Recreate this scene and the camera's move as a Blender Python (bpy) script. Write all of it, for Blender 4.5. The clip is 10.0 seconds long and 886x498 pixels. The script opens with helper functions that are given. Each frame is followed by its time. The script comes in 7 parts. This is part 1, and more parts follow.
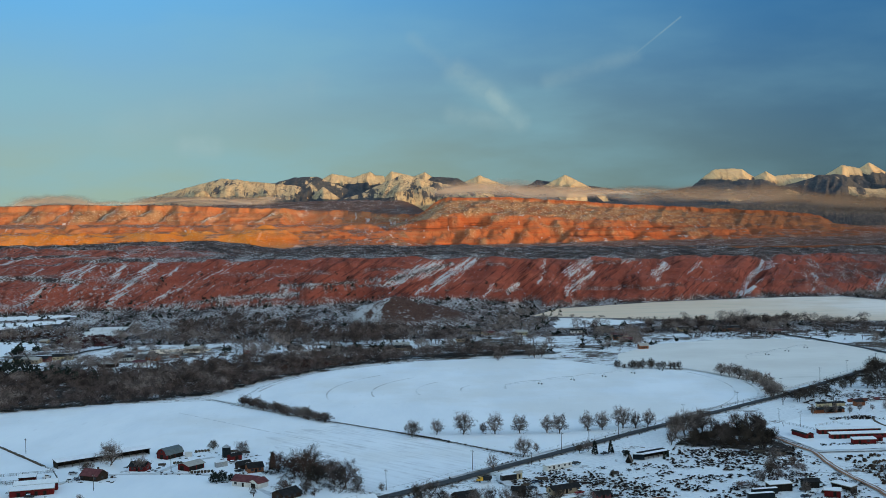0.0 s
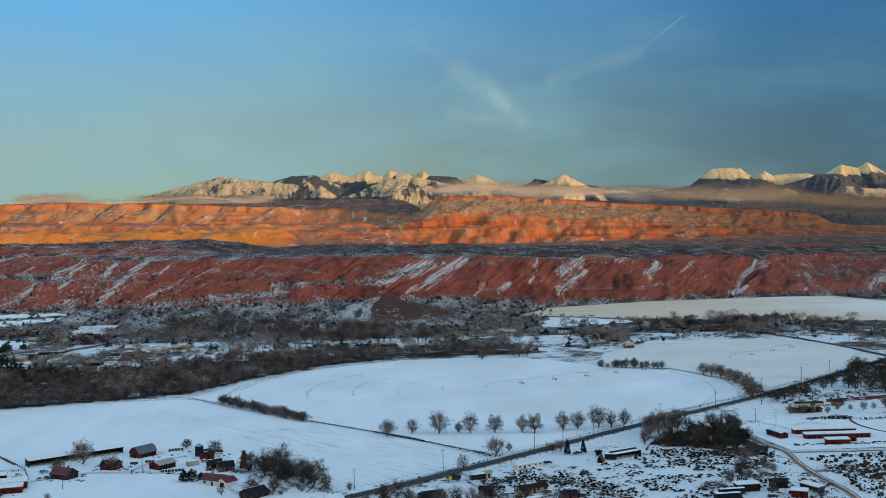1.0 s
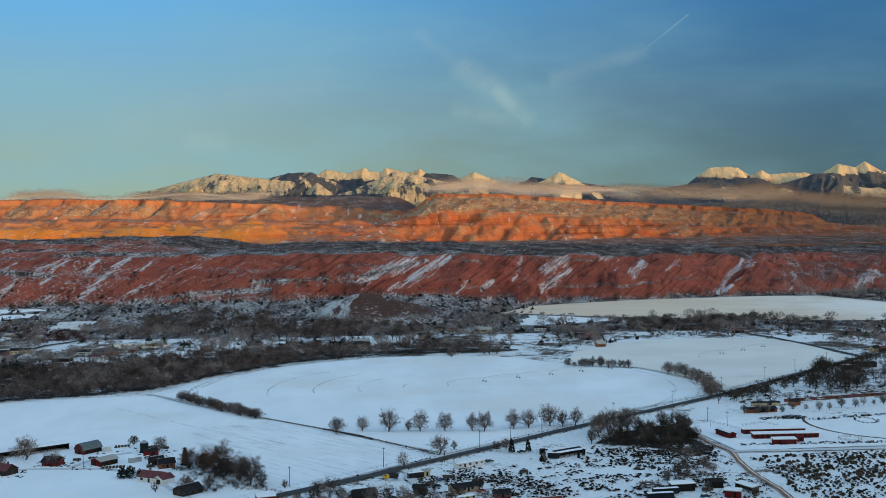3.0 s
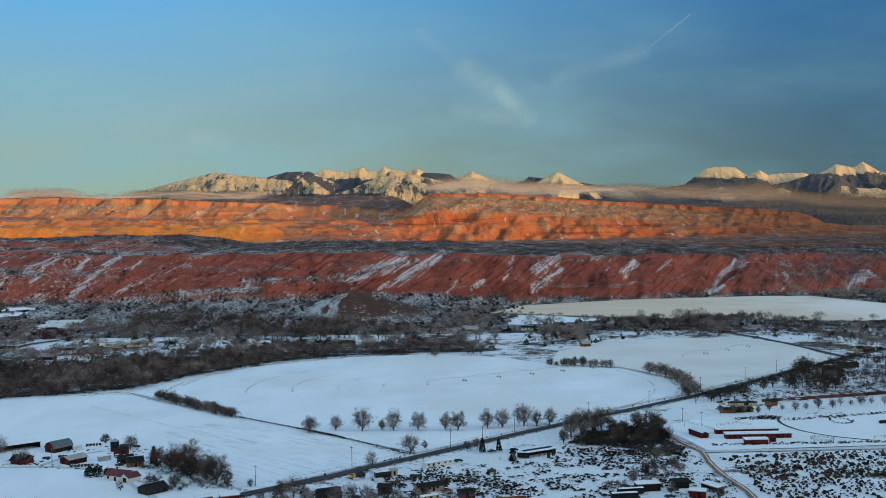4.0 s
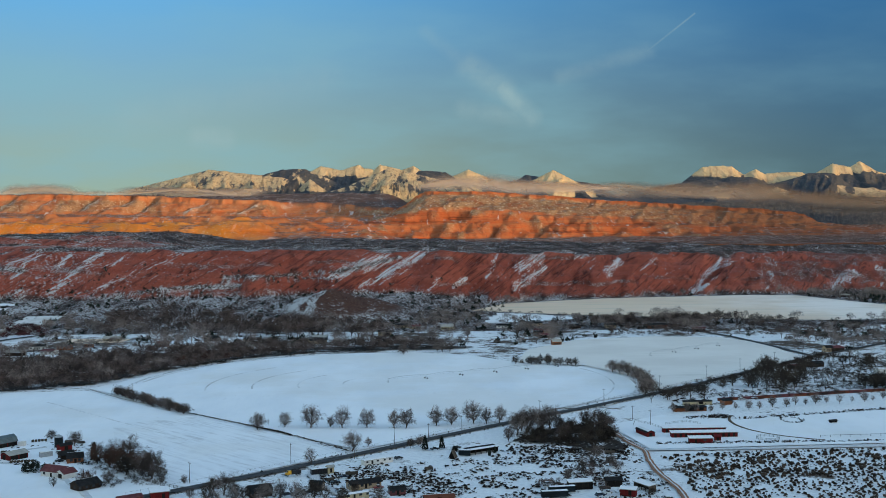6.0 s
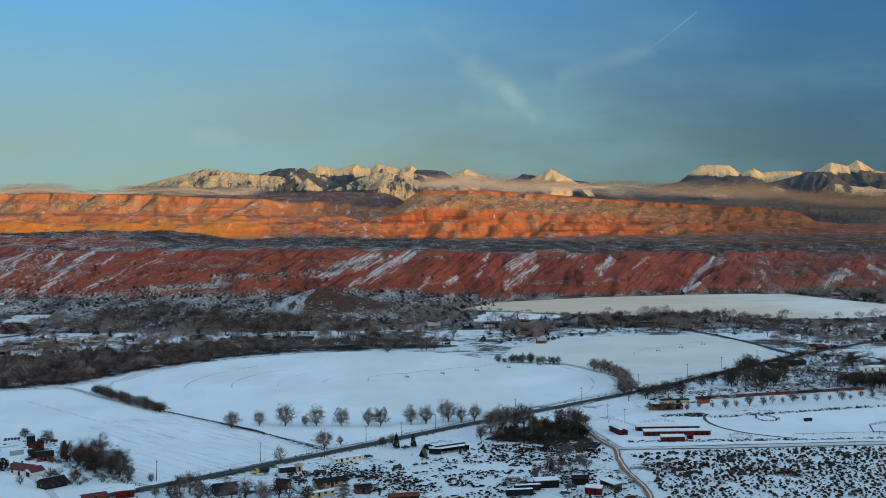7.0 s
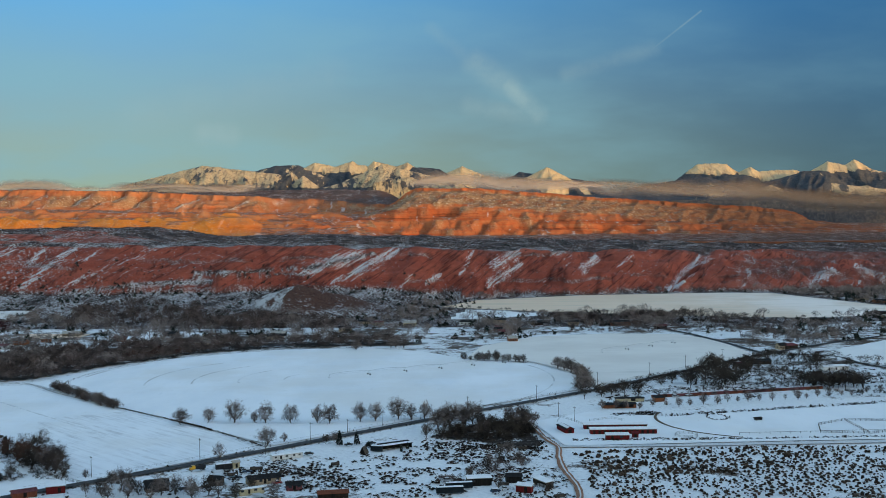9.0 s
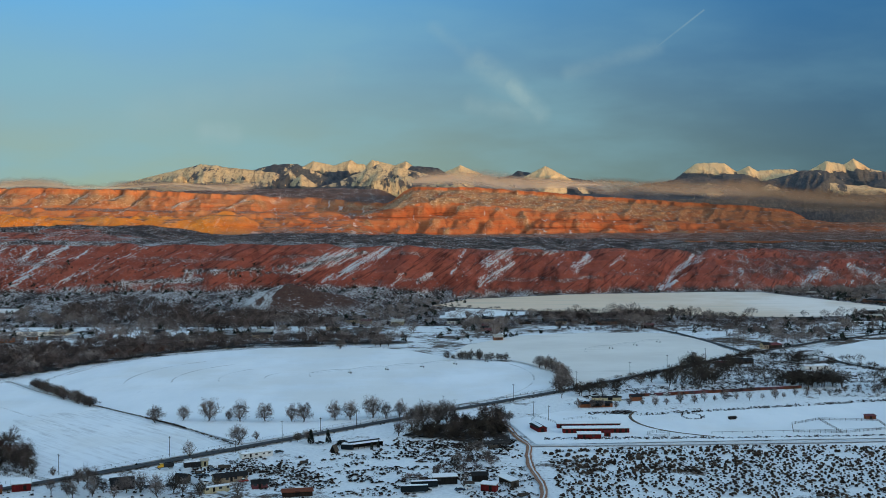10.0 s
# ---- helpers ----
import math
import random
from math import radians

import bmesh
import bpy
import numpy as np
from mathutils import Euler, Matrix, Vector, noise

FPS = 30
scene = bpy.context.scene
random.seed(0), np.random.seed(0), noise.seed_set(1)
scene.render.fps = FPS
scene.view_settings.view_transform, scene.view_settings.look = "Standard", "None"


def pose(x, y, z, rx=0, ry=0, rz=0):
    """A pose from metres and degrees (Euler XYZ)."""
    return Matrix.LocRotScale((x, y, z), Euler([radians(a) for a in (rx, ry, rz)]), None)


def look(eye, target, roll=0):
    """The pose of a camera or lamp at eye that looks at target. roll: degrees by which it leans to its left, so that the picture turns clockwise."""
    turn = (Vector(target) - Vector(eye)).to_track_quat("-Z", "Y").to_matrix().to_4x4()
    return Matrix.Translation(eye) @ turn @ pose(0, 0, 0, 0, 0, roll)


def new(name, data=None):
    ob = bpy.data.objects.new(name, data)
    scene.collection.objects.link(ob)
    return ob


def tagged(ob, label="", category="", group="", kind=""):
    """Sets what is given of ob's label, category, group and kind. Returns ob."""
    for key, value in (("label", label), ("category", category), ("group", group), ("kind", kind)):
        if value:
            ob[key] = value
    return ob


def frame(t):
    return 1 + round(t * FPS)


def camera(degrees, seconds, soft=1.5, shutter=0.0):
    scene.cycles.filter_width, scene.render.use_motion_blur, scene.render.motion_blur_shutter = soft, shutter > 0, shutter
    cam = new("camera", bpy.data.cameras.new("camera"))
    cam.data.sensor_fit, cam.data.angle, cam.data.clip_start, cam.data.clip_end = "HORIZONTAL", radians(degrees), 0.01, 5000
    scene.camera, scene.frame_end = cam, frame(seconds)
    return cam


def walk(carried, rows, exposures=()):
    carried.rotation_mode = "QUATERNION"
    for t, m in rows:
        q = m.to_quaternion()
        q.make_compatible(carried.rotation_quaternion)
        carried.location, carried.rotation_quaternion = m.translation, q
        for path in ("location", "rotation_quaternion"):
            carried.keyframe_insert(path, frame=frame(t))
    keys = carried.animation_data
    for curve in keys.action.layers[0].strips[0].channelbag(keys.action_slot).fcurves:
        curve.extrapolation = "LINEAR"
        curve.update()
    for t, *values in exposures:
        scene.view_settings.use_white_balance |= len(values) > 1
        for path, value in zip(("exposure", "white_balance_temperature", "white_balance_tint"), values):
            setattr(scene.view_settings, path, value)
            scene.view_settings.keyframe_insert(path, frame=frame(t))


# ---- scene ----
cam = camera(45.0, 10.0, soft=0.85)
PATH = [
    (0, (2.528, 0.582, 123.91), (2.524, 2.582, 123.872), -1.3),
    (0.5, (10.334, 0.979, 123.796), (10.329, 2.978, 123.757), -1.3),
    (1, (18.122, 1.382, 123.659), (18.115, 3.381, 123.619), -1.2),
    (1.5, (25.837, 1.834, 123.512), (25.828, 3.833, 123.471), -1.1),
    (2, (33.694, 2.323, 123.358), (33.683, 4.323, 123.317), -1.0),
    (2.5, (41.712, 2.909, 123.171), (41.699, 4.908, 123.128), -1.0),
    (4, (66.234, 5.028, 122.286), (66.217, 7.027, 122.241), -0.8),
    (4.5, (74.292, 5.508, 122.01), (74.274, 7.507, 121.964), -0.8),
    (5, (82.291, 5.85, 121.767), (82.271, 7.849, 121.72), -0.7),
    (5.5, (90.339, 6.186, 121.588), (90.317, 8.186, 121.54), -0.6),
    (7, (114.447, 7.21, 120.712), (114.421, 9.209, 120.662), -0.6),
    (7.5, (122.467, 7.688, 120.533), (122.439, 9.687, 120.481), -0.5),
    (8, (130.403, 8.245, 120.435), (130.373, 10.244, 120.382), -0.4),
    (8.5, (138.343, 8.577, 120.287), (138.312, 10.576, 120.233), -0.4),
    (9, (146.416, 8.74, 120.052), (146.383, 10.739, 119.998), -0.4),
    (9.5, (154.437, 8.779, 119.866), (154.402, 10.778, 119.812), -0.4),
    (10, (162.717, 8.843, 119.865), (162.68, 10.842, 119.809), -0.3),
]
walk(cam, [(t, look(eye, target, roll)) for t, eye, target, roll in PATH], [(0, 2.2), (5, 2.16), (10, 2.14)])

# ---------------------------------------------------------------- light and sky
SUN_AZ, SUN_EL = 135.0, 4.0          # degrees clockwise from +y; degrees above the horizon


def sun_vector():
    a, e = radians(SUN_AZ), radians(SUN_EL)
    return Vector((math.sin(a) * math.cos(e), math.cos(a) * math.cos(e), math.sin(e)))


sun = new("sun", bpy.data.lights.new("sun", "SUN"))
sun.data.energy, sun.data.angle, sun.data.color = 0.80, radians(0.5), (1.0, 0.54, 0.16)
sun.matrix_world = look(sun_vector() * 100, (0, 0, 0))


class Nodes:
    """Short hand for a node tree: n('Type', input=value or socket, ...) gives the node."""

    def __init__(self, tree):
        self.tree = tree
        tree.nodes.clear()

    def __call__(self, kind, *values, **options):
        node = self.tree.nodes.new(kind)
        named = {}
        for key, value in options.items():
            if key.startswith("in_"):
                named[key[3:]] = value
            elif key == "operation":
                node.operation = value
            elif key == "data_type":
                node.data_type = value
            elif key == "sky_type":
                node.sky_type = value
            elif key == "interpolation_type":
                node.interpolation_type = value
            elif key == "blend_type":
                node.blend_type = value
            elif key == "feature":
                node.feature = value
        for i, value in enumerate(values):
            self.put(node.inputs[i], value)
        for key, value in named.items():
            self.put(node.inputs[key.replace("_", " ")], value)
        return node

    def put(self, socket, value):
        if value is None:
            return
        if isinstance(value, bpy.types.NodeSocket):
            self.tree.links.new(value, socket)
        elif isinstance(value, bpy.types.Node):
            self.tree.links.new(value.outputs[0], socket)
        else:
            socket.default_value = value

    def math(self, op, a, b=0.0, c=0.0):
        return self("ShaderNodeMath", a, b, c, operation=op).outputs[0]

    def ramp(self, value, lo, hi, a=0.0, b=1.0, smooth=True):
        node = self("ShaderNodeMapRange", value, lo, hi, a, b)
        node.interpolation_type = "SMOOTHSTEP" if smooth else "LINEAR"
        node.clamp = True
        return node.outputs[0]

    def mix(self, fac, a, b, blend="MIX"):
        node = self.tree.nodes.new("ShaderNodeMix")
        node.data_type, node.blend_type = "RGBA", blend
        self.put(node.inputs[0], fac)
        for i, v in ((6, a), (7, b)):
            self.put(node.inputs[i], (*v, 1.0) if isinstance(v, tuple) and len(v) == 3 else v)
        return node.outputs[2]

    def noise(self, vector, scale, detail=4.0, rough=0.55):
        node = self("ShaderNodeTexNoise", in_Vector=vector, in_Scale=scale, in_Detail=detail, in_Roughness=rough)
        return node.outputs[0]

    def stretch(self, vector, scale, turn=(0, 0, 0)):
        return self("ShaderNodeMapping", in_Vector=vector, in_Scale=scale, in_Rotation=turn).outputs[0]


def build_world():
    world = bpy.data.worlds.new("dusk_sky")
    scene.world = world
    world.use_nodes = True
    n = Nodes(world.node_tree)
    sky = n("ShaderNodeTexSky", sky_type="NISHITA")
    sky.sun_disc = False
    sky.sun_elevation, sky.sun_rotation = radians(SUN_EL), radians(SUN_AZ)
    sky.altitude, sky.air_density, sky.dust_density, sky.ozone_density = 1300, 1.0, 0.6, 2.0
    way = n("ShaderNodeTexCoord").outputs["Generated"]
    xyz = n("ShaderNodeSeparateXYZ", way)
    ahead = n.math("MAXIMUM", xyz.outputs[1], 0.05)
    u = n.math("DIVIDE", xyz.outputs[0], ahead)
    v = n.math("DIVIDE", xyz.outputs[2], ahead)
    front = n.ramp(xyz.outputs[1], 0.3, 0.7)
    flat = n("ShaderNodeCombineXYZ", u, v, 0.0).outputs[0]
    # thin high haze in long streaks, denser towards the horizon
    veil = n.noise(n.stretch(flat, (3.0, 10.0, 1.0), (0, 0, 0.2)), 1.5, 5.0, 0.5)
    veil = n.math("MULTIPLY", n.math("MULTIPLY", n.ramp(veil, 0.36, 0.72), n.ramp(v, 0.25, 0.10, 0.10, 0.6)), n.ramp(u, 0.38, -0.1, 0.35, 1.0))
    base = n.mix(n.ramp(v, -0.02, 0.30), SKY_LOW, SKY_HIGH)
    base = n.mix(n.ramp(u, -0.35, 0.48, 0.0, 1.0), base, n.mix(n.ramp(v, -0.02, 0.25), SKY_LOW_R, SKY_HIGH_R))
    nishita = n.mix(1.0, sky.outputs[0], NISHITA, "MULTIPLY")
    color = n.mix(front, nishita, base)
    color = n.mix(veil, color, VEIL)

    def streak(p, q, width, power):
        """A soft band between two places of the sky."""
        px, py, qx, qy = *p, *q
        dx, dy = qx - px, qy - py
        length2 = dx * dx + dy * dy
        ux, uy = n.math("SUBTRACT", u, px), n.math("SUBTRACT", v, py)
        along = n.math("ADD", n.math("MULTIPLY", ux, dx / length2), n.math("MULTIPLY", uy, dy / length2))
        along_c = n.math("MINIMUM", n.math("MAXIMUM", along, 0.0), 1.0)
        ex = n.math("SUBTRACT", ux, n.math("MULTIPLY", along_c, dx))
        ey = n.math("SUBTRACT", uy, n.math("MULTIPLY", along_c, dy))
        off = n.math("SQRT", n.math("ADD", n.math("MULTIPLY", ex, ex), n.math("MULTIPLY", ey, ey)))
        return n.math("MULTIPLY", n.ramp(off, width, 0.0), 1.3 * power)

    curl = n.noise(flat, 34.0, 5.0, 0.65)
    wisp = None
    for p, q, w, k in (((-0.026, 0.178), (0.014, 0.146), 0.010, 0.14), ((0.014, 0.146), (0.046, 0.124), 0.018, 0.32),
                       ((0.046, 0.124), (0.072, 0.098), 0.014, 0.55), ((0.010, 0.106), (0.072, 0.097), 0.014, 0.25),
                       ((-0.24, 0.083), (-0.215, 0.081), 0.016, 0.45), ((-0.30, 0.10), (-0.12, 0.135), 0.03, 0.14),
                       ((0.224, 0.192), (0.180, 0.158), 0.0014, 0.24), ((0.180, 0.158), (0.10, 0.135), 0.012, 0.16)):
        s = streak(p, q, w, k)
        wisp = s if wisp is None else n.math("MAXIMUM", wisp, s)
    wisp = n.math("MULTIPLY", wisp, n.math("MULTIPLY", front, n.ramp(curl, 0.25, 0.7, 0.35, 1.0)))
    color = n.mix(wisp, color, WISP)
    out = n("ShaderNodeOutputWorld")
    back = n("ShaderNodeBackground", color, 1.0)
    n.tree.links.new(back.outputs[0], out.inputs[0])


NISHITA = (0.292, 0.214, 0.158)          # hazy sunset air: the sky's light, a little warmed
SKY_LOW, SKY_HIGH = (0.077, 0.099, 0.067), (0.023, 0.096, 0.188)
SKY_LOW_R, SKY_HIGH_R = (0.0165, 0.030, 0.0325), (0.0062, 0.0310, 0.072)
VEIL, WISP = (0.052, 0.105, 0.125), (0.075, 0.108, 0.112)
build_world()


# ---------------------------------------------------------------- numeric helpers
def lattice(ix, iy, seed):
    h = (ix.astype(np.int64) * 374761393 + iy.astype(np.int64) * 668265263 + seed * 974711) & 0xFFFFFFFF
    h = ((h ^ (h >> 13)) * 1274126177) & 0xFFFFFFFF
    return ((h ^ (h >> 16)) & 0xFFFFFF) / float(0xFFFFFF)


def value_noise(x, y, seed=0):
    x, y = np.asarray(x, float), np.asarray(y, float)
    ix, iy = np.floor(x), np.floor(y)
    fx, fy = x - ix, y - iy
    fx, fy = fx * fx * fx * (fx * (fx * 6 - 15) + 10), fy * fy * fy * (fy * (fy * 6 - 15) + 10)
    a, b = lattice(ix, iy, seed), lattice(ix + 1, iy, seed)
    c, d = lattice(ix, iy + 1, seed), lattice(ix + 1, iy + 1, seed)
    return (a + (b - a) * fx) * (1 - fy) + (c + (d - c) * fx) * fy


def fbm(x, y, octaves=4, seed=0, gain=0.5):
    total, amp, norm = 0.0, 1.0, 0.0
    for k in range(octaves):
        total = total + amp * value_noise(x * 2.03 ** k + 17.3 * k, y * 2.03 ** k - 9.1 * k, seed + k)
        norm += amp
        amp *= gain
    return total / norm


def ridged(x, y, octaves=4, seed=0):
    total, amp, norm = 0.0, 1.0, 0.0
    for k in range(octaves):
        total = total + amp * (1 - np.abs(2 * value_noise(x * 2.07 ** k, y * 2.07 ** k, seed + k) - 1))
        norm += amp
        amp *= 0.5
    return total / norm


def smooth(x, lo, hi):
    t = np.clip((np.asarray(x, float) - lo) / (hi - lo), 0, 1)
    return t * t * (3 - 2 * t)


def mesh_of(name, verts, faces):
    """A mesh from arrays; every face has the same number of corners."""
    verts, faces = np.asarray(verts, np.float32), np.asarray(faces, np.int32)
    me = bpy.data.meshes.new(name)
    count, sides = faces.shape
    me.vertices.add(len(verts))
    me.vertices.foreach_set("co", verts.ravel())
    me.loops.add(count * sides)
    me.loops.foreach_set("vertex_index", faces.ravel())
    me.polygons.add(count)
    me.polygons.foreach_set("loop_start", np.arange(0, count * sides, sides, dtype=np.int32))
    me.update(calc_edges=True)
    return me


def grid_mesh(name, xs, ys, height, drop=None):
    """A height field over the lines xs and ys; drop lets its rim down to that height."""
    X, Y = np.meshgrid(xs, ys)
    Z = height(X, Y)
    if drop is not None:
        Z[0, :] = Z[-1, :] = drop
        Z[:, 0] = Z[:, -1] = drop
    nx, ny = len(xs), len(ys)
    i = (np.arange(ny - 1)[:, None] * nx + np.arange(nx - 1)[None, :]).ravel()
    faces = np.stack([i, i + 1, i + nx + 1, i + nx], 1)
    me = mesh_of(name, np.stack([X.ravel(), Y.ravel(), Z.ravel()], 1), faces)
    me.polygons.foreach_set("use_smooth", np.ones(len(me.polygons), bool))
    return me


# ---------------------------------------------------------------- materials
def material(name, paint, rough=0.85, bump=None, metal=0.0, specular=0.08):
    """paint(n, where) gives the colour socket and, maybe, a height socket for the bump."""
    mat = bpy.data.materials.new(name)
    mat.use_nodes = True
    n = Nodes(mat.node_tree)
    where = n("ShaderNodeNewGeometry").outputs["Position"]
    made = paint(n, where)
    color, height = made if isinstance(made, tuple) and not isinstance(made[0], float) else (made, None)
    shader = n("ShaderNodeBsdfPrincipled")
    n.put(shader.inputs["Base Color"], (*color, 1.0) if isinstance(color, tuple) else color)
    n.put(shader.inputs["Roughness"], rough)
    n.put(shader.inputs["Metallic"], metal)
    n.put(shader.inputs["Specular IOR Level"], specular)
    if height is not None and bump:
        b = n("ShaderNodeBump", in_Strength=bump[0], in_Distance=bump[1], in_Height=height)
        n.put(shader.inputs["Normal"], b.outputs[0])
    out = n("ShaderNodeOutputMaterial")
    n.tree.links.new(shader.outputs[0], out.inputs[0])
    return mat


def varied(name, a, b, scale=1.0, fine=6.0, rough=0.8, bump=(0.4, 0.05), local=False, metal=0.0):
    """A plain surface: two tones in broad stains and in fine grain."""
    def paint(n, where):
        if local:
            where = n("ShaderNodeTexCoord").outputs["Object"]
        broad, grain = n.noise(where, scale, 4), n.noise(where, scale * fine, 3)
        color = n.mix(n.ramp(n.math("ADD", n.math("MULTIPLY", broad, 0.65), n.math("MULTIPLY", grain, 0.35)), 0.3, 0.7), a, b)
        return color, grain
    return material(name, paint, rough, bump, metal)


def foliage(name, a, b, rough=0.9):
    """Twigs or leaves: each piece has its own tone, each plant its own cast."""
    def paint(n, where):
        island = n("ShaderNodeNewGeometry").outputs["Random Per Island"]
        plant = n("ShaderNodeObjectInfo").outputs["Random"]
        patch = n.noise(where, 0.05, 3)
        color = n.mix(island, a, b)
        color = n.mix(n.math("MULTIPLY", patch, 0.6), color, tuple(0.6 * x for x in a))
        lump = n.noise(where, 0.13, 2)
        color = n.mix(n.ramp(lump, 0.42, 0.64, 0.0, 0.75), color, tuple(1.9 * x for x in b))
        color = n.mix(n.ramp(lump, 0.56, 0.36, 0.0, 0.7), color, tuple(0.42 * x for x in a))
        color = n.mix(n.math("MULTIPLY", plant, 0.45), color, tuple(1.25 * x for x in b))
        return color
    return material(name, paint, rough, None, 0.0, 0.1)


def cover(n, key):
    """What the land stores under a name, as a socket."""
    node = n("ShaderNodeAttribute")
    node.attribute_name = key
    return node.outputs["Fac"]


def paint_field(n, where):
    """Wind-packed snow over a field: drifts, faint furrows, thin places."""
    long = n.noise(n.stretch(where, (1, 0.35, 1), (0, 0, 0.9)), 0.03, 5, 0.6)
    drift = n.noise(n.stretch(where, (1, 0.25, 1), (0, 0, 0.8)), 0.22, 4, 0.6)
    bare = n.noise(where, 0.008, 6, 0.62)
    fleck = n.noise(n.stretch(where, (1, 0.5, 1)), 0.35, 5, 0.7)
    color = n.mix(n.ramp(long, 0.35, 0.7), (0.82, 0.84, 0.88), (0.75, 0.78, 0.83))
    color = n.mix(n.ramp(drift, 0.60, 0.78, 0.0, 0.35), color, (0.60, 0.62, 0.66))
    xyz = n("ShaderNodeSeparateXYZ", where)
    bare = n.math("ADD", bare, n.math("MULTIPLY", n.ramp(xyz.outputs[0], -90, 150, 0.0, 0.13), n.ramp(xyz.outputs[1], 670, 740)))
    color = n.mix(n.ramp(bare, 0.46, 0.70, 0.0, 0.5), color, (0.68, 0.66, 0.635))
    color = n.mix(n.math("MULTIPLY", n.ramp(fleck, 0.66, 0.74, 0.0, 0.5), n.ramp(bare, 0.42, 0.60)), color, (0.30, 0.27, 0.25))
    return color, drift


def paint_stubble(n, where):
    """Thin snow on pale stubble."""
    broad = n.noise(n.stretch(where, (1, 0.6, 1), (0, 0, 0.4)), 0.006, 5, 0.6)
    line = n.noise(n.stretch(where, (0.15, 1.0, 1)), 0.05, 4, 0.6)
    color = n.mix(n.ramp(broad, 0.38, 0.62), (0.84, 0.77, 0.73), (0.68, 0.56, 0.47))
    color = n.mix(n.ramp(n("ShaderNodeSeparateXYZ", where).outputs[0], 700, 300, 0.1, 0.9), color, n.mix(line, (0.78, 0.61, 0.46), (0.64, 0.47, 0.34)))
    color = n.mix(n.ramp(line, 0.52, 0.72, 0.0, 0.5), color, (0.52, 0.48, 0.40))
    return color, line


def paint_ground(n, where):
    """Snow broken by dry scrub and earth; more of it breaks through across the valley."""
    y = n("ShaderNodeSeparateXYZ", where).outputs[1]
    broad, patch, grain = n.noise(where, 0.012, 4, 0.6), n.noise(where, 0.075, 4, 0.62), n.noise(where, 0.45, 4, 0.65)
    total = n.math("ADD", n.math("ADD", n.math("MULTIPLY", broad, 0.45), n.math("MULTIPLY", patch, 0.3)), n.math("MULTIPLY", grain, 0.25))
    cover = n.ramp(n.math("ADD", total, n.ramp(y, 650, 1050, -0.065, -0.012)), 0.465, 0.53)
    earth = n.mix(n.ramp(patch, 0.3, 0.7), (0.045, 0.036, 0.032), (0.11, 0.080, 0.062))
    snow = n.mix(n.ramp(grain, 0.3, 0.7), (0.78, 0.80, 0.83), (0.66, 0.68, 0.72))
    return n.mix(cover, snow, earth), grain


def paint_rock(strata, dark, light, snow_line, snow_amount, band=0.09, scale=1.0):
    """Layered sandstone, streaked down the face, with snow on ledges and in hollows."""
    def paint(n, where):
        xyz = n("ShaderNodeSeparateXYZ", where)
        warp = n.noise(where, 0.02 * scale, 4, 0.6)
        level = n.math("ADD", xyz.outputs[2], n.math("MULTIPLY", warp, 14.0))
        beds = n.noise(n("ShaderNodeCombineXYZ", n.math("MULTIPLY", xyz.outputs[0], 0.02), n.math("MULTIPLY", xyz.outputs[1], 0.02), n.math("MULTIPLY", level, 1.0)).outputs[0], band, 5, 0.65)
        streak = n.noise(n.stretch(where, (1.0, 0.3, 0.12)), 0.14 * scale, 5, 0.65)
        blotch = n.noise(where, 0.05 * scale, 5, 0.65)
        grain = n.noise(where, 0.5 * scale, 4, 0.7)
        color = n.mix(n.ramp(beds, 0.35, 0.65), strata, light)
        color = n.mix(n.ramp(beds, 0.44, 0.36, 0.0, 0.7), color, dark)
        color = n.mix(n.ramp(streak, 0.50, 0.76, 0.0, 0.5), color, dark)
        color = n.mix(n.ramp(blotch, 0.52, 0.72, 0.0, 0.55), color, dark)
        color = n.mix(n.ramp(grain, 0.55, 0.75, 0.0, 0.5), color, dark)
        up = n("ShaderNodeSeparateXYZ", n("ShaderNodeNewGeometry").outputs["Normal"]).outputs[2]
        lie = n.math("ADD", up, n.math("ADD", n.math("MULTIPLY", n.math("SUBTRACT", grain, 0.5), 0.7), n.math("MULTIPLY", n.math("SUBTRACT", blotch, 0.5), 0.5)))
        # snow lies in slanting runnels where the drift was caught
        runnel = n.noise(n.stretch(where, (1.0, 0.25, 0.25), (0, 0.6, 0.5)), 0.06 * scale, 5, 0.6)
        lie = n.math("ADD", lie, n.math("MULTIPLY", n.ramp(runnel, 0.52, 0.72), 0.35))
        snow = n.math("MULTIPLY", n.ramp(lie, snow_line, snow_line + 0.16), snow_amount)
        return n.mix(snow, color, (0.66, 0.68, 0.72)), n.math("ADD", beds, n.math("MULTIPLY", grain, 0.8))
    return paint


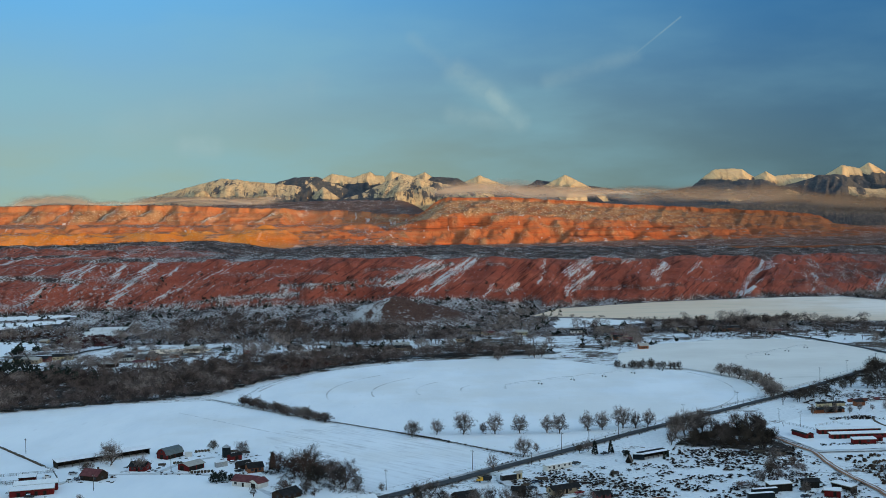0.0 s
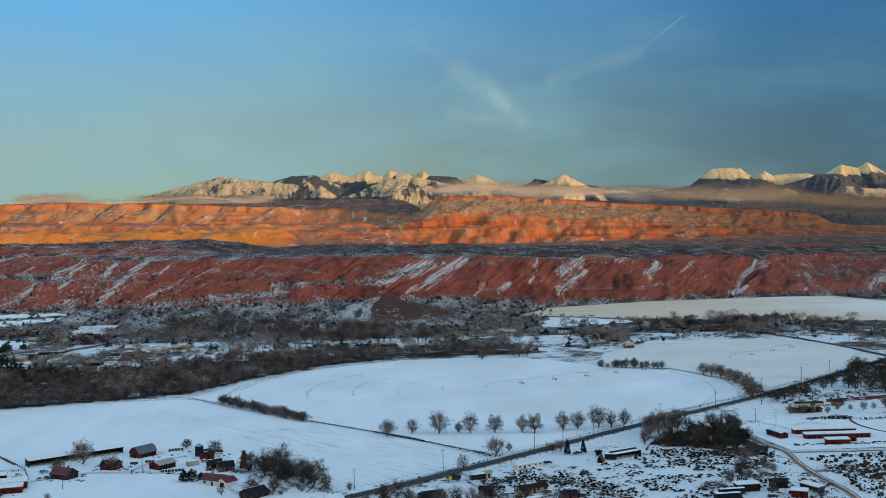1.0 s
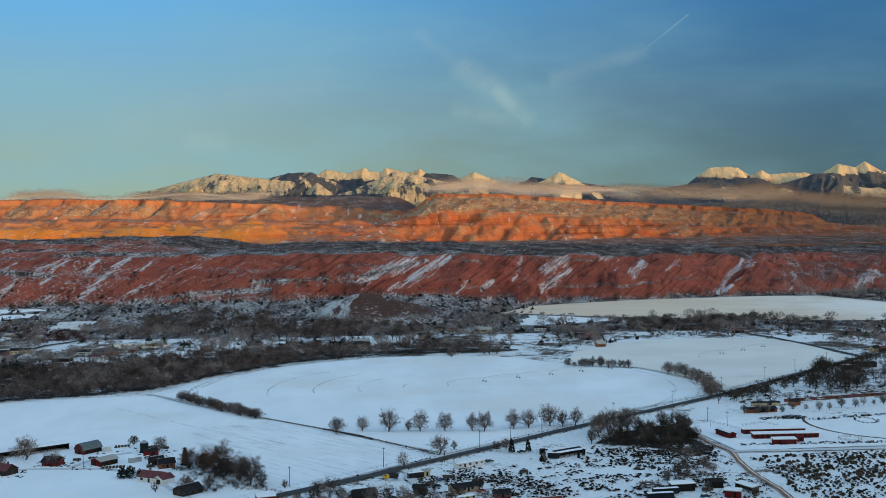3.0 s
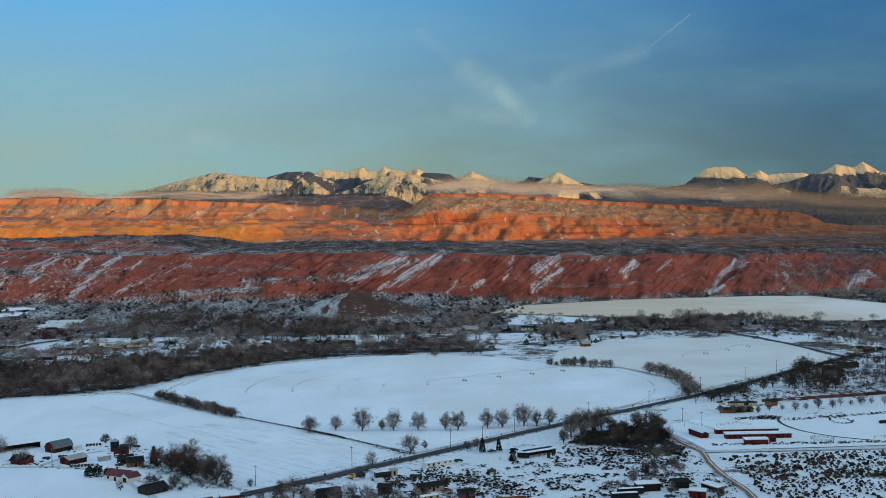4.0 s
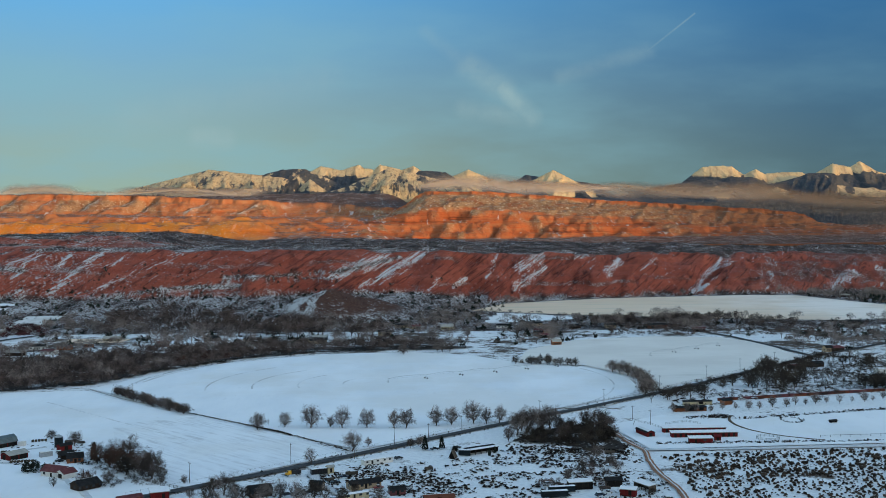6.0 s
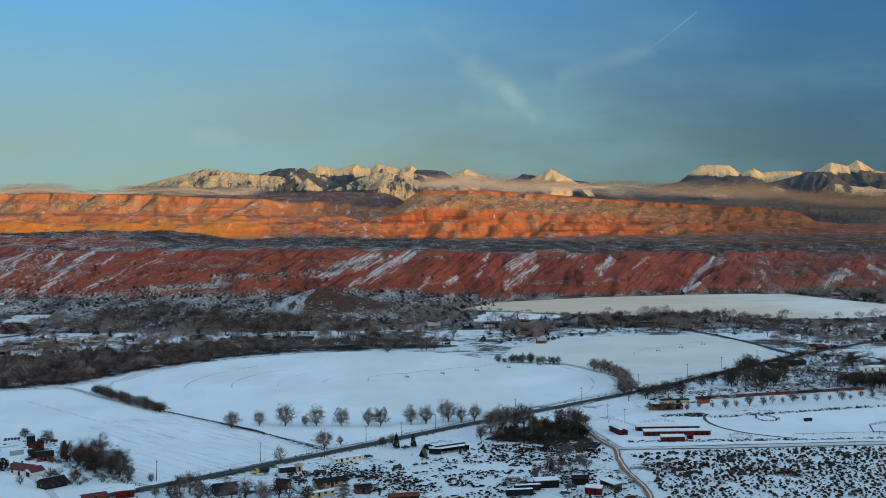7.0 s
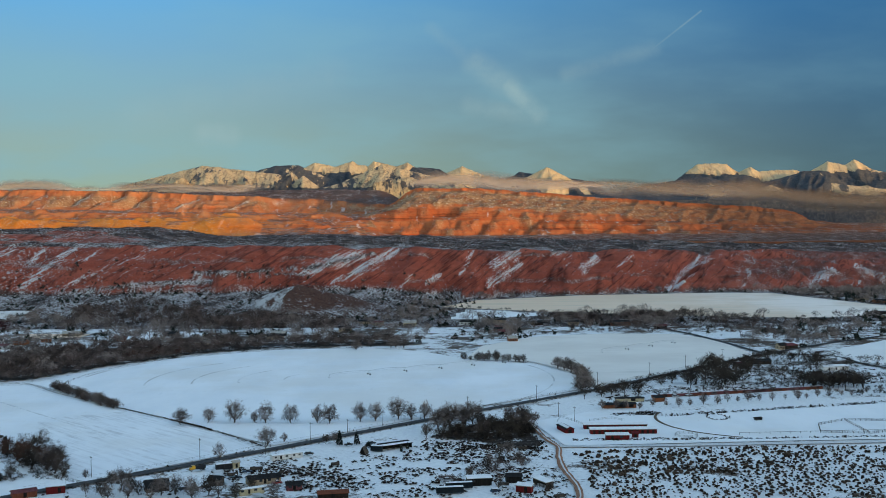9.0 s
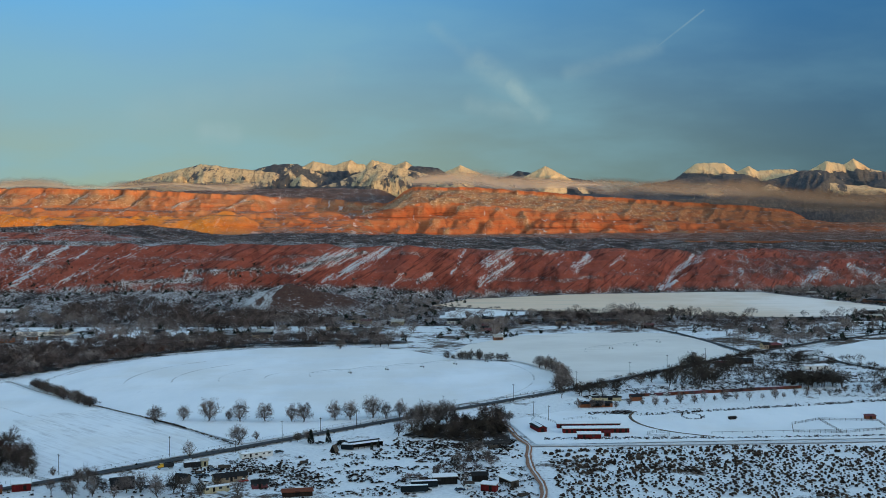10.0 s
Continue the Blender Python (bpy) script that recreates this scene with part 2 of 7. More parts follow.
def paint_mountain(n, where):
    """Snowy slopes with dark stands of forest; bare snow on the highest tops."""
    share = cover(n, "forest")
    blotch, grain = n.noise(n.stretch(where, (1, 0.5, 0.7)), 0.020, 5, 0.6), n.noise(where, 0.12, 5, 0.7)
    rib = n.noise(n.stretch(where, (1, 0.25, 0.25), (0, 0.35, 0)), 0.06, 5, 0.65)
    # forest lifted to blue-grey: the distance haze is put into its colour
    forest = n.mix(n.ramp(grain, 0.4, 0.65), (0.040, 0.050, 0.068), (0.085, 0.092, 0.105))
    # cream snow: the warm tint of the low sun is put into its colour
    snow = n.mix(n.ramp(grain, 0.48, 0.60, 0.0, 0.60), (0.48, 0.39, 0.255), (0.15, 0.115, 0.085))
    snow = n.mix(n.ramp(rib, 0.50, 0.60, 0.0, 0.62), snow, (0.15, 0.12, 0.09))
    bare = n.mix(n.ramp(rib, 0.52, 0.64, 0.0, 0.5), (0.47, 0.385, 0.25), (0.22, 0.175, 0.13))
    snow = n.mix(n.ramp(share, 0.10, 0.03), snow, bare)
    stand = n.math("ADD", n.math("ADD", n.math("MULTIPLY", blotch, 0.55), n.math("MULTIPLY", rib, 0.30)), n.math("MULTIPLY", grain, 0.15))
    wood = n.ramp(n.math("ADD", stand, n.math("MULTIPLY", n.math("SUBTRACT", share, 0.5), 0.36)), 0.49, 0.53)
    return n.mix(wood, snow, forest), grain


SNOW = material("snow", paint_field, 0.7, (0.5, 0.4))
def paint_thin(n, where):
    """Old thin snow that lets the pale ground through."""
    broad, line = n.noise(where, 0.010, 5, 0.6), n.noise(n.stretch(where, (0.3, 1.0, 1), (0, 0, 0.3)), 0.05, 5, 0.6)
    color = n.mix(n.ramp(broad, 0.35, 0.65), (0.74, 0.71, 0.68), (0.66, 0.625, 0.595))
    return n.mix(n.ramp(line, 0.58, 0.75, 0.0, 0.4), color, (0.50, 0.48, 0.44)), line


def paint_furrows(n, where):
    """Snow lying in the furrows of a ploughed field."""
    xyz = n("ShaderNodeSeparateXYZ", where)
    along, across = n.math("SUBTRACT", xyz.outputs[0], xyz.outputs[1]), n.math("ADD", xyz.outputs[0], xyz.outputs[1])
    line = n.noise(n("ShaderNodeCombineXYZ", n.math("MULTIPLY", along, 0.10), across, 0.0).outputs[0], 0.22, 5, 0.6)
    broad, tatter = n.noise(where, 0.02, 4, 0.6), n.noise(where, 0.12, 4, 0.6)
    color = paint_field(n, where)[0]
    shown = n.math("MULTIPLY", n.ramp(line, 0.42, 0.66), n.math("MULTIPLY", n.ramp(broad, 0.36, 0.62, 0.2, 0.60), n.ramp(tatter, 0.35, 0.60, 0.35, 1.0)))
    return n.mix(shown, color, (0.46, 0.46, 0.49)), line


THIN = material("thin_snow", paint_thin, 0.8, (0.4, 0.3))
FURROWS = material("furrowed_snow", paint_furrows, 0.8, (0.5, 0.4))
STUBBLE = material("snowy_stubble", paint_stubble, 0.85, (0.4, 0.3))
GROUND = material("snow_and_scrub", paint_ground, 0.9, (0.8, 0.6))
def scrub_tone(n, where):
    """Dark scrub, grey earth and old snow."""
    patch, grain = n.noise(n.stretch(where, (1, 0.45, 1)), 0.035, 4, 0.62), n.noise(where, 0.40, 4, 0.7)
    earth = n.mix(n.ramp(patch, 0.35, 0.65), (0.050, 0.039, 0.039), (0.125, 0.074, 0.063))
    total = n.math("ADD", n.math("MULTIPLY", patch, 0.30), n.math("MULTIPLY", grain, 0.70))
    total = n.math('ADD', total, n.ramp(n('ShaderNodeSeparateXYZ', where).outputs[1], 1640, 1900, 0.0, -0.042))
    return n.mix(n.ramp(total, 0.505, 0.555, 0.0, 0.9), earth, (0.64, 0.66, 0.70)), grain


def paint_cliff(n, where):
    """Red slickrock on the face, with snow in the slanting runnels; scrub above and below."""
    xyz = n("ShaderNodeSeparateXYZ", where)
    bare = n("ShaderNodeAttribute")
    bare.attribute_name = "bare"
    drift = cover(n, "drift")
    beds = n.noise(n("ShaderNodeCombineXYZ", n.math("MULTIPLY", xyz.outputs[0], 0.015), n.math("MULTIPLY", xyz.outputs[1], 0.015),
                     n.math("ADD", xyz.outputs[2], n.math("MULTIPLY", n.noise(where, 0.012, 3), 40.0))).outputs[0], 0.10, 5, 0.65)
    stain = n.noise(n.stretch(where, (1.0, 0.4, 0.3)), 0.07, 5, 0.65)
    blotch, grain = n.noise(where, 0.03, 5, 0.65), n.noise(where, 0.35, 5, 0.7)
    color = n.mix(n.ramp(beds, 0.35, 0.65), (0.318, 0.078, 0.055), (0.415, 0.118, 0.081))
    color = n.mix(n.ramp(blotch, 0.42, 0.66, 0.0, 0.6), color, (0.225, 0.062, 0.046))
    color = n.mix(n.ramp(stain, 0.54, 0.70, 0.0, 0.8), color, (0.085, 0.030, 0.026))
    color = n.mix(n.ramp(grain, 0.56, 0.70, 0.0, 0.7), color, (0.070, 0.030, 0.026))
    # snow along slanting runnels, on ledges and in the creases
    slant = n("ShaderNodeCombineXYZ", n.math("SUBTRACT", n.math("MULTIPLY", xyz.outputs[0], 0.75), n.math("MULTIPLY", xyz.outputs[2], 1.15)), n.math("MULTIPLY", xyz.outputs[2], 0.22), 0.0).outputs[0]
    runnel = n.noise(slant, 0.22, 6, 0.66)
    where_snow = n.noise(n.stretch(slant, (1.0, 1.6, 1.0)), 0.019, 3, 0.5)
    speck = n.noise(where, 0.22, 5, 0.7)
    left = n.math('ADD', n.ramp(xyz.outputs[0], 60, -420, 0.0, 0.034), n.ramp(xyz.outputs[0], 60, 240, 0.0, 0.022))
    rough = n.noise(where, 0.9, 3, 0.7)
    color = n.mix(n.ramp(rough, 0.54, 0.66, 0.0, 0.45), color, (0.085, 0.030, 0.025))
    color = n.mix(n.ramp(rough, 0.46, 0.34, 0.0, 0.5), color, (0.44, 0.150, 0.105))
    up = n("ShaderNodeSeparateXYZ", n("ShaderNodeNewGeometry").outputs["Normal"]).outputs[2]
    lie = n.math("ADD", n.math("ADD", n.math("MULTIPLY", runnel, 0.62), n.math("MULTIPLY", speck, 0.38)), n.math("MULTIPLY", n.math("SUBTRACT", where_snow, 0.5), 0.45))
    lie = n.math("ADD", n.math("ADD", lie, left), n.math("ADD", n.math("MULTIPLY", n.math("SUBTRACT", up, 0.7), 0.20), n.math("MULTIPLY", drift, 0.03)))
    # dark cracks between the slabs
    crack = n.math("ABSOLUTE", n.math("SUBTRACT", n.noise(n.stretch(slant, (1.0, 0.8, 1.0)), 0.05, 5, 0.6), 0.5))
    color = n.mix(n.ramp(crack, 0.020, 0.004, 0.0, 0.7), color, (0.055, 0.022, 0.020))
    face = n.mix(n.ramp(lie, 0.655, 0.700, 0.0, 0.85), color, (0.62, 0.64, 0.68))
    caught = n.math("ADD", n.math("MULTIPLY", drift, 0.19), n.math("ADD", n.math("MULTIPLY", n.math("SUBTRACT", runnel, 0.5), 1.3), n.math("ADD", n.math("MULTIPLY", n.math("SUBTRACT", rough, 0.5), 0.7), n.math("MULTIPLY", n.math("SUBTRACT", grain, 0.5), 1.2))))
    face = n.mix(n.math("MULTIPLY", n.ramp(caught, 0.14, 0.19, 0.0, 0.95), n.ramp(drift, 0.02, 0.15)), face, (0.64, 0.66, 0.70))
    # shelves of scrub and snow that run along the face
    shelf = n.math("ADD", xyz.outputs[2], n.math("ADD", n.math("MULTIPLY", n.noise(n.stretch(where, (1, 0.2, 0.2)), 0.006, 3), 46.0), n.math("MULTIPLY", blotch, 18.0)))
    shelf = n.ramp(n.math("ABSOLUTE", n.math("SUBTRACT", n.math("FRACT", n.math("DIVIDE", shelf, 38.0)), 0.5)), 0.10, 0.03)
    shelf = n.math("MULTIPLY", shelf, n.ramp(n.noise(n.stretch(where, (1, 0.4, 0.4)), 0.011, 3), 0.46, 0.60))
    dust = n.math("MULTIPLY", n.ramp(n.math("ADD", speck, n.ramp(xyz.outputs[0], -200, -520, 0.0, 0.07)), 0.60, 0.68, 0.0, 0.65), n.ramp(where_snow, 0.40, 0.58))
    face = n.mix(dust, face, (0.55, 0.56, 0.60))
    scrub = scrub_tone(n, where)[0]
    face = n.mix(n.math('MULTIPLY', shelf, 0.55), face, scrub)
    brown = n.math("MULTIPLY", n.ramp(n.math("ABSOLUTE", n.math("SUBTRACT", xyz.outputs[1], 1400.0)), 95, 80), n.ramp(n.math("ABSOLUTE", n.math("ADD", xyz.outputs[0], 64.0)), 120, 105))
    mound = n.mix(n.ramp(grain, 0.35, 0.65), (0.070, 0.040, 0.034), (0.130, 0.072, 0.058))
    blown = n.math("MULTIPLY", n.ramp(n.math("ADD", n.math("MULTIPLY", n("ShaderNodeSeparateXYZ", n("ShaderNodeNewGeometry").outputs["Normal"]).outputs[0], -1.0), n.math("MULTIPLY", n.math("SUBTRACT", stain, 0.5), 0.5)), 0.16, 0.26), n.ramp(n.math("ADD", n.math("MULTIPLY", grain, 0.5), n.math("MULTIPLY", stain, 0.5)), 0.42, 0.52, 0.0, 0.85))
    face = n.mix(brown, face, n.mix(n.math("MAXIMUM", blown, n.ramp(n.math("ADD", n.math("MULTIPLY", speck, 0.6), n.math("MULTIPLY", blotch, 0.4)), 0.55, 0.61, 0.0, 0.6)), mound, (0.62, 0.64, 0.68)))
    return n.mix(bare.outputs["Fac"], scrub, face), n.math("ADD", n.math("MULTIPLY", beds, 0.6), grain)


CLIFF = material("red_sandstone", paint_cliff, 0.9, (1.0, 5.0))
def paint_mesa(n, where):
    """Orange beds below, paler rubble slopes dusted with snow above, a red cap."""
    color, height = paint_rock((0.42, 0.095, 0.028), (0.11, 0.042, 0.028), (0.40, 0.150, 0.070), 1.02, 0.7, 0.085, 0.75)(n, where)
    wave = n.noise(where, 0.012, 4, 0.6)
    rubble, speck = n.noise(n.stretch(where, (1, 1, 0.5)), 0.03, 5, 0.65), n.noise(where, 0.16, 4, 0.7)
    pale = n.mix(n.ramp(rubble, 0.35, 0.65), (0.20, 0.095, 0.052), (0.34, 0.215, 0.125))
    pale = n.mix(n.ramp(speck, 0.55, 0.64, 0.0, 0.7), pale, (0.58, 0.54, 0.47))
    pale = n.mix(n.ramp(speck, 0.44, 0.34, 0.0, 0.7), pale, (0.07, 0.042, 0.032))
    color = n.mix(n.ramp(speck, 0.42, 0.32, 0.0, 0.65), color, (0.09, 0.036, 0.026))
    west = n.ramp(n("ShaderNodeSeparateXYZ", where).outputs[0], -80, -420)
    color = n.mix(n.math("MULTIPLY", west, n.ramp(wave, 0.40, 0.62, 0.15, 0.6)), color, n.mix(n.ramp(rubble, 0.35, 0.65), (0.50, 0.19, 0.075), (0.42, 0.24, 0.13)))
    color = n.mix(n.math("MULTIPLY", cover(n, "pale"), n.ramp(rubble, 0.30, 0.50, 0.6, 1.0)), color, pale)
    # browner and darker eastwards: the dimness of the shaded end is put into the colour
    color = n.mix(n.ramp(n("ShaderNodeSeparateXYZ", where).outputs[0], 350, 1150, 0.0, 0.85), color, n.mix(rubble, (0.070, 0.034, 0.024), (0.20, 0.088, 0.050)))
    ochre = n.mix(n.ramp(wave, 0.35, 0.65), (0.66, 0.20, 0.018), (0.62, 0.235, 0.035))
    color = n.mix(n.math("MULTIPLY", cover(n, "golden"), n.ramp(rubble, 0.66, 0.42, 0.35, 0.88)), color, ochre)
    color = n.mix(n.math("MULTIPLY", cover(n, "golden"), n.ramp(speck, 0.57, 0.66, 0.0, 0.6)), color, (0.58, 0.50, 0.40))
    color = n.mix(n.math("MULTIPLY", cover(n, "golden"), n.ramp(rubble, 0.56, 0.68, 0.0, 0.6)), color, (0.20, 0.075, 0.030))
    color = n.mix(n.math("MULTIPLY", cover(n, "drift"), n.ramp(speck, 0.40, 0.54, 0.0, 0.8)), color, (0.60, 0.57, 0.52))
    # wooded plateau behind the long mesas; its haze and shade are painted in as grey
    color = n.mix(n.math("MULTIPLY", cover(n, "wood"), n.ramp(speck, 0.35, 0.6, 1.0, 0.75)), color, (0.062, 0.060, 0.066))
    level = n("ShaderNodeSeparateXYZ", n("ShaderNodeNewGeometry").outputs["Normal"]).outputs[2]
    scrub = scrub_tone(n, where)[0]
    return n.mix(n.ramp(n.math("ADD", level, n.math("MULTIPLY", n.math("SUBTRACT", rubble, 0.5), 0.10)), 0.950, 0.990, 0.0, 0.62), color, scrub), height


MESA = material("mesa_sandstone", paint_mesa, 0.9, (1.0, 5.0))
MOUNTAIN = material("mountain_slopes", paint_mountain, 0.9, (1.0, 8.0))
ASPHALT = varied("wet_asphalt", (0.040, 0.042, 0.046), (0.070, 0.071, 0.075), 0.3, 8, 0.85)
DIRT = varied("red_dirt_track", (0.20, 0.095, 0.06), (0.34, 0.19, 0.13), 0.25, 8, 0.85)
SOIL = varied("dry_grass_bank", (0.06, 0.045, 0.035), (0.15, 0.11, 0.08), 0.3, 8, 0.9)
TRODDEN = varied("trodden_snow", (0.45, 0.46, 0.49), (0.62, 0.64, 0.67), 0.3, 8, 0.8)
TRODDEN_SNOW = varied("dirty_snow", (0.50, 0.48, 0.46), (0.66, 0.66, 0.67), 0.08, 6, 0.8)
BARK = varied("grey_bark", (0.045, 0.036, 0.030), (0.10, 0.08, 0.066), 1.5, 6, 0.9)
TWIGS = foliage("bare_twigs", (0.092, 0.076, 0.073), (0.185, 0.152, 0.144))
TWIGS_DARK = foliage("dark_bare_twigs", (0.017, 0.014, 0.012), (0.052, 0.040, 0.033))
TWIGS_RUST = foliage("rusty_dry_leaves", (0.030, 0.018, 0.014), (0.072, 0.036, 0.026))
NEEDLES = foliage("dark_needles", (0.008, 0.011, 0.010), (0.024, 0.030, 0.024))
SAGE = foliage("dry_sagebrush", (0.013, 0.0095, 0.0075), (0.046, 0.033, 0.025))
WEEDS = foliage("black_weeds", (0.008, 0.007, 0.0065), (0.030, 0.021, 0.017))


# ---------------------------------------------------------------- landform
def rock_foot(x):
    """The line where the red cliff meets the valley floor."""
    return np.interp(x, (-1100, -450, -250, -60, 60, 210, 480, 650, 900, 1500),
                     (1490, 1500, 1490, 1545, 1590, 1665, 1750, 1790, 1860, 1950)) + 26 * (fbm(x / 130, x * 0 + 3.7, 3, 5) - 0.5)


def off_lines(x, z, lines):
    """How far a spot of the face is from the nearest of some slanting lines, in widths of that line."""
    best = np.full(np.shape(x), 99.0)
    for x0, z0, x1, z1, w in lines:
        k = np.clip(((x - x0) * (x1 - x0) + (z - z0) * (z1 - z0)) / ((x1 - x0) ** 2 + (z1 - z0) ** 2), 0, 1)
        best = np.minimum(best, np.hypot(x - x0 - k * (x1 - x0), z - z0 - k * (z1 - z0)) / w)
    return best


# gullies that hold drifted snow, and ledges grown with scrub: from x, z to x, z, half width
GULLIES_WEST = ((-472, 27, -436, 80, 5.4), (-487, 62, -478, 78, 4.2), (-591, 32, -572, 60, 5.0), (-531, 47, -524, 82, 2.4), (-610, 63, -598, 76, 2.4), (-416, 24, -391, 43, 2.6), (-703, 74, -668, 93, 2.8),
                (-81, 48, -5, 69, 8.0), (-4, 47, 41, 71, 7.0), (-39, 29, 3, 51, 3.0), (-531, 22, -507, 31, 3.2), (-399, 64, -393, 76, 1.3))
GULLIES_EAST = ((145, 37, 166, 68, 2.4), (200, 47, 238, 68, 7.0), (192, 20, 240, 47, 5.6), (343, 37, 374, 56, 5.2), (96, 26, 113, 37, 2.0), (60, 22, 74, 38, 2.0), (405, 43, 441, 62, 1.7), (298, 63, 324, 68, 3.2),
                (732, 9, 790, 29, 5.2), (479, 2, 539, 34, 3.6), (539, 34, 597, 62, 3.8), (847, 32, 890, 9, 7.0))
LEDGES = ((-231, 48, -155, 48, 2.4), (-155, 48, -73, 52, 2.4), (-73, 52, -35, 60, 2.8), (-35, 60, 13, 70, 2.8), (-234, 44, -81, 43, 1.2), (-690, 66, -588, 64, 4.2), (-588, 64, -524, 58, 3.4),
          (-690, 92, -566, 94, 2.0), (-554, 87, -451, 87, 2.6), (-451, 87, -355, 85, 2.6), (-400, 22, -312, 32, 3.2), (-312, 32, -210, 35, 3.6))


def land(x, y, masks=False):
    """Height of the cliffs and of the tableland behind them."""
    foot = rock_foot(x)
    left = 1 - smooth(x, 0, 220)
    west = 1 - smooth(x, -470, -300)
    # scrubby apron under the face
    reach = 30 + 230 * left
    apron = (3 + 17 * left) * smooth(y, foot - reach, foot + 10) ** 1.4
    # the face: bulging fins parted by runnels that lean to the right going up
    face = np.interp(x, (-1100, -500, -250, 60, 250, 600, 750, 1000, 1500), (135, 125, 100, 85, 110, 165, 210, 200, 200))
    lean = x - (0.55 - 0.30 * smooth(x, 40, 260)) * (y - foot)
    fins = ridged(lean / 120, y / 500, 2, 11)
    creases = ridged(lean / 44, y / 170, 3, 23)
    lumps = fbm(x / 42, y / 42, 4, 43)
    blocky = smooth(x, 40, 120)
    cracks = smooth(ridged((lean + 5 * fbm(x / 9, y / 9, 2, 29)) / 25, y / 90, 2, 35), 0.80, 0.95) * blocky
    t = (y - foot + 40 * (fins - 0.55) + 22 * (creases - 0.5) + (54 + 24 * blocky) * (lumps - 0.5) - 9 * cracks) / face
    rise = np.clip(t, 0, 1) ** 0.66
    ledge = 0.030 * np.sin(rise * 24 + 9 * fbm(x / 110, y / 110, 2, 4)) + 0.11 * (fbm(x / 17, y / 17, 4, 47) - 0.5)
    rim = np.interp(x, (-1100, -500, -230, 0, 100, 290, 600, 1000, 1500), (63, 64, 64, 58, 62, 67, 58, 50, 46)) + 6 * (fbm(x / 90, y / 90, 3, 31) - 0.5)
    rock = (rise + ledge * smooth(t, 0, 0.05) * (1 - smooth(t, 0.95, 1.0))) * rim * (0.88 + 0.24 * fbm(x / 60, y / 60, 4, 41) * smooth(t, 0.0, 0.3))
    # to the west a second tier of slickrock leans back above the first
    t2 = np.clip((y - foot - face - 6 + 44 * (fbm(lean / 90, y / 120, 3, 37) - 0.5) + 30 * (ridged(lean / 50, y / 150, 2, 39) - 0.5)) / 190, 0, 1)
    tier = west * (23 * t2 + 2.5 * np.sin(t2 * 17 + 7 * fbm(x / 80, y / 80, 2, 33)) * smooth(t2, 0, 0.1) * (1 - smooth(t2, 0.85, 1.0)))
    # a wash cuts the face
    wash = np.exp(-((x - 491 - 0.52 * (y - 1757)) / 15) ** 2) * smooth(y, 1700, 1740) * (1 - 0.75 * smooth(y, 1830, 1900)) * (1 - smooth(y, 1930, 2000))
    rock = rock * (1 - 0.68 * wash)
    # tableland: rises to a swell behind the western cliffs
    back = smooth(y, foot + face, foot + face + 300)
    table = np.interp(x, (-1100, -760, -538, -440, -330, -230, -6, 349, 637, 1500), (104, 106, 106, 100, 84, 78, 76, 68, 65, 62))
    table = np.maximum(table - 2 - rim - 23 * west - apron, 0) * back * (1 - (0.35 + 0.6 * west) * smooth(y, 2080, 2480)) - 34 * west * smooth(y, 2100, 2420)
    table = table + 5 * (fbm(x / 120, y / 120, 4, 51) - 0.5) * back
    # brown cone that stands before the face, with a long shoulder
    d = np.hypot(x + 66, (y - 1402) * 0.85) + 16 * (fbm(x / 22, y / 22, 3, 61) - 0.5)
    cone = 32 * np.clip(1 - d / 72, 0, 1) ** 0.95
    d2 = np.hypot((x + 30) * 0.72, (y - 1408) * 0.9) + 12 * (fbm(x / 18, y / 18, 3, 65) - 0.5)
    cone = np.maximum(cone, 21 * np.clip(1 - d2 / 58, 0, 1) ** 0.9)
    height = np.maximum(apron, 0) + rock + tier + table + cone * smooth(np.minimum(d, d2), 84, 56)
    if not masks:
        return height
    bare = smooth(t, 0.0, 0.03) * (1 - smooth(t, 0.98, 1.12)) * (1 - 0.55 * smooth(x, 520, 700) * smooth(fbm(x / 40, y / 40, 4, 63), 0.40, 0.58))
    bare = np.maximum(bare, west * smooth(t2, 0.02, 0.06) * (1 - smooth(t2, 0.90, 1.0)) * smooth(fbm(x / 70, y / 45, 3, 67), 0.36, 0.46))
    bare = bare * smooth(off_lines(x, height, LEDGES) + 0.9 * (fbm(x / 9, y / 9, 3, 69) - 0.5), 0.7, 1.2)
    bare = bare + smooth(cone, 4, 9)
    off = np.minimum(off_lines(x, height, GULLIES_WEST), off_lines(x, height, GULLIES_EAST))
    drift = 1 - smooth(off + 0.7 * (fbm(x / 11, y / 11, 3, 73) - 0.5), 0.4, 1.5)
    return height, np.clip(bare, 0, 1), drift * (1 - smooth(cone, 4, 9))


RECESSES = ((30, 20, 46), (212, 14, 52), (344, 13, 60), (546, 26, 64), (655, 30, 60), (760, 22, 40), (-95, 18, 34))      # x, half width, depth of the alcoves in the great mesa's foot
NOTCHES = ((-1490, 24, 46), (-1186, 26, 50), (-1074, 15, 44), (-992, 17, 50), (-640, 18, 22), (-1330, 14, 22), (-820, 16, 18))   # gullies in the long mesa


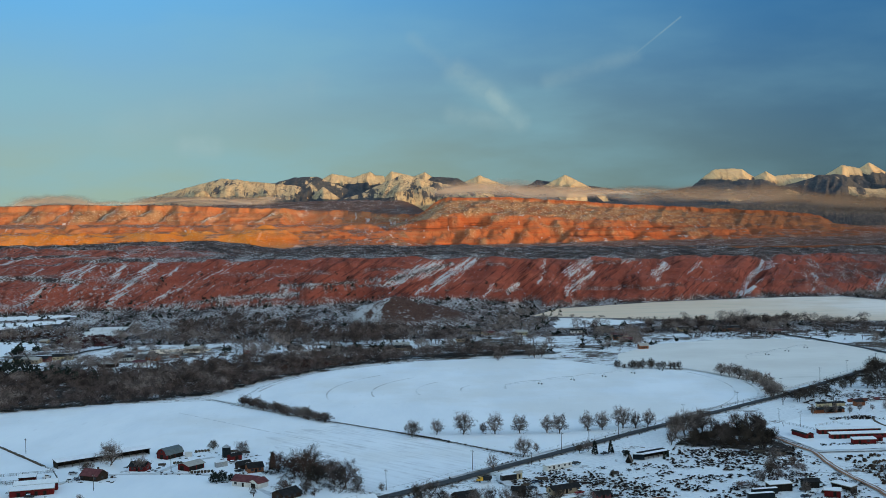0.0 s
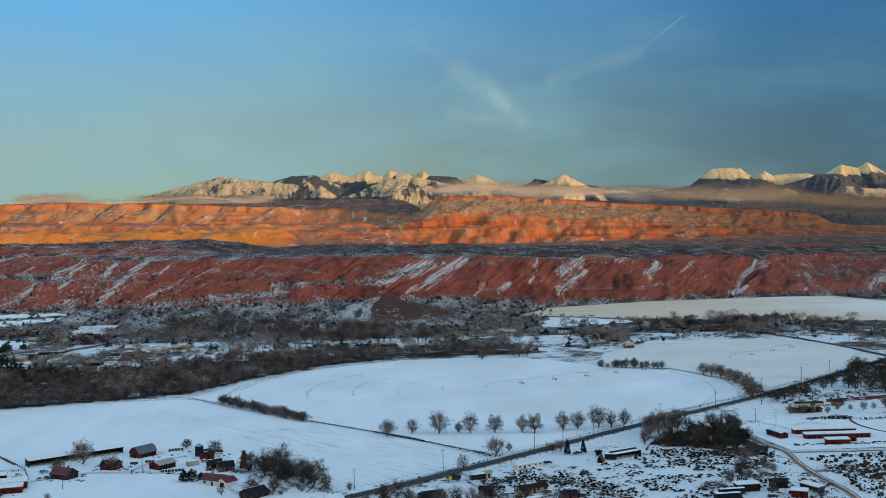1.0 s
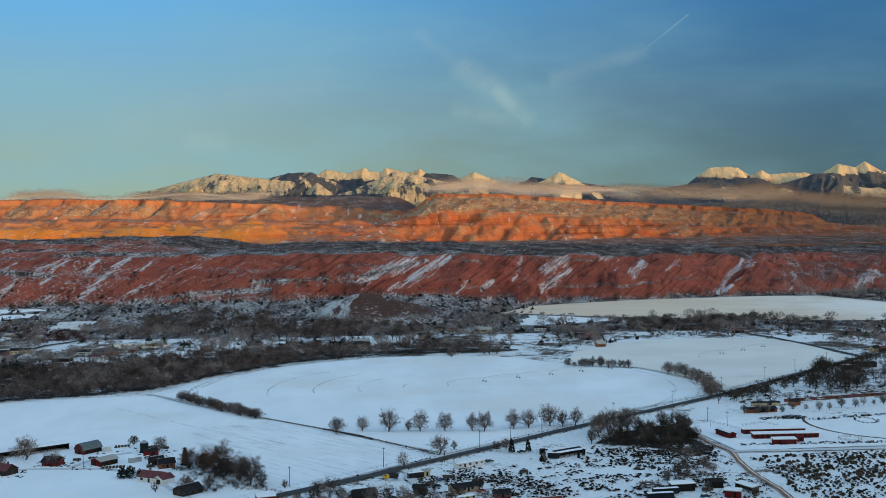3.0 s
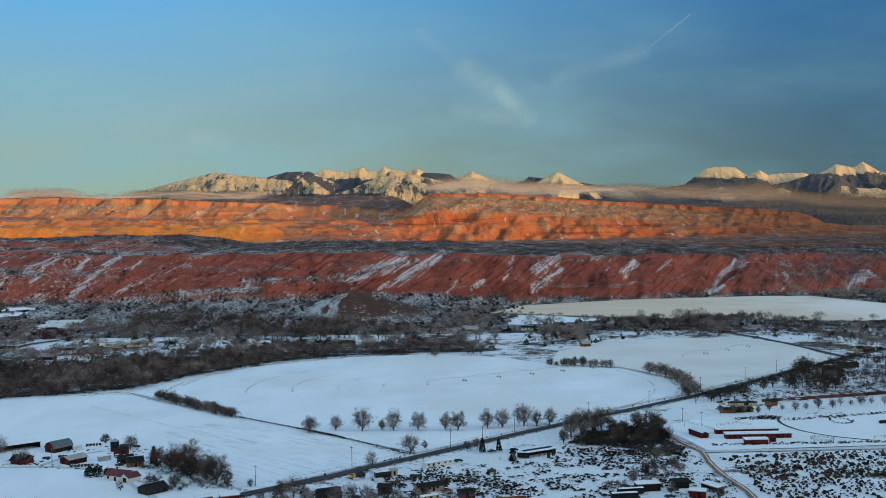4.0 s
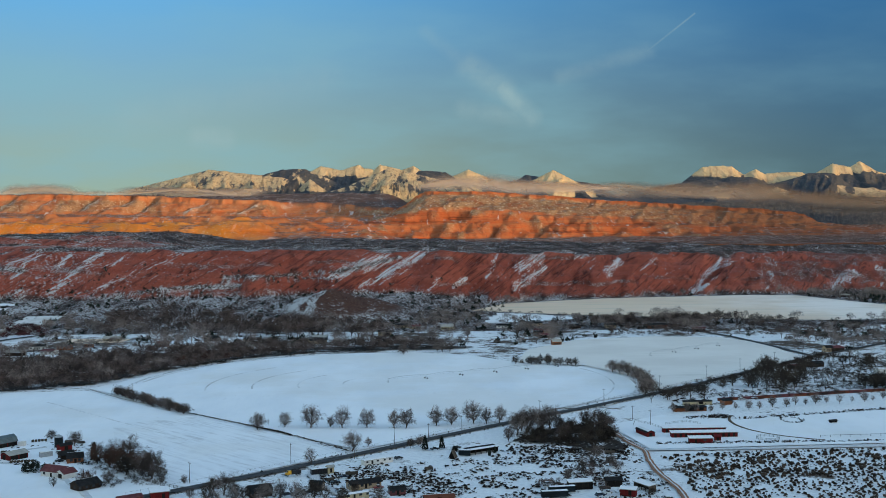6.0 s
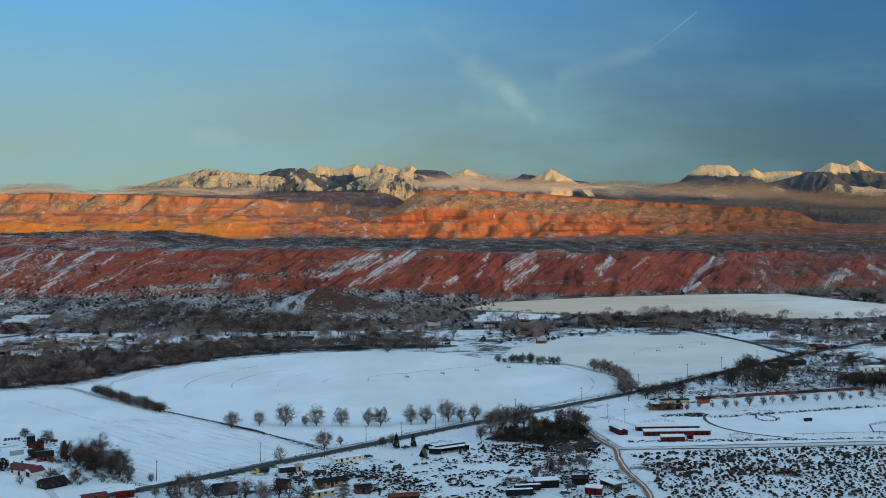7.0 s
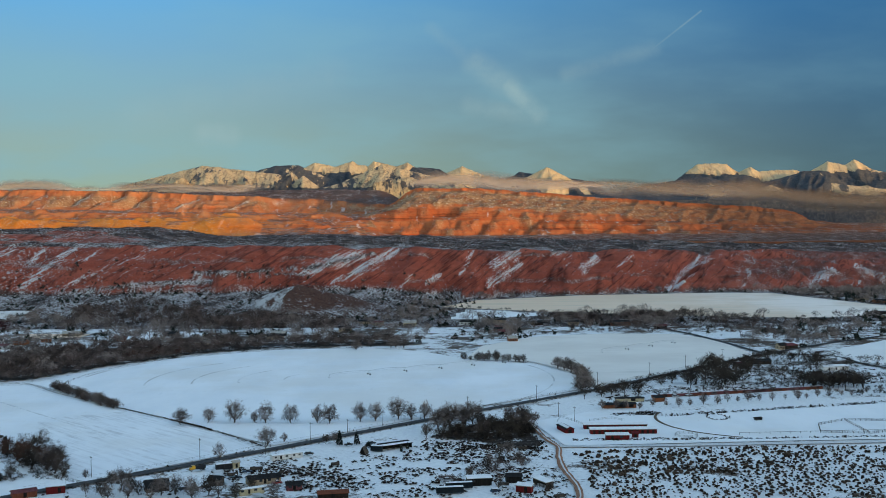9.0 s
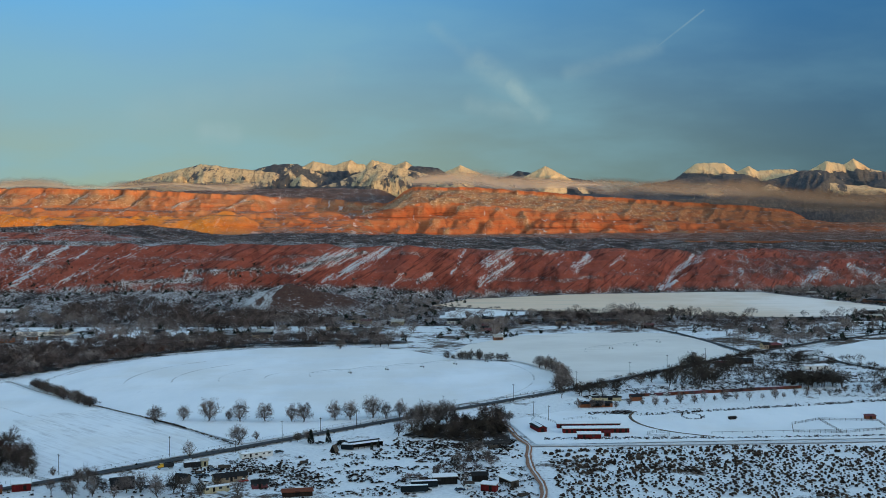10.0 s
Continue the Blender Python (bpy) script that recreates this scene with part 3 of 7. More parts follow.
def mesa_land(x, y, masks=False):
    """Height of the sunlit hills and the flat-topped mesas."""
    n1 = fbm(x / 150, y / 150, 3, 71) - 0.5
    n2 = fbm(x / 40, y / 40, 4, 95) - 0.5
    ribs = ridged((x + 0.4 * y + 60 * n1) / 74, y / 210, 4, 93) - 0.5
    bumps = fbm(x / 85, y / 60, 3, 97) - 0.5
    middle = 1 - smooth(x, -230, -30)
    climb = np.clip((y - 2650) / 560, 0, 1)
    plain = 63 + 5 * n1 + climb * (12 + 56 * middle) + 3 * n2
    # low golden hills with a bench behind them
    side = 1 - smooth(x + 40 * n1, -425, -372)
    crest1 = np.interp(x, (-1500, -1200, -1050, -897, -744, -590, -498, -437, -392, -370), (133, 132, 131, 122, 126, 122, 134, 132, 104, 78)) + 12 * (fbm(x / 55, y / 120, 3, 81) - 0.5)
    t1 = (y - 2800 + 70 * n1 + 40 * ribs + 16 * n2) / 130
    bench = np.interp(x, (-1500, -900, -500), (148, 140, 132)) * smooth(y, 2700, 3190) + plain * (1 - smooth(y, 2700, 3190)) + 16 * smooth(y, 3150 + 90 * n1 + 60 * n2, 3190 + 90 * n1 + 60 * n2) - 8
    gold = (crest1 - plain) * smooth(t1, 0, 1.0) * (1 - 0.35 * smooth(y, 2930, 3040))
    west = np.maximum(plain + gold, bench)
    ground = plain + side * np.maximum(west - plain, 0)
    knoll = 14 * np.exp(-((x + 225) / 46) ** 2 - ((y - 3225) / 40) ** 2) + 10 * np.exp(-((x + 292) / 34) ** 2 - ((y - 3215) / 36) ** 2) + 15 * np.clip(fbm(x / 48, y / 42, 3, 113) - 0.54, 0, 1) * 4 * smooth(y, 2860, 3000) * (1 - smooth(y, 3160, 3240)) * middle
    ground = ground + knoll * (0.8 + 0.5 * n2)
    # the long mesas farther back
    front2 = np.interp(x, (-2200, -900, -545, -505, -360, -170, 0), (3555, 3560, 3570, 3690, 3710, 3730, 3745))
    notch = sum(d * np.exp(-((x - gx - 0.6 * (y - 3600)) / w) ** 2) for gx, w, d in NOTCHES)
    t2 = np.clip((y - front2 + 40 * ribs + 44 * n2 + 70 * (fbm(x / 90, y / 300, 3, 101) - 0.5) - notch) / 120, 0, 1)
    base2 = np.interp(x, (-1500, -1100, -900, -540, -360, -170), (169, 162, 154, 148, 145, 140))
    crest2 = np.interp(x, (-1500, -1316, -1124, -932, -740, -547, -519, -371, -171, -60), (233, 236, 230, 226, 214, 207, 202, 195, 179, 177)) + 3 * (fbm(x / 60, x * 0, 3, 109) - 0.5)
    toe = smooth(y, front2 - 380, front2 + 5)
    step = 0.74 * t2 + 0.08 * smooth(t2, 0.36, 0.44) + 0.18 * smooth(t2, 0.84, 0.96)
    inside_west = 1 - smooth(x, -30, 60)
    plateau = np.maximum(240 - crest2, 0) * smooth(y, 3780, 4150) * smooth(x, -1000, -760) * (1 - smooth(x, -170, -20))
    far = np.maximum(base2 - ground, 0) * toe + (crest2 - base2) * step + plateau
    height = ground + far * inside_west
    # the great mesa: red alcoves below, pale slopes above, a thin cap
    top = np.interp(x, (-215, -191, -154, -118, -91, -63, -35, 1, 209, 318, 398, 582, 767, 951, 1136, 1228, 1274, 1301, 1400, 2100), (128, 136, 148, 154, 168, 181, 203, 225, 223, 214, 208, 191, 181, 168, 156, 146, 132, 114, 100, 92)) + 3.5 * (fbm(x / 34, y / 200, 3, 99) - 0.5)
    brk = np.minimum(np.interp(x, (-190, -120, 26, 200, 374, 548, 809, 1100, 1500), (128, 140, 166, 165, 150, 138, 114, 100, 92)), top - 6)
    front = np.interp(x, (-300, -120, 0, 120, 400, 800, 1150, 1500, 2100), (3235, 3170, 3150, 3165, 3185, 3215, 3240, 3300, 3380))
    alcove = (1 - smooth(y, front + 50, front + 120)) * sum(d * np.exp(-((x - gx - 0.5 * (y - 3200)) / w) ** 2) for gx, w, d in RECESSES)
    ta = np.clip((y - front - alcove + 55 * n2 + 50 * ribs + 90 * bumps) / 170, 0, 1)
    lower = 0.68 * ta + 0.06 * smooth(ta, 0.02, 0.10) + 0.14 * smooth(ta + 0.3 * n1, 0.28, 0.46) + 0.12 * smooth(ta - 0.3 * n1, 0.62, 0.80)
    gully = ridged((x - 0.45 * (y - 3300)) / 85, y / 300, 3, 91) - 0.5
    tb = np.clip((y - front - 150 + 52 * gully + 40 * n2 + 50 * bumps) / 165, 0, 1)
    upper = 0.74 * tb ** 0.9 + 0.05 * smooth(tb, 0.30, 0.36) + 0.05 * smooth(tb, 0.55, 0.62) + 0.16 * smooth(tb, 0.90, 0.95)
    inside_east = smooth(x, -215, -150)
    mesa = np.maximum(brk - plain, 0) * lower + np.maximum(top - brk, 0) * upper
    height = np.maximum(height, plain + mesa * inside_east)
    if not masks:
        return height
    pale = np.maximum(smooth(tb + 0.25 * n2, 0.0, 0.10) * (1 - smooth(tb, 0.90, 0.93)) * inside_east, inside_west * smooth(t2 + 0.2 * n2, 0.10, 0.25) * (1 - smooth(t2, 0.80, 0.90)) * (0.25 + 0.7 * smooth(fbm(x / 130, y / 300, 3, 117), 0.40, 0.60)) * (1 - smooth(x, -40, 40)))
    golden = side * smooth(t1, -0.2, 0.1) * (1 - smooth(y, 3010, 3100)) * (1 - smooth(x, -520, -440) * 0.45)
    drift = inside_west * np.clip(sum(np.exp(-((x - gx - w - 0.6 * (y - 3600)) / (0.8 * w)) ** 2) for gx, w, d in NOTCHES), 0, 1) * smooth(t2, 0.1, 0.3) * (1 - smooth(t2, 0.8, 0.95))
    # plateau top that takes the forest grey with painted haze and shade
    wood = smooth(t2, 0.97, 1.0) * inside_west
    return height, np.clip(pale, 0, 1), np.clip(golden, 0, 1), np.clip(drift, 0, 1), wood


# mountain tops: x, y, height, slope to the west, slope to the east, share of forest
WEST_PEAKS = ((-881, 4260, 343, 0.24, 0.12, 0.40), (-818, 4260, 339, 0.10, 0.27, 0.42), (-706, 4262, 313, 0.16, 0.85, 0.46), (-610, 4390, 347, 0.26, 0.02, 0.66), (-517, 4390, 349, 0.02, 0.44, 0.68),
              (-587, 4240, 304, 0.75, 1.10, 0.36), (-475, 4240, 301, 0.85, 0.75, 0.36), (-161, 4260, 342, 0.42, 0.24, 0.43), (-99, 4262, 327, 0.25, 0.72, 0.46), (-48, 4400, 338, 1.00, 0.06, 0.95), (61, 4400, 330, 0.06, 0.65, 0.95), (-703, 4390, 325, 0.20, 0.02, 0.60))
HIGH_PEAKS = ((-469, 4540, 368, 0.50, 0.22, 0.06), (-431, 4540, 360, 0.2, 0.65, 0.06), (-344, 4540, 362, 0.75, 0.10, 0.06), (-308, 4540, 372, 0.30, 0.68, 0.06), (-219, 4540, 372, 0.90, 0.26, 0.06), (-76, 4540, 364, 0.34, 0.62, 0.06), (154, 4540, 347, 0.44, 0.42, 0.05),
              (392, 4480, 319, 0.80, 0.14, 0.80), (428, 4480, 313, 0.2, 0.45, 0.85), (504, 4420, 336, 0.50, 0.54, 0.04))
EAST_PEAKS = ((1123, 4380, 289, 0.15, 0.16, 0.92), (1238, 4380, 293, 0.3, 0.02, 0.92), (1307, 4380, 297, 0.04, 0.70, 0.9), (1550, 4380, 309, 0.27, 0.02, 0.9), (1619, 4380, 310, 0.02, 0.55, 0.82), (1166, 4500, 348, 0.72, 0.02, 0.0), (1225, 4500, 350, 0.05, 0.62, 0.0), (1356, 4500, 334, 0.46, 0.56, 0.03))
FAR_EAST_PEAKS = ((1462, 4500, 320, 0.1, 0.02, 0.03), (1533, 4500, 321, 0.1, 0.3, 0.03), (1676, 4500, 353, 0.56, 0.19, 0.02), (1788, 4500, 363, 0.66, 0.60, 0.02), (2032, 4500, 327, 0.18, 0.28, 0.02),
                  (1142, 4280, 258, 0.4, 0.5, 0.48), (1379, 4280, 252, 0.5, 0.4, 0.48), (1616, 4280, 256, 0.5, 0.12, 0.40), (1760, 4280, 246, 0.1, 0.4, 0.50), (1860, 4380, 272, 0.3, 0.02, 0.85), (2120, 4380, 268, 0.02, 0.3, 0.85))


def mountain_land(x, y, masks=False):
    """Snowy peaks behind darker foothills: each top slopes away to either side and sends spurs down its flank."""
    bend = 26 * (fbm(x / 70, y / 90, 4, 131) - 0.5)
    height, forest = np.full(np.shape(x), 60.0), np.full(np.shape(x), 0.9)
    for px, py, pz, sw, se, wood in WEST_PEAKS + HIGH_PEAKS + EAST_PEAKS + FAR_EAST_PEAKS:
        dy = np.abs(y - py)
        dx = x - px + (bend + 0.25 * (y - py) * np.sin(px)) * smooth(dy, 0, 60)
        spur = ridged((x + 0.5 * (y - py) * np.sin(px * 3.1)) / 58, y / 330, 4, 137 + int(px) % 29)
        run, fall = np.abs(dx), np.where(dx < 0, sw, se)
        h = pz - run * fall - 0.7 * np.maximum(run - np.where(fall < 0.11, 90, 310), 0) - (0.85 if wood < 0.1 else 0.55) * dy * (1.45 - 0.9 * spur) - 16 * smooth(dy, 2, 60) * (1 - spur)
        line = pz - 46 + 26 * (fbm(x / 45, y / 60, 3, 133) - 0.5)
        forest = np.where(h > height, wood + (0.85 * smooth(line - h, -4, 8) if wood < 0.1 and px > 1000 or px < 0 and wood < 0.1 else 0), forest)
        height = np.maximum(height, h)
    foot = 246 - 60 * (1 - smooth(x, -1180, -1020)) - 32 * smooth(x, -170, 0) - 12 * smooth(x, 300, 900)
    skirt = smooth(foot - height, -14, 4)
    height = np.maximum(height, foot - 0.10 * (4230 - y)) + 3.0 * (fbm(x / 16, y / 16, 3, 141) - 0.5) + 2.4 * (ridged(x / 11, y / 60, 2, 143) - 0.5)
    return (height, np.maximum(forest, 0.9 * skirt)) if masks else height


def structure(name, mesh, mat, label):
    mesh.materials.append(mat)
    return tagged(new(name, mesh), label, name.split("_")[0], kind="structure")


def steps(*runs):
    """Grid lines: (from, to, step) runs end to end."""
    out = []
    for a, b, s in runs:
        out.extend(np.arange(a, b, s))
    return np.array(out + [runs[-1][1]])


def valley(x, y):
    return 0.5 * (fbm(x / 60, y / 60, 3, 7) - 0.5) * smooth(y, 300, 420) - 0.25 + 0 * x


structure("ground", grid_mesh("ground", steps((-4900, -700, 140), (-700, 900, 8), (900, 6700, 140)),
                              steps((-4900, 300, 130), (300, 1700, 8), (1700, 4900, 160)), valley), GROUND,
          "snowy valley floor broken by dry scrub and bare earth")
cliff = structure("cliff", grid_mesh("cliff", steps((-1100, -760, 6), (-760, 1000, 3.1), (1000, 1500, 6)),
                                     steps((1200, 1440, 6), (1440, 2000, 3.0), (2000, 2900, 9)), land, -3), CLIFF,
                  "red sandstone cliffs with snow lying in the runnels")
def mesa_all(x, y):
    h = mesa_land(x, y)
    lift = h + 14 * (fbm(x / 130, y / 130, 4, 125) - 0.5)
    rung = lift / 10.0
    part_way = rung - np.floor(rung)
    ledged = 10.0 * (np.floor(rung) + smooth(part_way, 0.45, 0.75)) - (lift - h)
    golden = (1 - smooth(x, -440, -380)) * (1 - smooth(y, 2980, 3080))
    return h + (1 - 0.8 * golden) * (0.30 * (ledged - h) * smooth(h, 78, 92) + 8.0 * (fbm(x / 26, y / 26, 4, 111, 0.6) - 0.5) * smooth(h, 72, 90))


def give(ob, names, form):
    """Stores what covers a piece of land, point by point, under the given names."""
    co = np.empty(len(ob.data.vertices) * 3, np.float32)
    ob.data.vertices.foreach_get("co", co)
    co = co.reshape(-1, 3).astype(float)
    for key, values in zip(names, form(co[:, 0], co[:, 1], True)[1:]):
        ob.data.attributes.new(key, "FLOAT", "POINT").data.foreach_set("value", values.astype(np.float32))


give(cliff, ("bare", "drift"), land)
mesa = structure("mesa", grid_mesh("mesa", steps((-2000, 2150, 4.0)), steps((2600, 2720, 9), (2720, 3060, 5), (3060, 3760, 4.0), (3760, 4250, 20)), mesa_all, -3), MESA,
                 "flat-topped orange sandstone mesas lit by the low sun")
give(mesa, ("pale", "golden", "drift", "wood"), mesa_land)
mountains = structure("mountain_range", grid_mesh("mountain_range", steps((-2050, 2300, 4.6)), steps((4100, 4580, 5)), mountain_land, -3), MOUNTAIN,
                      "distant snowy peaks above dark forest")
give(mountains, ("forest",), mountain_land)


# the western rim behind the camera keeps the low sun off the valley
def rim_land(x, y):
    return RIM * smooth(y, -950, -1250) * (1 - smooth(y, -1700, -2300)) + 6 * (fbm(x / 90, y / 90, 3, 151) - 0.5)


RIM = 488
structure("rim_west", grid_mesh("rim_west", steps((-1500, 6600, 60)), steps((-2400, -900, 40)), rim_land, -3), CLIFF,
          "high sandstone rim that shades the valley")


def sheet(name, outline, mat, label, z=0.35, cut=0):
    """A flat field with the given corners, draped a little above the ground."""
    bm = bmesh.new()
    pts = [Vector((x, y, z)) for x, y in outline]
    bm.faces.new([bm.verts.new(p) for p in pts])
    bmesh.ops.triangulate(bm, faces=bm.faces[:])
    bm.normal_update()
    bm.faces.ensure_lookup_table()
    if bm.faces[0].normal.z < 0:
        bmesh.ops.reverse_faces(bm, faces=bm.faces[:])
    me = bpy.data.meshes.new(name)
    bm.to_mesh(me)
    bm.free()
    return structure(name, me, mat, label)


def ring(cx, cy, r, a0=0, a1=360, n=72):
    return [(cx + r * math.cos(radians(a0 + (a1 - a0) * i / n)), cy + r * math.sin(radians(a0 + (a1 - a0) * i / n))) for i in range(n)]


def ribbon(name, line, width, mat, label, z, rough_edge=0.0, height=0.0):
    """A road or bank along a line, with a crown of the given height and a ragged edge."""
    pts = []
    for (x0, y0), (x1, y1) in zip(line, line[1:]):
        k = max(1, int(math.hypot(x1 - x0, y1 - y0) / 4))
        pts += [(x0 + (x1 - x0) * i / k, y0 + (y1 - y0) * i / k) for i in range(k)]
    pts.append(line[-1])
    P = np.array(pts)
    for _ in range(4):
        P[1:-1] = (P[:-2] + 2 * P[1:-1] + P[2:]) / 4
    T = np.gradient(P, axis=0)
    T /= np.linalg.norm(T, axis=1)[:, None]
    N = np.stack([-T[:, 1], T[:, 0]], 1)
    verts = []
    for s, h in ((-0.5, 0), (-0.47, height * 0.7), (0, height), (0.47, height * 0.7), (0.5, 0)):
        w = width * s * (1 + rough_edge * (fbm(P[:, 0] / 5 + s * 9, P[:, 1] / 5, 3, 3) - 0.5) * 2)
        verts.append(np.column_stack([P + N * w[:, None], np.full(len(P), z + h)]))
    V = np.stack(verts, 1).reshape(-1, 3)
    i = (np.arange(len(P) - 1)[:, None] * 5 + np.arange(4)[None, :]).ravel()
    me = mesh_of(name, V, np.stack([i, i + 5, i + 6, i + 1], 1)[:, ::-1])
    me.polygons.foreach_set("use_smooth", np.ones(len(me.polygons), bool))
    return structure(name, me, mat, label)


sheet("field_west", [(-520, 700), (-313, 752), (-215, 786), (-174, 790), (-140, 750), (-79, 690), (-31, 646), (29, 581), (38, 566), (-40, 486), (-130, 392), (-520, 392)],
      SNOW, "snow-covered pasture round the farm")
sheet("field_centre", [(-176, 800), (-77, 697), (-29, 653), (31, 590), (46, 576), (113, 646), (139, 677), (236, 766), (232, 840), (205, 895), (158, 918), (110, 985), (46, 1012), (-30, 1000), (-100, 950), (-150, 870)],
      SNOW, "snow-covered round field watered by a centre pivot")
sheet("field_east", [(150, 928), (205, 908), (238, 838), (244, 778), (330, 866), (404, 950), (398, 1060), (372, 1118), (300, 1128), (220, 1100), (165, 1020)],
      THIN, "thinly snowed field beyond the tree line")
sheet("field_far", [(120, 1480), (170, 1600), (330, 1690), (560, 1735), (640, 1722), (690, 1560), (738, 1410), (690, 1330), (560, 1290), (420, 1330), (250, 1400)],
      STUBBLE, "pale snowy stubble field under the cliffs")
sheet("field_furrowed", [(-112, 655), (-66, 680), (-29, 645), (4, 613), (28, 579), (36, 565), (-30, 495), (-44, 512), (-58, 545), (-90, 590)],
      FURROWS, "furrowed snowy field above the road", 0.40)
sheet("yard", [(188, 640), (201, 573), (320, 583), (700, 610), (700, 800), (440, 705), (271, 655), (225, 672)],
      SNOW, "snow-covered horse yard round the red stables")
ROAD = [(-130, 392), (-45, 478), (3, 522), (50, 570), (113, 635), (238, 756), (296, 820), (414, 952), (500, 1035), (620, 1130), (760, 1230)]
ribbon("road", ROAD, 6.4, ASPHALT, "dark wet asphalt road ploughed through the snow", 0.42, 0.0, 0.12)
ribbon("road_2", [(414, 952), (402, 1030), (385, 1120), (340, 1250)], 6.0, ASPHALT, "narrow asphalt side road", 0.42, 0.05, 0.1)
DRIVE = [(176, 660), (188, 623), (192, 591), (198, 569), (195, 549), (195, 518), (198, 490), (198, 470), (190, 440)]
ribbon("track", DRIVE, 3.3, DIRT, "rutted red dirt drive", 0.42, 0.45, 0.06)
ribbon("track_crown", [(x + 0.3, y) for x, y in DRIVE], 0.8, TRODDEN, "snow left along the crown of the drive", 0.50, 0.8, 0.03)
ribbon("track_2", [(198, 571), (250, 572), (330, 577), (520, 592)], 5.0, TRODDEN, "snowed-over dirt track", 0.42, 0.3, 0.08)
ribbon("bank", [(-174, 795), (-138, 753), (-77, 694), (-29, 650), (2, 620), (31, 586), (42, 572)], 0.45, SOIL, "dry grass bank along a field ditch", 0.4, 0.9, 0.15)


def draped(name, outline, mat, label, step=6.0, lift=0.45):
    """A field that follows the lie of the land."""
    xs, ys = [p[0] for p in outline], [p[1] for p in outline]
    gx, gy = np.arange(min(xs), max(xs) + step, step), np.arange(min(ys), max(ys) + step, step)
    X, Y = np.meshgrid(gx, gy)
    edge = 7.0 * (fbm(X / 14, Y / 14, 3, 201) - 0.5)
    inner = np.zeros(X.shape, bool)
    for (x0, y0), (x1, y1) in zip(outline, outline[1:] + outline[:1]):
        if y0 != y1:
            inner ^= ((y0 > Y) != (y1 > Y)) & (X + edge < (x1 - x0) * (Y - y0) / (y1 - y0) + x0)
    Z = np.maximum(land(X, Y), 0.0) + lift
    n, faces = len(gx), []
    for j in range(len(gy) - 1):
        for i in range(n - 1):
            if inner[j:j + 2, i:i + 2].sum() > 2:
                faces.append((j * n + i, j * n + i + 1, (j + 1) * n + i + 1, (j + 1) * n + i))
    me = mesh_of(name, np.stack([X.ravel(), Y.ravel(), Z.ravel()], 1), faces)
    me.polygons.foreach_set("use_smooth", np.ones(len(me.polygons), bool))
    return structure(name, me, mat, label)


PATCHES = [[(-760, 1462), (-612, 1458), (-515, 1458), (-484, 1440), (-560, 1420), (-760, 1412)],
           [(-760, 1402), (-560, 1408), (-492, 1422), (-500, 1396), (-545, 1372), (-620, 1340), (-760, 1340)],
           [(-452, 1272), (-458, 1372), (-403, 1374), (-398, 1312), (-425, 1268)],
           [(-560, 1274), (-500, 1266), (-456, 1236), (-452, 1170), (-462, 1108), (-560, 1100)],
           [(-215, 1080), (-205, 1160), (-160, 1172), (-122, 1150), (-126, 1085), (-165, 1066)]]
FAR_PATCHES = [[(128, 1290), (152, 1440), (190, 1418), (240, 1380), (260, 1340), (172, 1300)],
           [(-142, 1338), (-108, 1334), (-116, 1284), (-142, 1282)],
           [(452, 936), (491, 985), (560, 1052), (680, 1100), (720, 960), (640, 880), (540, 830), (496, 848), (478, 890)],
           [(520, 1180), (600, 1240), (720, 1260), (700, 1190), (600, 1150)],
           [(-330, 1110), (-322, 1150), (-262, 1150), (-255, 1128)]]
PATCHES = PATCHES + FAR_PATCHES
for k, outline in enumerate(PATCHES, 2):
    draped("field_%d" % (k + 1), outline, TRODDEN_SNOW if k in (4, 11) else SNOW, "small open snowy field between brush and trees")
draped("field_tan", [(-322, 1156), (-254, 1148), (-242, 1102), (-308, 1109)], STUBBLE, "pale tan strip of stubble between houses and trees", lift=0.65)
def paint_litter(n, where):
    """Dead leaves and wet earth with scraps of snow."""
    patch, grain = n.noise(where, 0.06, 4, 0.6), n.noise(where, 0.5, 4, 0.7)
    earth = n.mix(n.ramp(grain, 0.35, 0.65), (0.016, 0.013, 0.012), (0.050, 0.038, 0.032))
    scrap = n.ramp(n.math("ADD", n.math("MULTIPLY", patch, 0.5), n.math("MULTIPLY", grain, 0.5)), 0.54, 0.60, 0.0, 0.8)
    return n.mix(scrap, earth, (0.60, 0.62, 0.66)), grain


LITTER = material("leaf_litter", paint_litter, 0.9, (0.5, 0.2))
draped("wood_floor", [(-600, 708), (-520, 736), (-313, 760), (-218, 798), (-180, 820), (-150, 890), (-102, 968), (-34, 1018), (46, 1028), (90, 1030), (120, 1050), (60, 1070), (-60, 1056), (-150, 1034), (-220, 1004), (-290, 944), (-380, 925), (-600, 895)], LITTER, "dark leaf litter under the riverside wood")
draped("thicket_ground", [(130, 596), (134, 606), (152, 630), (176, 644), (188, 622), (189, 574), (176, 570), (150, 588)], LITTER, "dark litter and wet earth under the roadside thicket", 2.0)
ribbon("track_5", [(-196, 530), (-188, 548), (-170, 553), (-150, 552), (-132, 551), (-118, 545), (-104, 537)], 4.0, TRODDEN, "trodden snowy farmyard lane", 0.42, 0.8, 0.03)
ribbon("track_6", [(-150, 552), (-146, 568), (-140, 580), (-128, 590)], 3.6, TRODDEN, "trodden lane between the farm sheds", 0.42, 0.8, 0.03)
ribbon("track_7", [(-104, 537), (-90, 514), (-70, 485), (-58, 464)], 3.6, TRODDEN, "snowy drive from the farm to the road", 0.42, 0.8, 0.03)
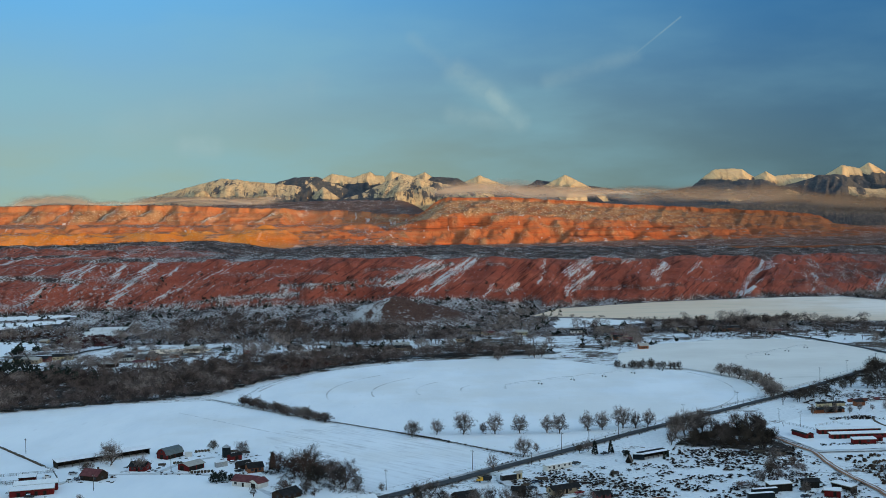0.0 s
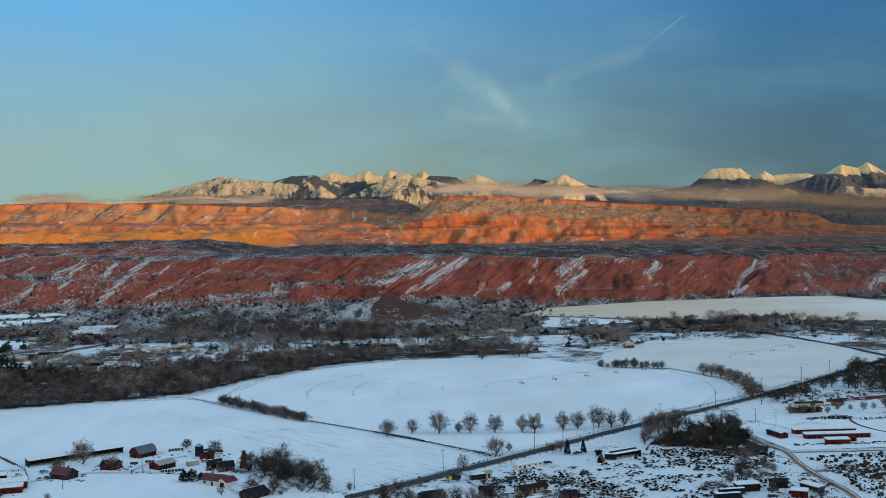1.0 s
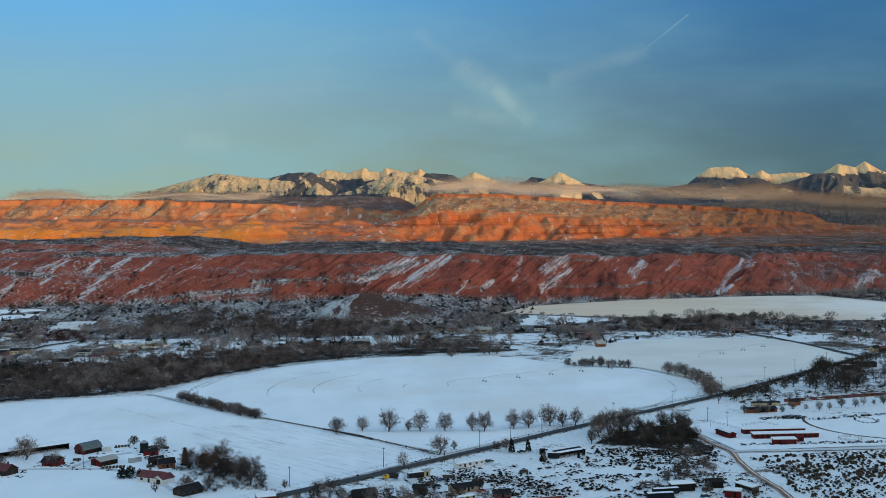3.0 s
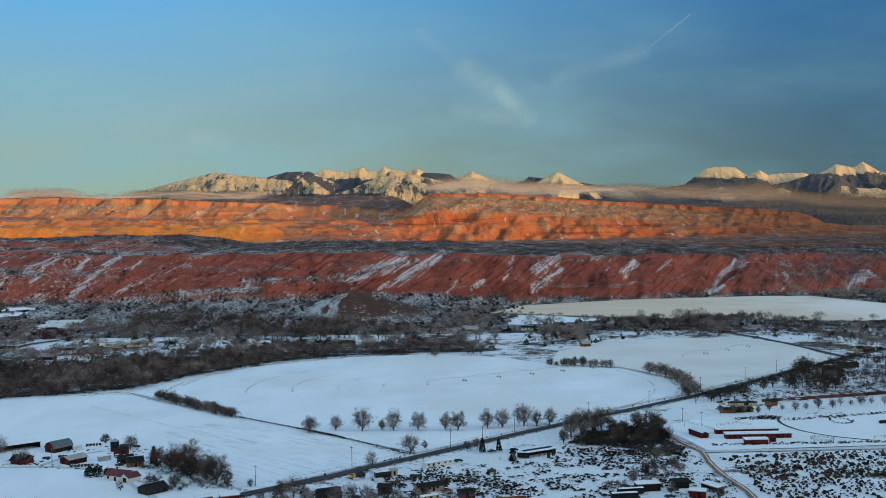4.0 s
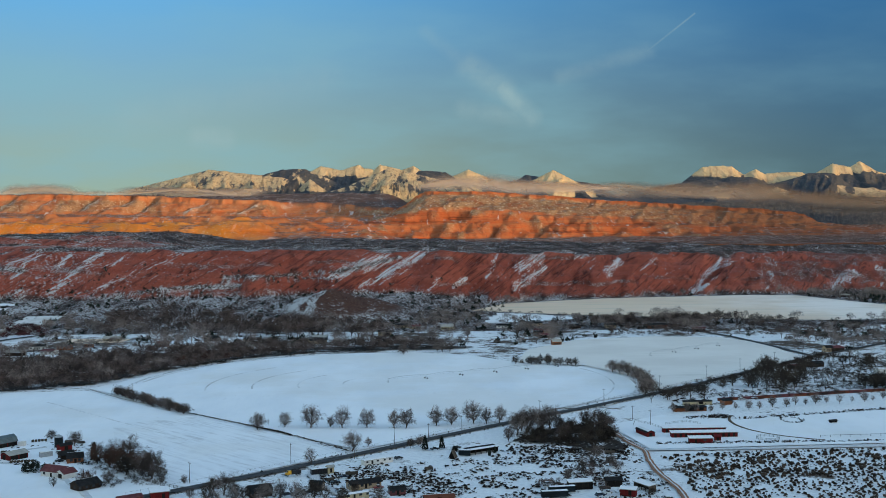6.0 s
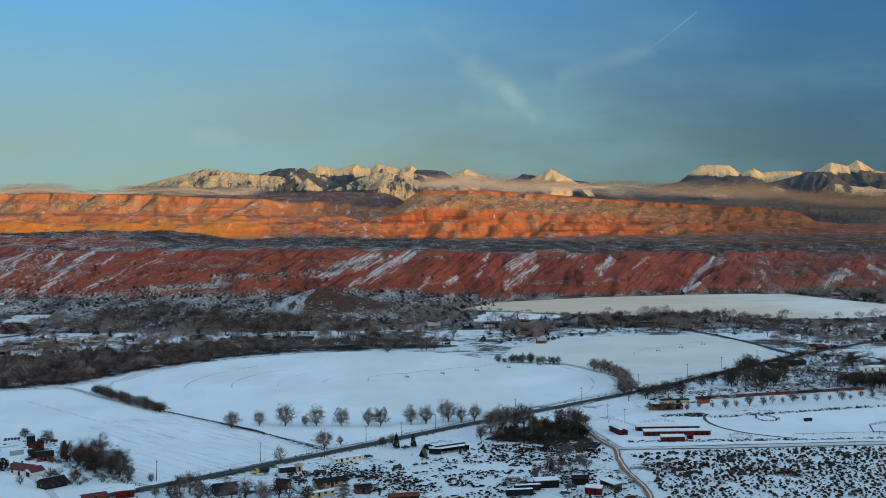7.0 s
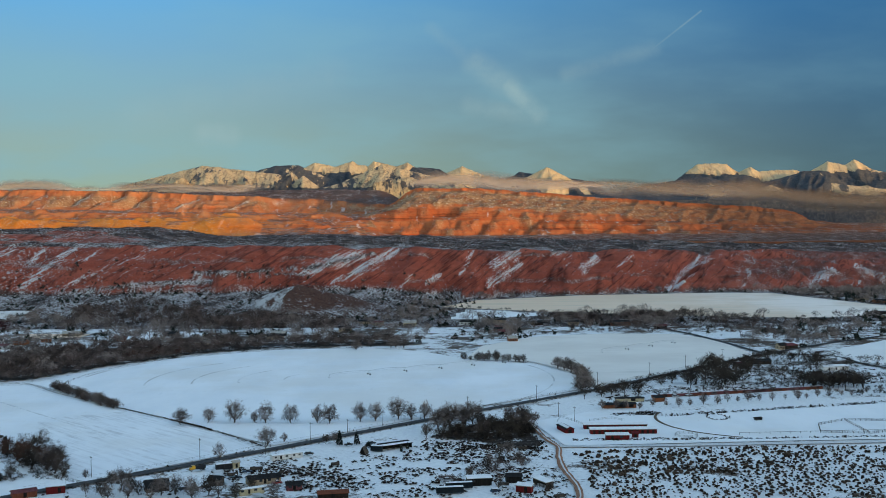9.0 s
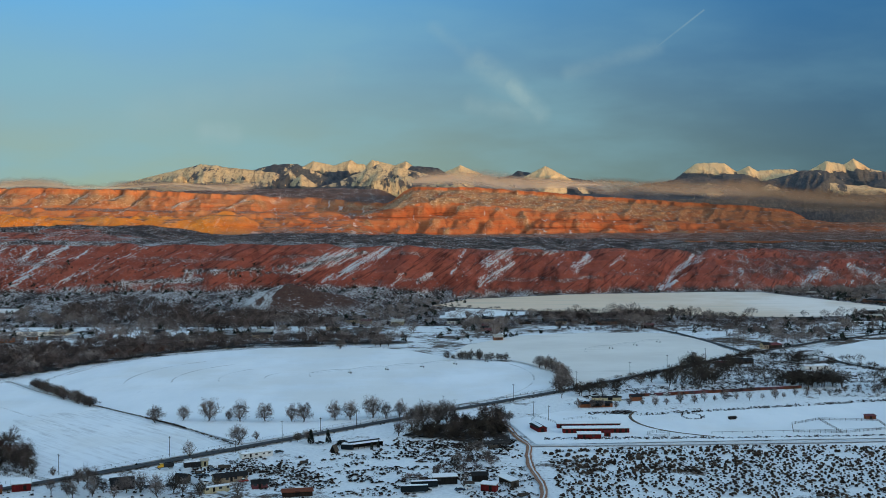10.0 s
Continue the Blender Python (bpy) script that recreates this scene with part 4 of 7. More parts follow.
ribbon("track_8", [(24, 543), (30, 512), (36, 500), (44, 484), (60, 470)], 4.0, TRODDEN, "trodden lane between the roadside homes", 0.42, 0.8, 0.03)


# ---------------------------------------------------------------- low cloud
def paint_cloud(name, shade):
    mat = bpy.data.materials.new(name)
    mat.use_nodes = True
    n = Nodes(mat.node_tree)
    uv = n("ShaderNodeUVMap").outputs[0]
    split = n("ShaderNodeSeparateXYZ", uv)
    where = n("ShaderNodeNewGeometry").outputs["Position"]
    puff = n.noise(n.stretch(where, (1, 1, 2.0)), 0.007, 6, 0.55)
    v = n.math("ABSOLUTE", n.math("SUBTRACT", n.math("MULTIPLY", split.outputs[1], 2.0), 1.0))
    v = n.math("ADD", v, n.math("MULTIPLY", n.math("SUBTRACT", puff, 0.5), 2.0))
    ends = n.math("MULTIPLY", n.ramp(split.outputs[0], 0.0, 0.22), n.ramp(split.outputs[0], 1.0, 0.78))
    dense = n.math("MULTIPLY", n.math("MULTIPLY", n.ramp(v, 0.95, 0.1), ends), n.math("MULTIPLY", n.ramp(puff, 0.2, 0.6, 0.5, 1.0), 0.74))
    body = n("ShaderNodeAddShader", n("ShaderNodeBsdfDiffuse", (0.28 * shade, 0.25 * shade, 0.23 * shade, 1)), n("ShaderNodeBsdfTranslucent", (0.12 * shade, 0.11 * shade, 0.105 * shade, 1)))
    mixed = n("ShaderNodeMixShader", dense, n("ShaderNodeBsdfTransparent"), body)
    n.tree.links.new(mixed.outputs[0], n("ShaderNodeOutputMaterial").inputs[0])
    return mat


# one cloud at three strengths: the weaker light is put into the darker colours
CLOUD, HALF_CLOUD, DIM_CLOUD = paint_cloud("low_cloud", 1.0), paint_cloud("half_lit_cloud", 0.62), paint_cloud("dim_cloud", 0.38)


def cloud_bank(line, thick, depth, layers, label, mat=None):
    """A bank of cloud: several uneven veils behind one another along a line of (x, z)."""
    verts, faces, uvs = [], [], []
    cols, rows = 48, 8
    xs = np.linspace(line[0][0], line[-1][0], cols + 1)
    zs = np.interp(xs, [p[0] for p in line], [p[1] for p in line])
    for k in range(layers):
        y = depth[0] + (depth[1] - depth[0]) * k / max(1, layers - 1)
        first = len(verts)
        for j in range(rows + 1):
            for i in range(cols + 1):
                w = 14 * math.sin(xs[i] / 90 + k * 2.1)
                verts.append((xs[i] + 30 * k, y + w + 25 * math.sin(j / rows * 3.1), zs[i] + thick * (j / rows - 0.5) * 2 * (0.85 + 0.3 * math.sin(xs[i] / 130 + k)) + 9 * math.sin(xs[i] / 83 + 1.7 * k)))
                uvs.append((i / cols, j / rows))
        for j in range(rows):
            for i in range(cols):
                a = first + j * (cols + 1) + i
                faces.append((a, a + 1, a + cols + 2, a + cols + 1))
    me = mesh_of("low_cloud", verts, faces)
    layer = me.uv_layers.new(name="UVMap")
    flat = np.array(uvs, np.float32)[np.array(faces, np.int32).ravel()]
    layer.data.foreach_set("uv", flat.ravel())
    me.materials.append(mat or CLOUD)
    return tagged(new("low_cloud", me), label, "cloud", kind="structure")


cloud_bank([(120, 246), (300, 244), (480, 232), (700, 216)], 30, (3480, 3600), 3, "low tan cloud lying on the mesa top")
cloud_bank([(520, 238), (700, 226), (900, 216), (1200, 202)], 30, (3500, 3640), 3, "low tan cloud along the mesa rim", HALF_CLOUD)
# the dim colour of these two banks also stands for shade at the eastern end
cloud_bank([(950, 214), (1200, 200), (1500, 176), (1800, 158), (2050, 150)], 42, (3520, 3700), 3, "grey cloud hanging before the mountains", DIM_CLOUD)
cloud_bank([(1250, 172), (1500, 160), (1800, 150), (2100, 150)], 30, (3740, 3800), 2, "dim cloud filling the gap behind the mesa", DIM_CLOUD)
cloud_bank([(-1680, 250), (-1450, 256), (-1270, 248)], 24, (3980, 4040), 3, "small tan cloud resting on the mesa")
cloud_bank([(-1300, 252), (-1130, 250), (-900, 246), (-600, 244)], 20, (3960, 4020), 3, "thin tan cloud at the mountain foot")
cloud_bank([(-100, 262), (150, 268), (420, 255)], 30, (4000, 4060), 2, "pale mist below the far peaks")


# ---------------------------------------------------------------- parts and plants
def thing(name, x, y, turn, label, category, group="", z=0.3, scale=1.0):
    ob = new(name)
    ob.empty_display_size = 0.5
    ob.matrix_basis = pose(x, y, z, 0, 0, turn) @ Matrix.Scale(scale, 4)
    return tagged(ob, label, category, group)


def part(name, data, mat, parent, label=""):
    """Links a bmesh or a mesh as one mesh object under a thing or a part."""
    if isinstance(data, bmesh.types.BMesh):
        me = bpy.data.meshes.new(name)
        data.normal_update()
        data.to_mesh(me)
        data.free()
        data = me
    if not data.materials:
        data.materials.append(mat)
    ob = new(name, data)
    ob.parent = parent
    if label:
        ob["label"] = label
    return ob


def tube(p, q, r0, r1, sides):
    """The corners and faces of a tapered stick."""
    p, q = np.array(p, float), np.array(q, float)
    axis = q - p
    axis = axis / (np.linalg.norm(axis) + 1e-9)
    side = np.cross(axis, (0.3, 0.2, 1.0) if abs(axis[2]) < 0.9 else (1.0, 0.1, 0.0))
    side /= np.linalg.norm(side)
    other = np.cross(axis, side)
    a = np.arange(sides) * 2 * math.pi / sides
    ringv = np.cos(a)[:, None] * side + np.sin(a)[:, None] * other
    verts = np.concatenate([p + ringv * r0, q + ringv * r1])
    i = np.arange(sides)
    j = (i + 1) % sides
    tris = np.concatenate([np.stack([i, j, j + sides], 1), np.stack([i, j + sides, i + sides], 1)])
    return verts, tris


def gather(pieces):
    verts, tris, n = [], [], 0
    for v, t in pieces:
        verts.append(v)
        tris.append(t + n)
        n += len(v)
    return np.concatenate(verts), np.concatenate(tris)


def twig_fan(rng, ends, out, count, length, width):
    """Thin three-cornered twigs that spring from the given points."""
    k = len(ends) * count
    base = np.repeat(ends, count, 0) + rng.normal(0, length * 0.25, (k, 3))
    way = np.repeat(out, count, 0) + rng.normal(0, 0.8, (k, 3)) + (0, 0, 0.05)
    way /= np.linalg.norm(way, axis=1)[:, None]
    tip = base + way * (length * rng.uniform(0.5, 1.3, (k, 1)))
    side = np.cross(way, rng.normal(0, 1, (k, 3)))
    side *= width / 2 / (np.linalg.norm(side, axis=1)[:, None] + 1e-9)
    verts = np.stack([base - side, base + side, tip], 1).reshape(-1, 3)
    return verts, np.arange(k * 3).reshape(-1, 3)


def bare_tree(seed, high=12.0, wide=0.40, ends=90, twigs=14, thick=0.085, fork=0.09, heart=0.47):
    """A leafless tree: trunk, limbs and boughs in one mesh, its crown of twigs in another."""
    rng = np.random.default_rng(seed)
    sticks = []
    top = np.array((rng.normal(0, 0.3), rng.normal(0, 0.3), high * fork))
    sticks.append(tube((0, 0, -0.4), top, 0.030 * high, 0.024 * high, 7))
    limbs = []
    count = rng.integers(5, 7)
    for i in range(count):
        a = 2 * math.pi * (i + rng.uniform(-0.3, 0.3)) / count
        lean = rng.uniform(0.25, 0.75) if i else 0.05
        reach = high * rng.uniform(0.45, 0.62)
        mid = top + reach * 0.5 * np.array((math.cos(a) * lean, math.sin(a) * lean, 0.85))
        tip = mid + reach * 0.55 * np.array((math.cos(a + 0.3) * lean * 1.2, math.sin(a + 0.3) * lean * 1.2, 0.75))
        sticks.append(tube(top, mid, 0.019 * high, 0.012 * high, 5))
        sticks.append(tube(mid, tip, 0.012 * high, 0.004 * high, 5))
        limbs += [top + (mid - top) * s for s in (0.6, 0.9)] + [mid + (tip - mid) * s for s in (0.3, 0.6, 0.9)]
    limbs = np.array(limbs)
    way = rng.normal(0, 1, (ends, 3))
    way /= np.linalg.norm(way, axis=1)[:, None]
    lumps = 0.80 + 0.35 * np.sin(way[:, 0] * 5 + seed) * np.sin(way[:, 2] * 4 + seed * 2)
    centre = np.array((0, 0, high * heart))
    points = centre + way * (rng.uniform(0.2, 1.0, ends) ** 0.6 * lumps)[:, None] * np.array((wide * high, wide * high, high * 0.46)) * np.where(way[:, 2:] < 0, (1.12, 1.12, 0.9), (1.0, 1.0, 1.0))
    for p in points:
        near = limbs[np.argmin(np.linalg.norm(limbs - p, axis=1) + (limbs[:, 2] > p[2]) * 2)]
        sticks.append(tube(near, p, 0.006 * high, 0.0025 * high, 3))
    out = points - centre
    out /= np.linalg.norm(out, axis=1)[:, None]
    crown = twig_fan(rng, points, out, twigs, high * 0.105, thick)
    trunk = mesh_of("trunk", *gather(sticks))
    return trunk, mesh_of("crown", *crown)


def shrub_arrays(seed, high, wide, ends, twigs, thick, length=0.3, low=0.05):
    """Twigs of a bush that springs from the ground, as arrays."""
    rng = np.random.default_rng(seed)
    way = rng.normal(0, 1, (ends, 3))
    way[:, 2] = np.abs(way[:, 2])
    way /= np.linalg.norm(way, axis=1)[:, None]
    lump = 0.75 + 0.35 * np.sin(way[:, 0] * 4 + seed * 1.3)
    points = way * (rng.uniform(0.3, 1, ends) ** 0.5 * lump)[:, None] * np.array((wide, wide, high * 0.85)) + (0, 0, low * high)
    return twig_fan(rng, points, way, twigs, high * length, thick)


def conifer(seed, high=9.0, wide=0.22, tiers=13):
    """A dark evergreen: trunk, and drooping sprays in tiers."""
    rng = np.random.default_rng(seed)
    trunk = mesh_of("trunk", *tube((0, 0, -0.3), (0, 0, high * 0.97), 0.02 * high, 0.003 * high, 6))
    pieces = []
    for k in range(tiers):
        f = k / (tiers - 1)
        z, r = high * (0.08 + 0.9 * f), high * wide * (1 - f) ** 0.8 + 0.15
        m = int(9 + 10 * (1 - f))
        a = rng.uniform(0, 2 * math.pi, m)
        ends = np.stack([np.cos(a) * r * 0.6, np.sin(a) * r * 0.6, np.full(m, z) + rng.normal(0, 0.25, m)], 1)
        out = np.stack([np.cos(a), np.sin(a), np.full(m, -0.3)], 1)
        pieces.append(twig_fan(rng, ends, out, 6, high * 0.10, 0.5))
    return trunk, mesh_of("crown", *gather(pieces))


def scatter(name, templates, places, sizes, mat, label, seed=1, category="", base=None):
    """Many small plants in one mesh of kind stuff: turned and scaled copies of a few shapes."""
    rng = np.random.default_rng(seed)
    places, sizes = np.asarray(places, float), np.asarray(sizes, float)
    pick = rng.integers(0, len(templates), len(places))
    verts, tris, n = [], [], 0
    for k, (tv, tt) in enumerate(templates):
        mine = np.nonzero(pick == k)[0]
        if not len(mine):
            continue
        a = rng.uniform(0, 2 * math.pi, len(mine))
        c, s = np.cos(a)[:, None], np.sin(a)[:, None]
        size = sizes[mine][:, None] * rng.uniform(0.85, 1.15, (len(mine), 1))
        x = (tv[None, :, 0] * c - tv[None, :, 1] * s) * size + places[mine, 0][:, None]
        y = (tv[None, :, 0] * s + tv[None, :, 1] * c) * size + places[mine, 1][:, None]
        z = tv[None, :, 2] * size + places[mine, 2][:, None]
        verts.append(np.stack([x, y, z], 2).reshape(-1, 3))
        tris.append((tt[None] + (np.arange(len(mine)) * len(tv))[:, None, None]).reshape(-1, 3) + n)
        n += len(mine) * len(tv)
    me = mesh_of(name, np.concatenate(verts), np.concatenate(tris))
    me.materials.append(mat)
    return tagged(new(name, me), label, category or name.split("_")[-1], kind="stuff")


def inside(px, py, outline):
    hit = np.zeros(len(px), bool)
    for (x0, y0), (x1, y1) in zip(outline, outline[1:] + outline[:1]):
        if y0 != y1:
            hit ^= ((y0 > py) != (y1 > py)) & (px < (x1 - x0) * (py - y0) / (y1 - y0) + x0)
    return hit


def spread(outline, count, seed, clump=0.0, size=25.0):
    """Places within an outline; clump gathers them where a noise is high."""
    rng = np.random.default_rng(seed)
    xs, ys = [p[0] for p in outline], [p[1] for p in outline]
    px, py = rng.uniform(min(xs), max(xs), count * 8), rng.uniform(min(ys), max(ys), count * 8)
    keep = inside(px, py, outline)
    if clump:
        keep &= fbm(px / size, py / size, 3, seed) > clump + rng.uniform(-0.08, 0.08, len(px))
    px, py = px[keep][:count], py[keep][:count]
    return np.stack([px, py, np.full(len(px), 0.1)], 1)


def clear_of(places, outlines):
    """The places that lie in none of the outlines."""
    keep = np.ones(len(places), bool)
    for o in outlines:
        keep &= ~inside(places[:, 0], places[:, 1], o)
    return places[keep]


TREES = [bare_tree(s, 12.0, w, e, 17, t) for s, w, e, t in ((1, 0.44, 260, 0.050), (2, 0.40, 240, 0.050), (3, 0.50, 270, 0.052), (4, 0.36, 220, 0.050), (5, 0.43, 250, 0.050), (6, 0.38, 130, 0.045))]
FULL_TREES = [bare_tree(s, 12.0, w, 260, 17, 0.060) for s, w in ((11, 0.50), (12, 0.58), (13, 0.46))]
HEDGE_TREES = [bare_tree(s, 12.0, w, 250, 17, 0.070, 0.04, 0.40) for s, w in ((14, 0.66), (15, 0.58))]


def round_evergreen(seed, high=9.0):
    """A broad dark juniper with foliage down to the ground."""
    sticks = [tube((0, 0, -0.3), (0, 0, high * 0.6), 0.28, 0.1, 6)] + [tube((0, 0, high * 0.2), (high * 0.3 * math.cos(a), high * 0.3 * math.sin(a), high * 0.5), 0.12, 0.04, 4) for a in (0.3, 1.8, 3.1, 4.6)]
    crown = shrub_arrays(seed, high * 0.95, high * 0.52, 300, 8, 0.30, 0.12, 0.10)
    return mesh_of("trunk", *gather(sticks)), mesh_of("crown", *crown)


CONIFERS = [conifer(21), conifer(22, 9.0, 0.30), round_evergreen(23)]


def plant(name, kind, x, y, high, mat, label, category, group="", turn=None, bark=None):
    trunk, crown = kind
    ref = 9.0 if kind in CONIFERS else 12.0
    ob = thing(name, x, y, random.uniform(0, 360) if turn is None else turn, label, category, group, 0.2, high / ref)
    for piece, m, n in ((trunk, bark or BARK, "trunk"), (crown, mat, "crown")):
        if piece.materials and piece.materials[0] != m:
            key = piece.name + m.name
            if key not in RECOLOURED:
                RECOLOURED[key] = piece.copy()
                RECOLOURED[key].materials.clear()
            piece = RECOLOURED[key]
        part(n, piece, m, ob)
    return ob


TWIGS_BROWN = foliage("brown_thicket_twigs", (0.038, 0.028, 0.027), (0.100, 0.075, 0.069))
TWIGS_MAROON = foliage("dark_maroon_twigs", (0.026, 0.010, 0.011), (0.062, 0.024, 0.024))
RECOLOURED = {}
random.seed(5)
ROW = ((-19, 634, 11.0, 2), (-5, 643, 9.5, 0), (11, 640, 14.5, 0), (23, 641, 7.5, 3), (30, 639, 13, 1), (45, 639, 12, 4), (61, 638, 11.5, 3), (68, 637, 12.5, 4),
       (86, 643, 12, 1), (95, 644, 12, 4), (108, 649, 14.5, 0), (116, 650, 10, 3), (124, 652, 11, 1), (42, 575, 11, 2), (50, 585, 5.5, 3))
for x, y, h, k in ROW:
    plant("cottonwood_tree", TREES[k], x, y, h * 1.08, TWIGS, "bare cottonwood tree in a row beside the snowy field", "tree", "row of bare trees")
for i in range(44):
    f = random.random()
    x, y = 128 + 60 * f + random.uniform(-7, 7), 584 + 48 * random.random() + 10 * f
    plant("cottonwood_tree", random.choice(TREES[:5] + FULL_TREES[:1] + HEDGE_TREES[:1]), x, y, 2.5 + 9.0 * random.random() ** 1.7, random.choice((TWIGS_DARK, TWIGS_DARK, TWIGS_BROWN)), "dark bare cottonwood in a thicket by the road", "tree", "roadside thicket")
for i in range(8):
    x, y = 174 + random.uniform(-5, 12), 575 + 55 * random.random()
    plant("cottonwood_tree", random.choice(FULL_TREES), x, y, random.uniform(4, 9), TWIGS_DARK, "dark bare cottonwood in a thicket by the road", "tree", "roadside thicket")
for x, y, h, k in ((133, 616, 15, 0), (140, 621, 17, 2), (147, 628, 16, 4), (136, 628, 14, 1), (153, 634, 16, 0), (158, 616, 10, 2), (180, 612, 11, 1), (183, 624, 14, 3), (186, 604, 9, 5), (181, 634, 13, 4), (175, 642, 11, 0)):
    plant("cottonwood_tree", TREES[k], x, y, h, TWIGS if x < 155 else TWIGS_BROWN, "tall bare cottonwood above a roadside thicket", "tree", "tall thicket trees")
for x, y, h in ((224, 866, 12), (228, 856, 12), (232, 845, 13), (235, 832, 12), (236, 818, 13), (236, 803, 13), (236, 788, 14), (234, 772, 14), (231, 757, 13), (228, 744, 12), (237, 760, 11)):
    plant("cottonwood_tree", random.choice(FULL_TREES), x, y, h, random.choice((TWIGS, TWIGS_BROWN)), "bare cottonwood in a curved windbreak", "tree", "curved windbreak")
for i in range(13):
    f = i / 12
    plant("cottonwood_tree", random.choice(TREES[:5]), 150 + 48 * f + random.uniform(-2, 2), 919 - 12 * f, random.uniform(7, 11) if i != 1 else 5, TWIGS_DARK, "small bare tree between two snowy fields", "tree", "hedge between fields")
for i in range(24):
    f = i / 23
    plant("hedge_tree", random.choice(HEDGE_TREES), -147 + 70 * f + random.uniform(-2, 2), 772 - 81 * f + random.uniform(-2, 2), random.uniform(6.0, 10), random.choice((TWIGS, TWIGS_BROWN, TWIGS_BROWN)), "low bushy bare tree along a field ditch", "tree", "ditch hedge")
# round the farm
for x, y, h, k, m in ((-181, 575, 15, TREES[2], TWIGS), (-160, 560, 9, FULL_TREES[1], TWIGS), (-186, 553, 9, TREES[2], TWIGS), (-133, 611, 7, FULL_TREES[0], TWIGS_DARK), (-113, 592, 10, TREES[0], TWIGS),
                      (-86, 549, 13, FULL_TREES[0], TWIGS_RUST), (-80, 552, 10, TREES[1], TWIGS_DARK), (-70, 547, 16, FULL_TREES[1], TWIGS_DARK), (-75, 538, 13, FULL_TREES[2], TWIGS_RUST), (-63, 523, 12, FULL_TREES[0], TWIGS_DARK), (-54, 520, 12, FULL_TREES[1], TWIGS_BROWN), (-68, 530, 14, FULL_TREES[1], TWIGS_RUST), (-62, 533, 11, FULL_TREES[2], TWIGS_RUST),
                      (-57, 540, 10, TREES[4], TWIGS_DARK), (-48, 513, 16, FULL_TREES[2], TWIGS_BROWN), (-42, 508, 9, TREES[1], TWIGS_DARK), (-99, 554, 6, FULL_TREES[2], TWIGS_DARK), (-76, 503, 9, FULL_TREES[1], TWIGS_RUST),
                      (-66, 505, 8, FULL_TREES[0], TWIGS_DARK), (-90, 500, 6, TREES[5], TWIGS_DARK), (-170, 495, 5, TREES[3], TWIGS)):
    plant("farmyard_tree", k, x, y, h, m, "bare tree with dry brown twigs near the farm", "tree", "farmyard trees")
for x, y, h, k in ((-113, 531, 8, 2), (-106, 533, 5, 2), (-90, 556, 9, 0), (81, 577, 7, 1), (90, 579, 6.5, 1), (97, 570, 4, 2), (115, 560, 4, 0), (118, 566, 3.5, 1)):
    plant("juniper_tree", CONIFERS[k], x, y, h, NEEDLES, "dark green juniper standing in the snow", "tree", "junipers")
LOT_TREES = [(160, 530, 7, 5), (165, 540, 9, 5), (170, 550, 8, 2), (158, 520, 7, 4), (174, 535, 7, 0), (163, 482, 7, 5), (150, 505, 6, 3), (14, 474, 10, 0), (48, 468, 8, 1), (-12, 473, 9, 4), (30, 467, 9, 2), (64, 470, 8, 5), (1, 468, 9, 3), (52, 484, 6, 4)]
# along the near edge of the road
for x, y, h, k in ((24, 543, 10, 5), (-7, 484, 11, 2), (-13, 490, 8, 4), (-1, 480, 8, 1), (-30, 504, 5, 3), (20, 475, 10, 3), (27, 474, 10, 5), (35, 474, 10, 1), (40, 470, 9, 5), (4, 474, 7, 4), (-20, 476, 6, 2), (-7, 466, 8, 0), (12, 463, 7, 5), (78, 584, 7, 2), (73, 581, 6, 4),
                   *LOT_TREES):
    plant("roadside_tree", TREES[k], x, y, h, TWIGS if k in (5, 3, 0, 2) else TWIGS_DARK, "thin bare tree beside the road", "tree", "roadside trees")
for x, y, h in ((345, 858, 16), (336, 842, 14), (327, 830, 9), (352, 866, 12), (394, 905, 9), (404, 915, 8), (434, 885, 12), (440, 892, 11), (300, 790, 10), (290, 778, 8), (311, 786, 11), (270, 756, 9), (258, 748, 11), (249, 738, 10), (241, 730, 9),
                (395, 765, 14), (402, 770, 15), (409, 766, 14), (416, 772, 12), (424, 768, 11), (404, 758, 12), (455, 745, 13), (463, 752, 14), (472, 748, 12), (380, 870, 10), (370, 850, 9), (420, 900, 10)):
    plant("cottonwood_tree", random.choice(FULL_TREES), x, y, h, TWIGS_DARK, "dark bare cottonwood by the far stretch of road", "tree", "far roadside trees")
for i in range(34):
    x = 236 + 8.2 * i + random.uniform(-2, 2)
    plant("young_tree", random.choice((TREES[3], TREES[5], TREES[1])), x, 681 + 0.30 * (x - 236) + random.uniform(-6, 4), random.uniform(4, 8), TWIGS, "young bare tree in a line behind the paddock", "tree", "paddock tree line")
for x, y, h in ((49, 992, 12), (85, 1012, 12), (92, 1016, 11), (80, 1016, 10), (60, 1024, 9)):
    plant("cottonwood_tree", random.choice(FULL_TREES), x, y, h, TWIGS, "bare cottonwood at the far edge of the round field", "tree", "far field trees")

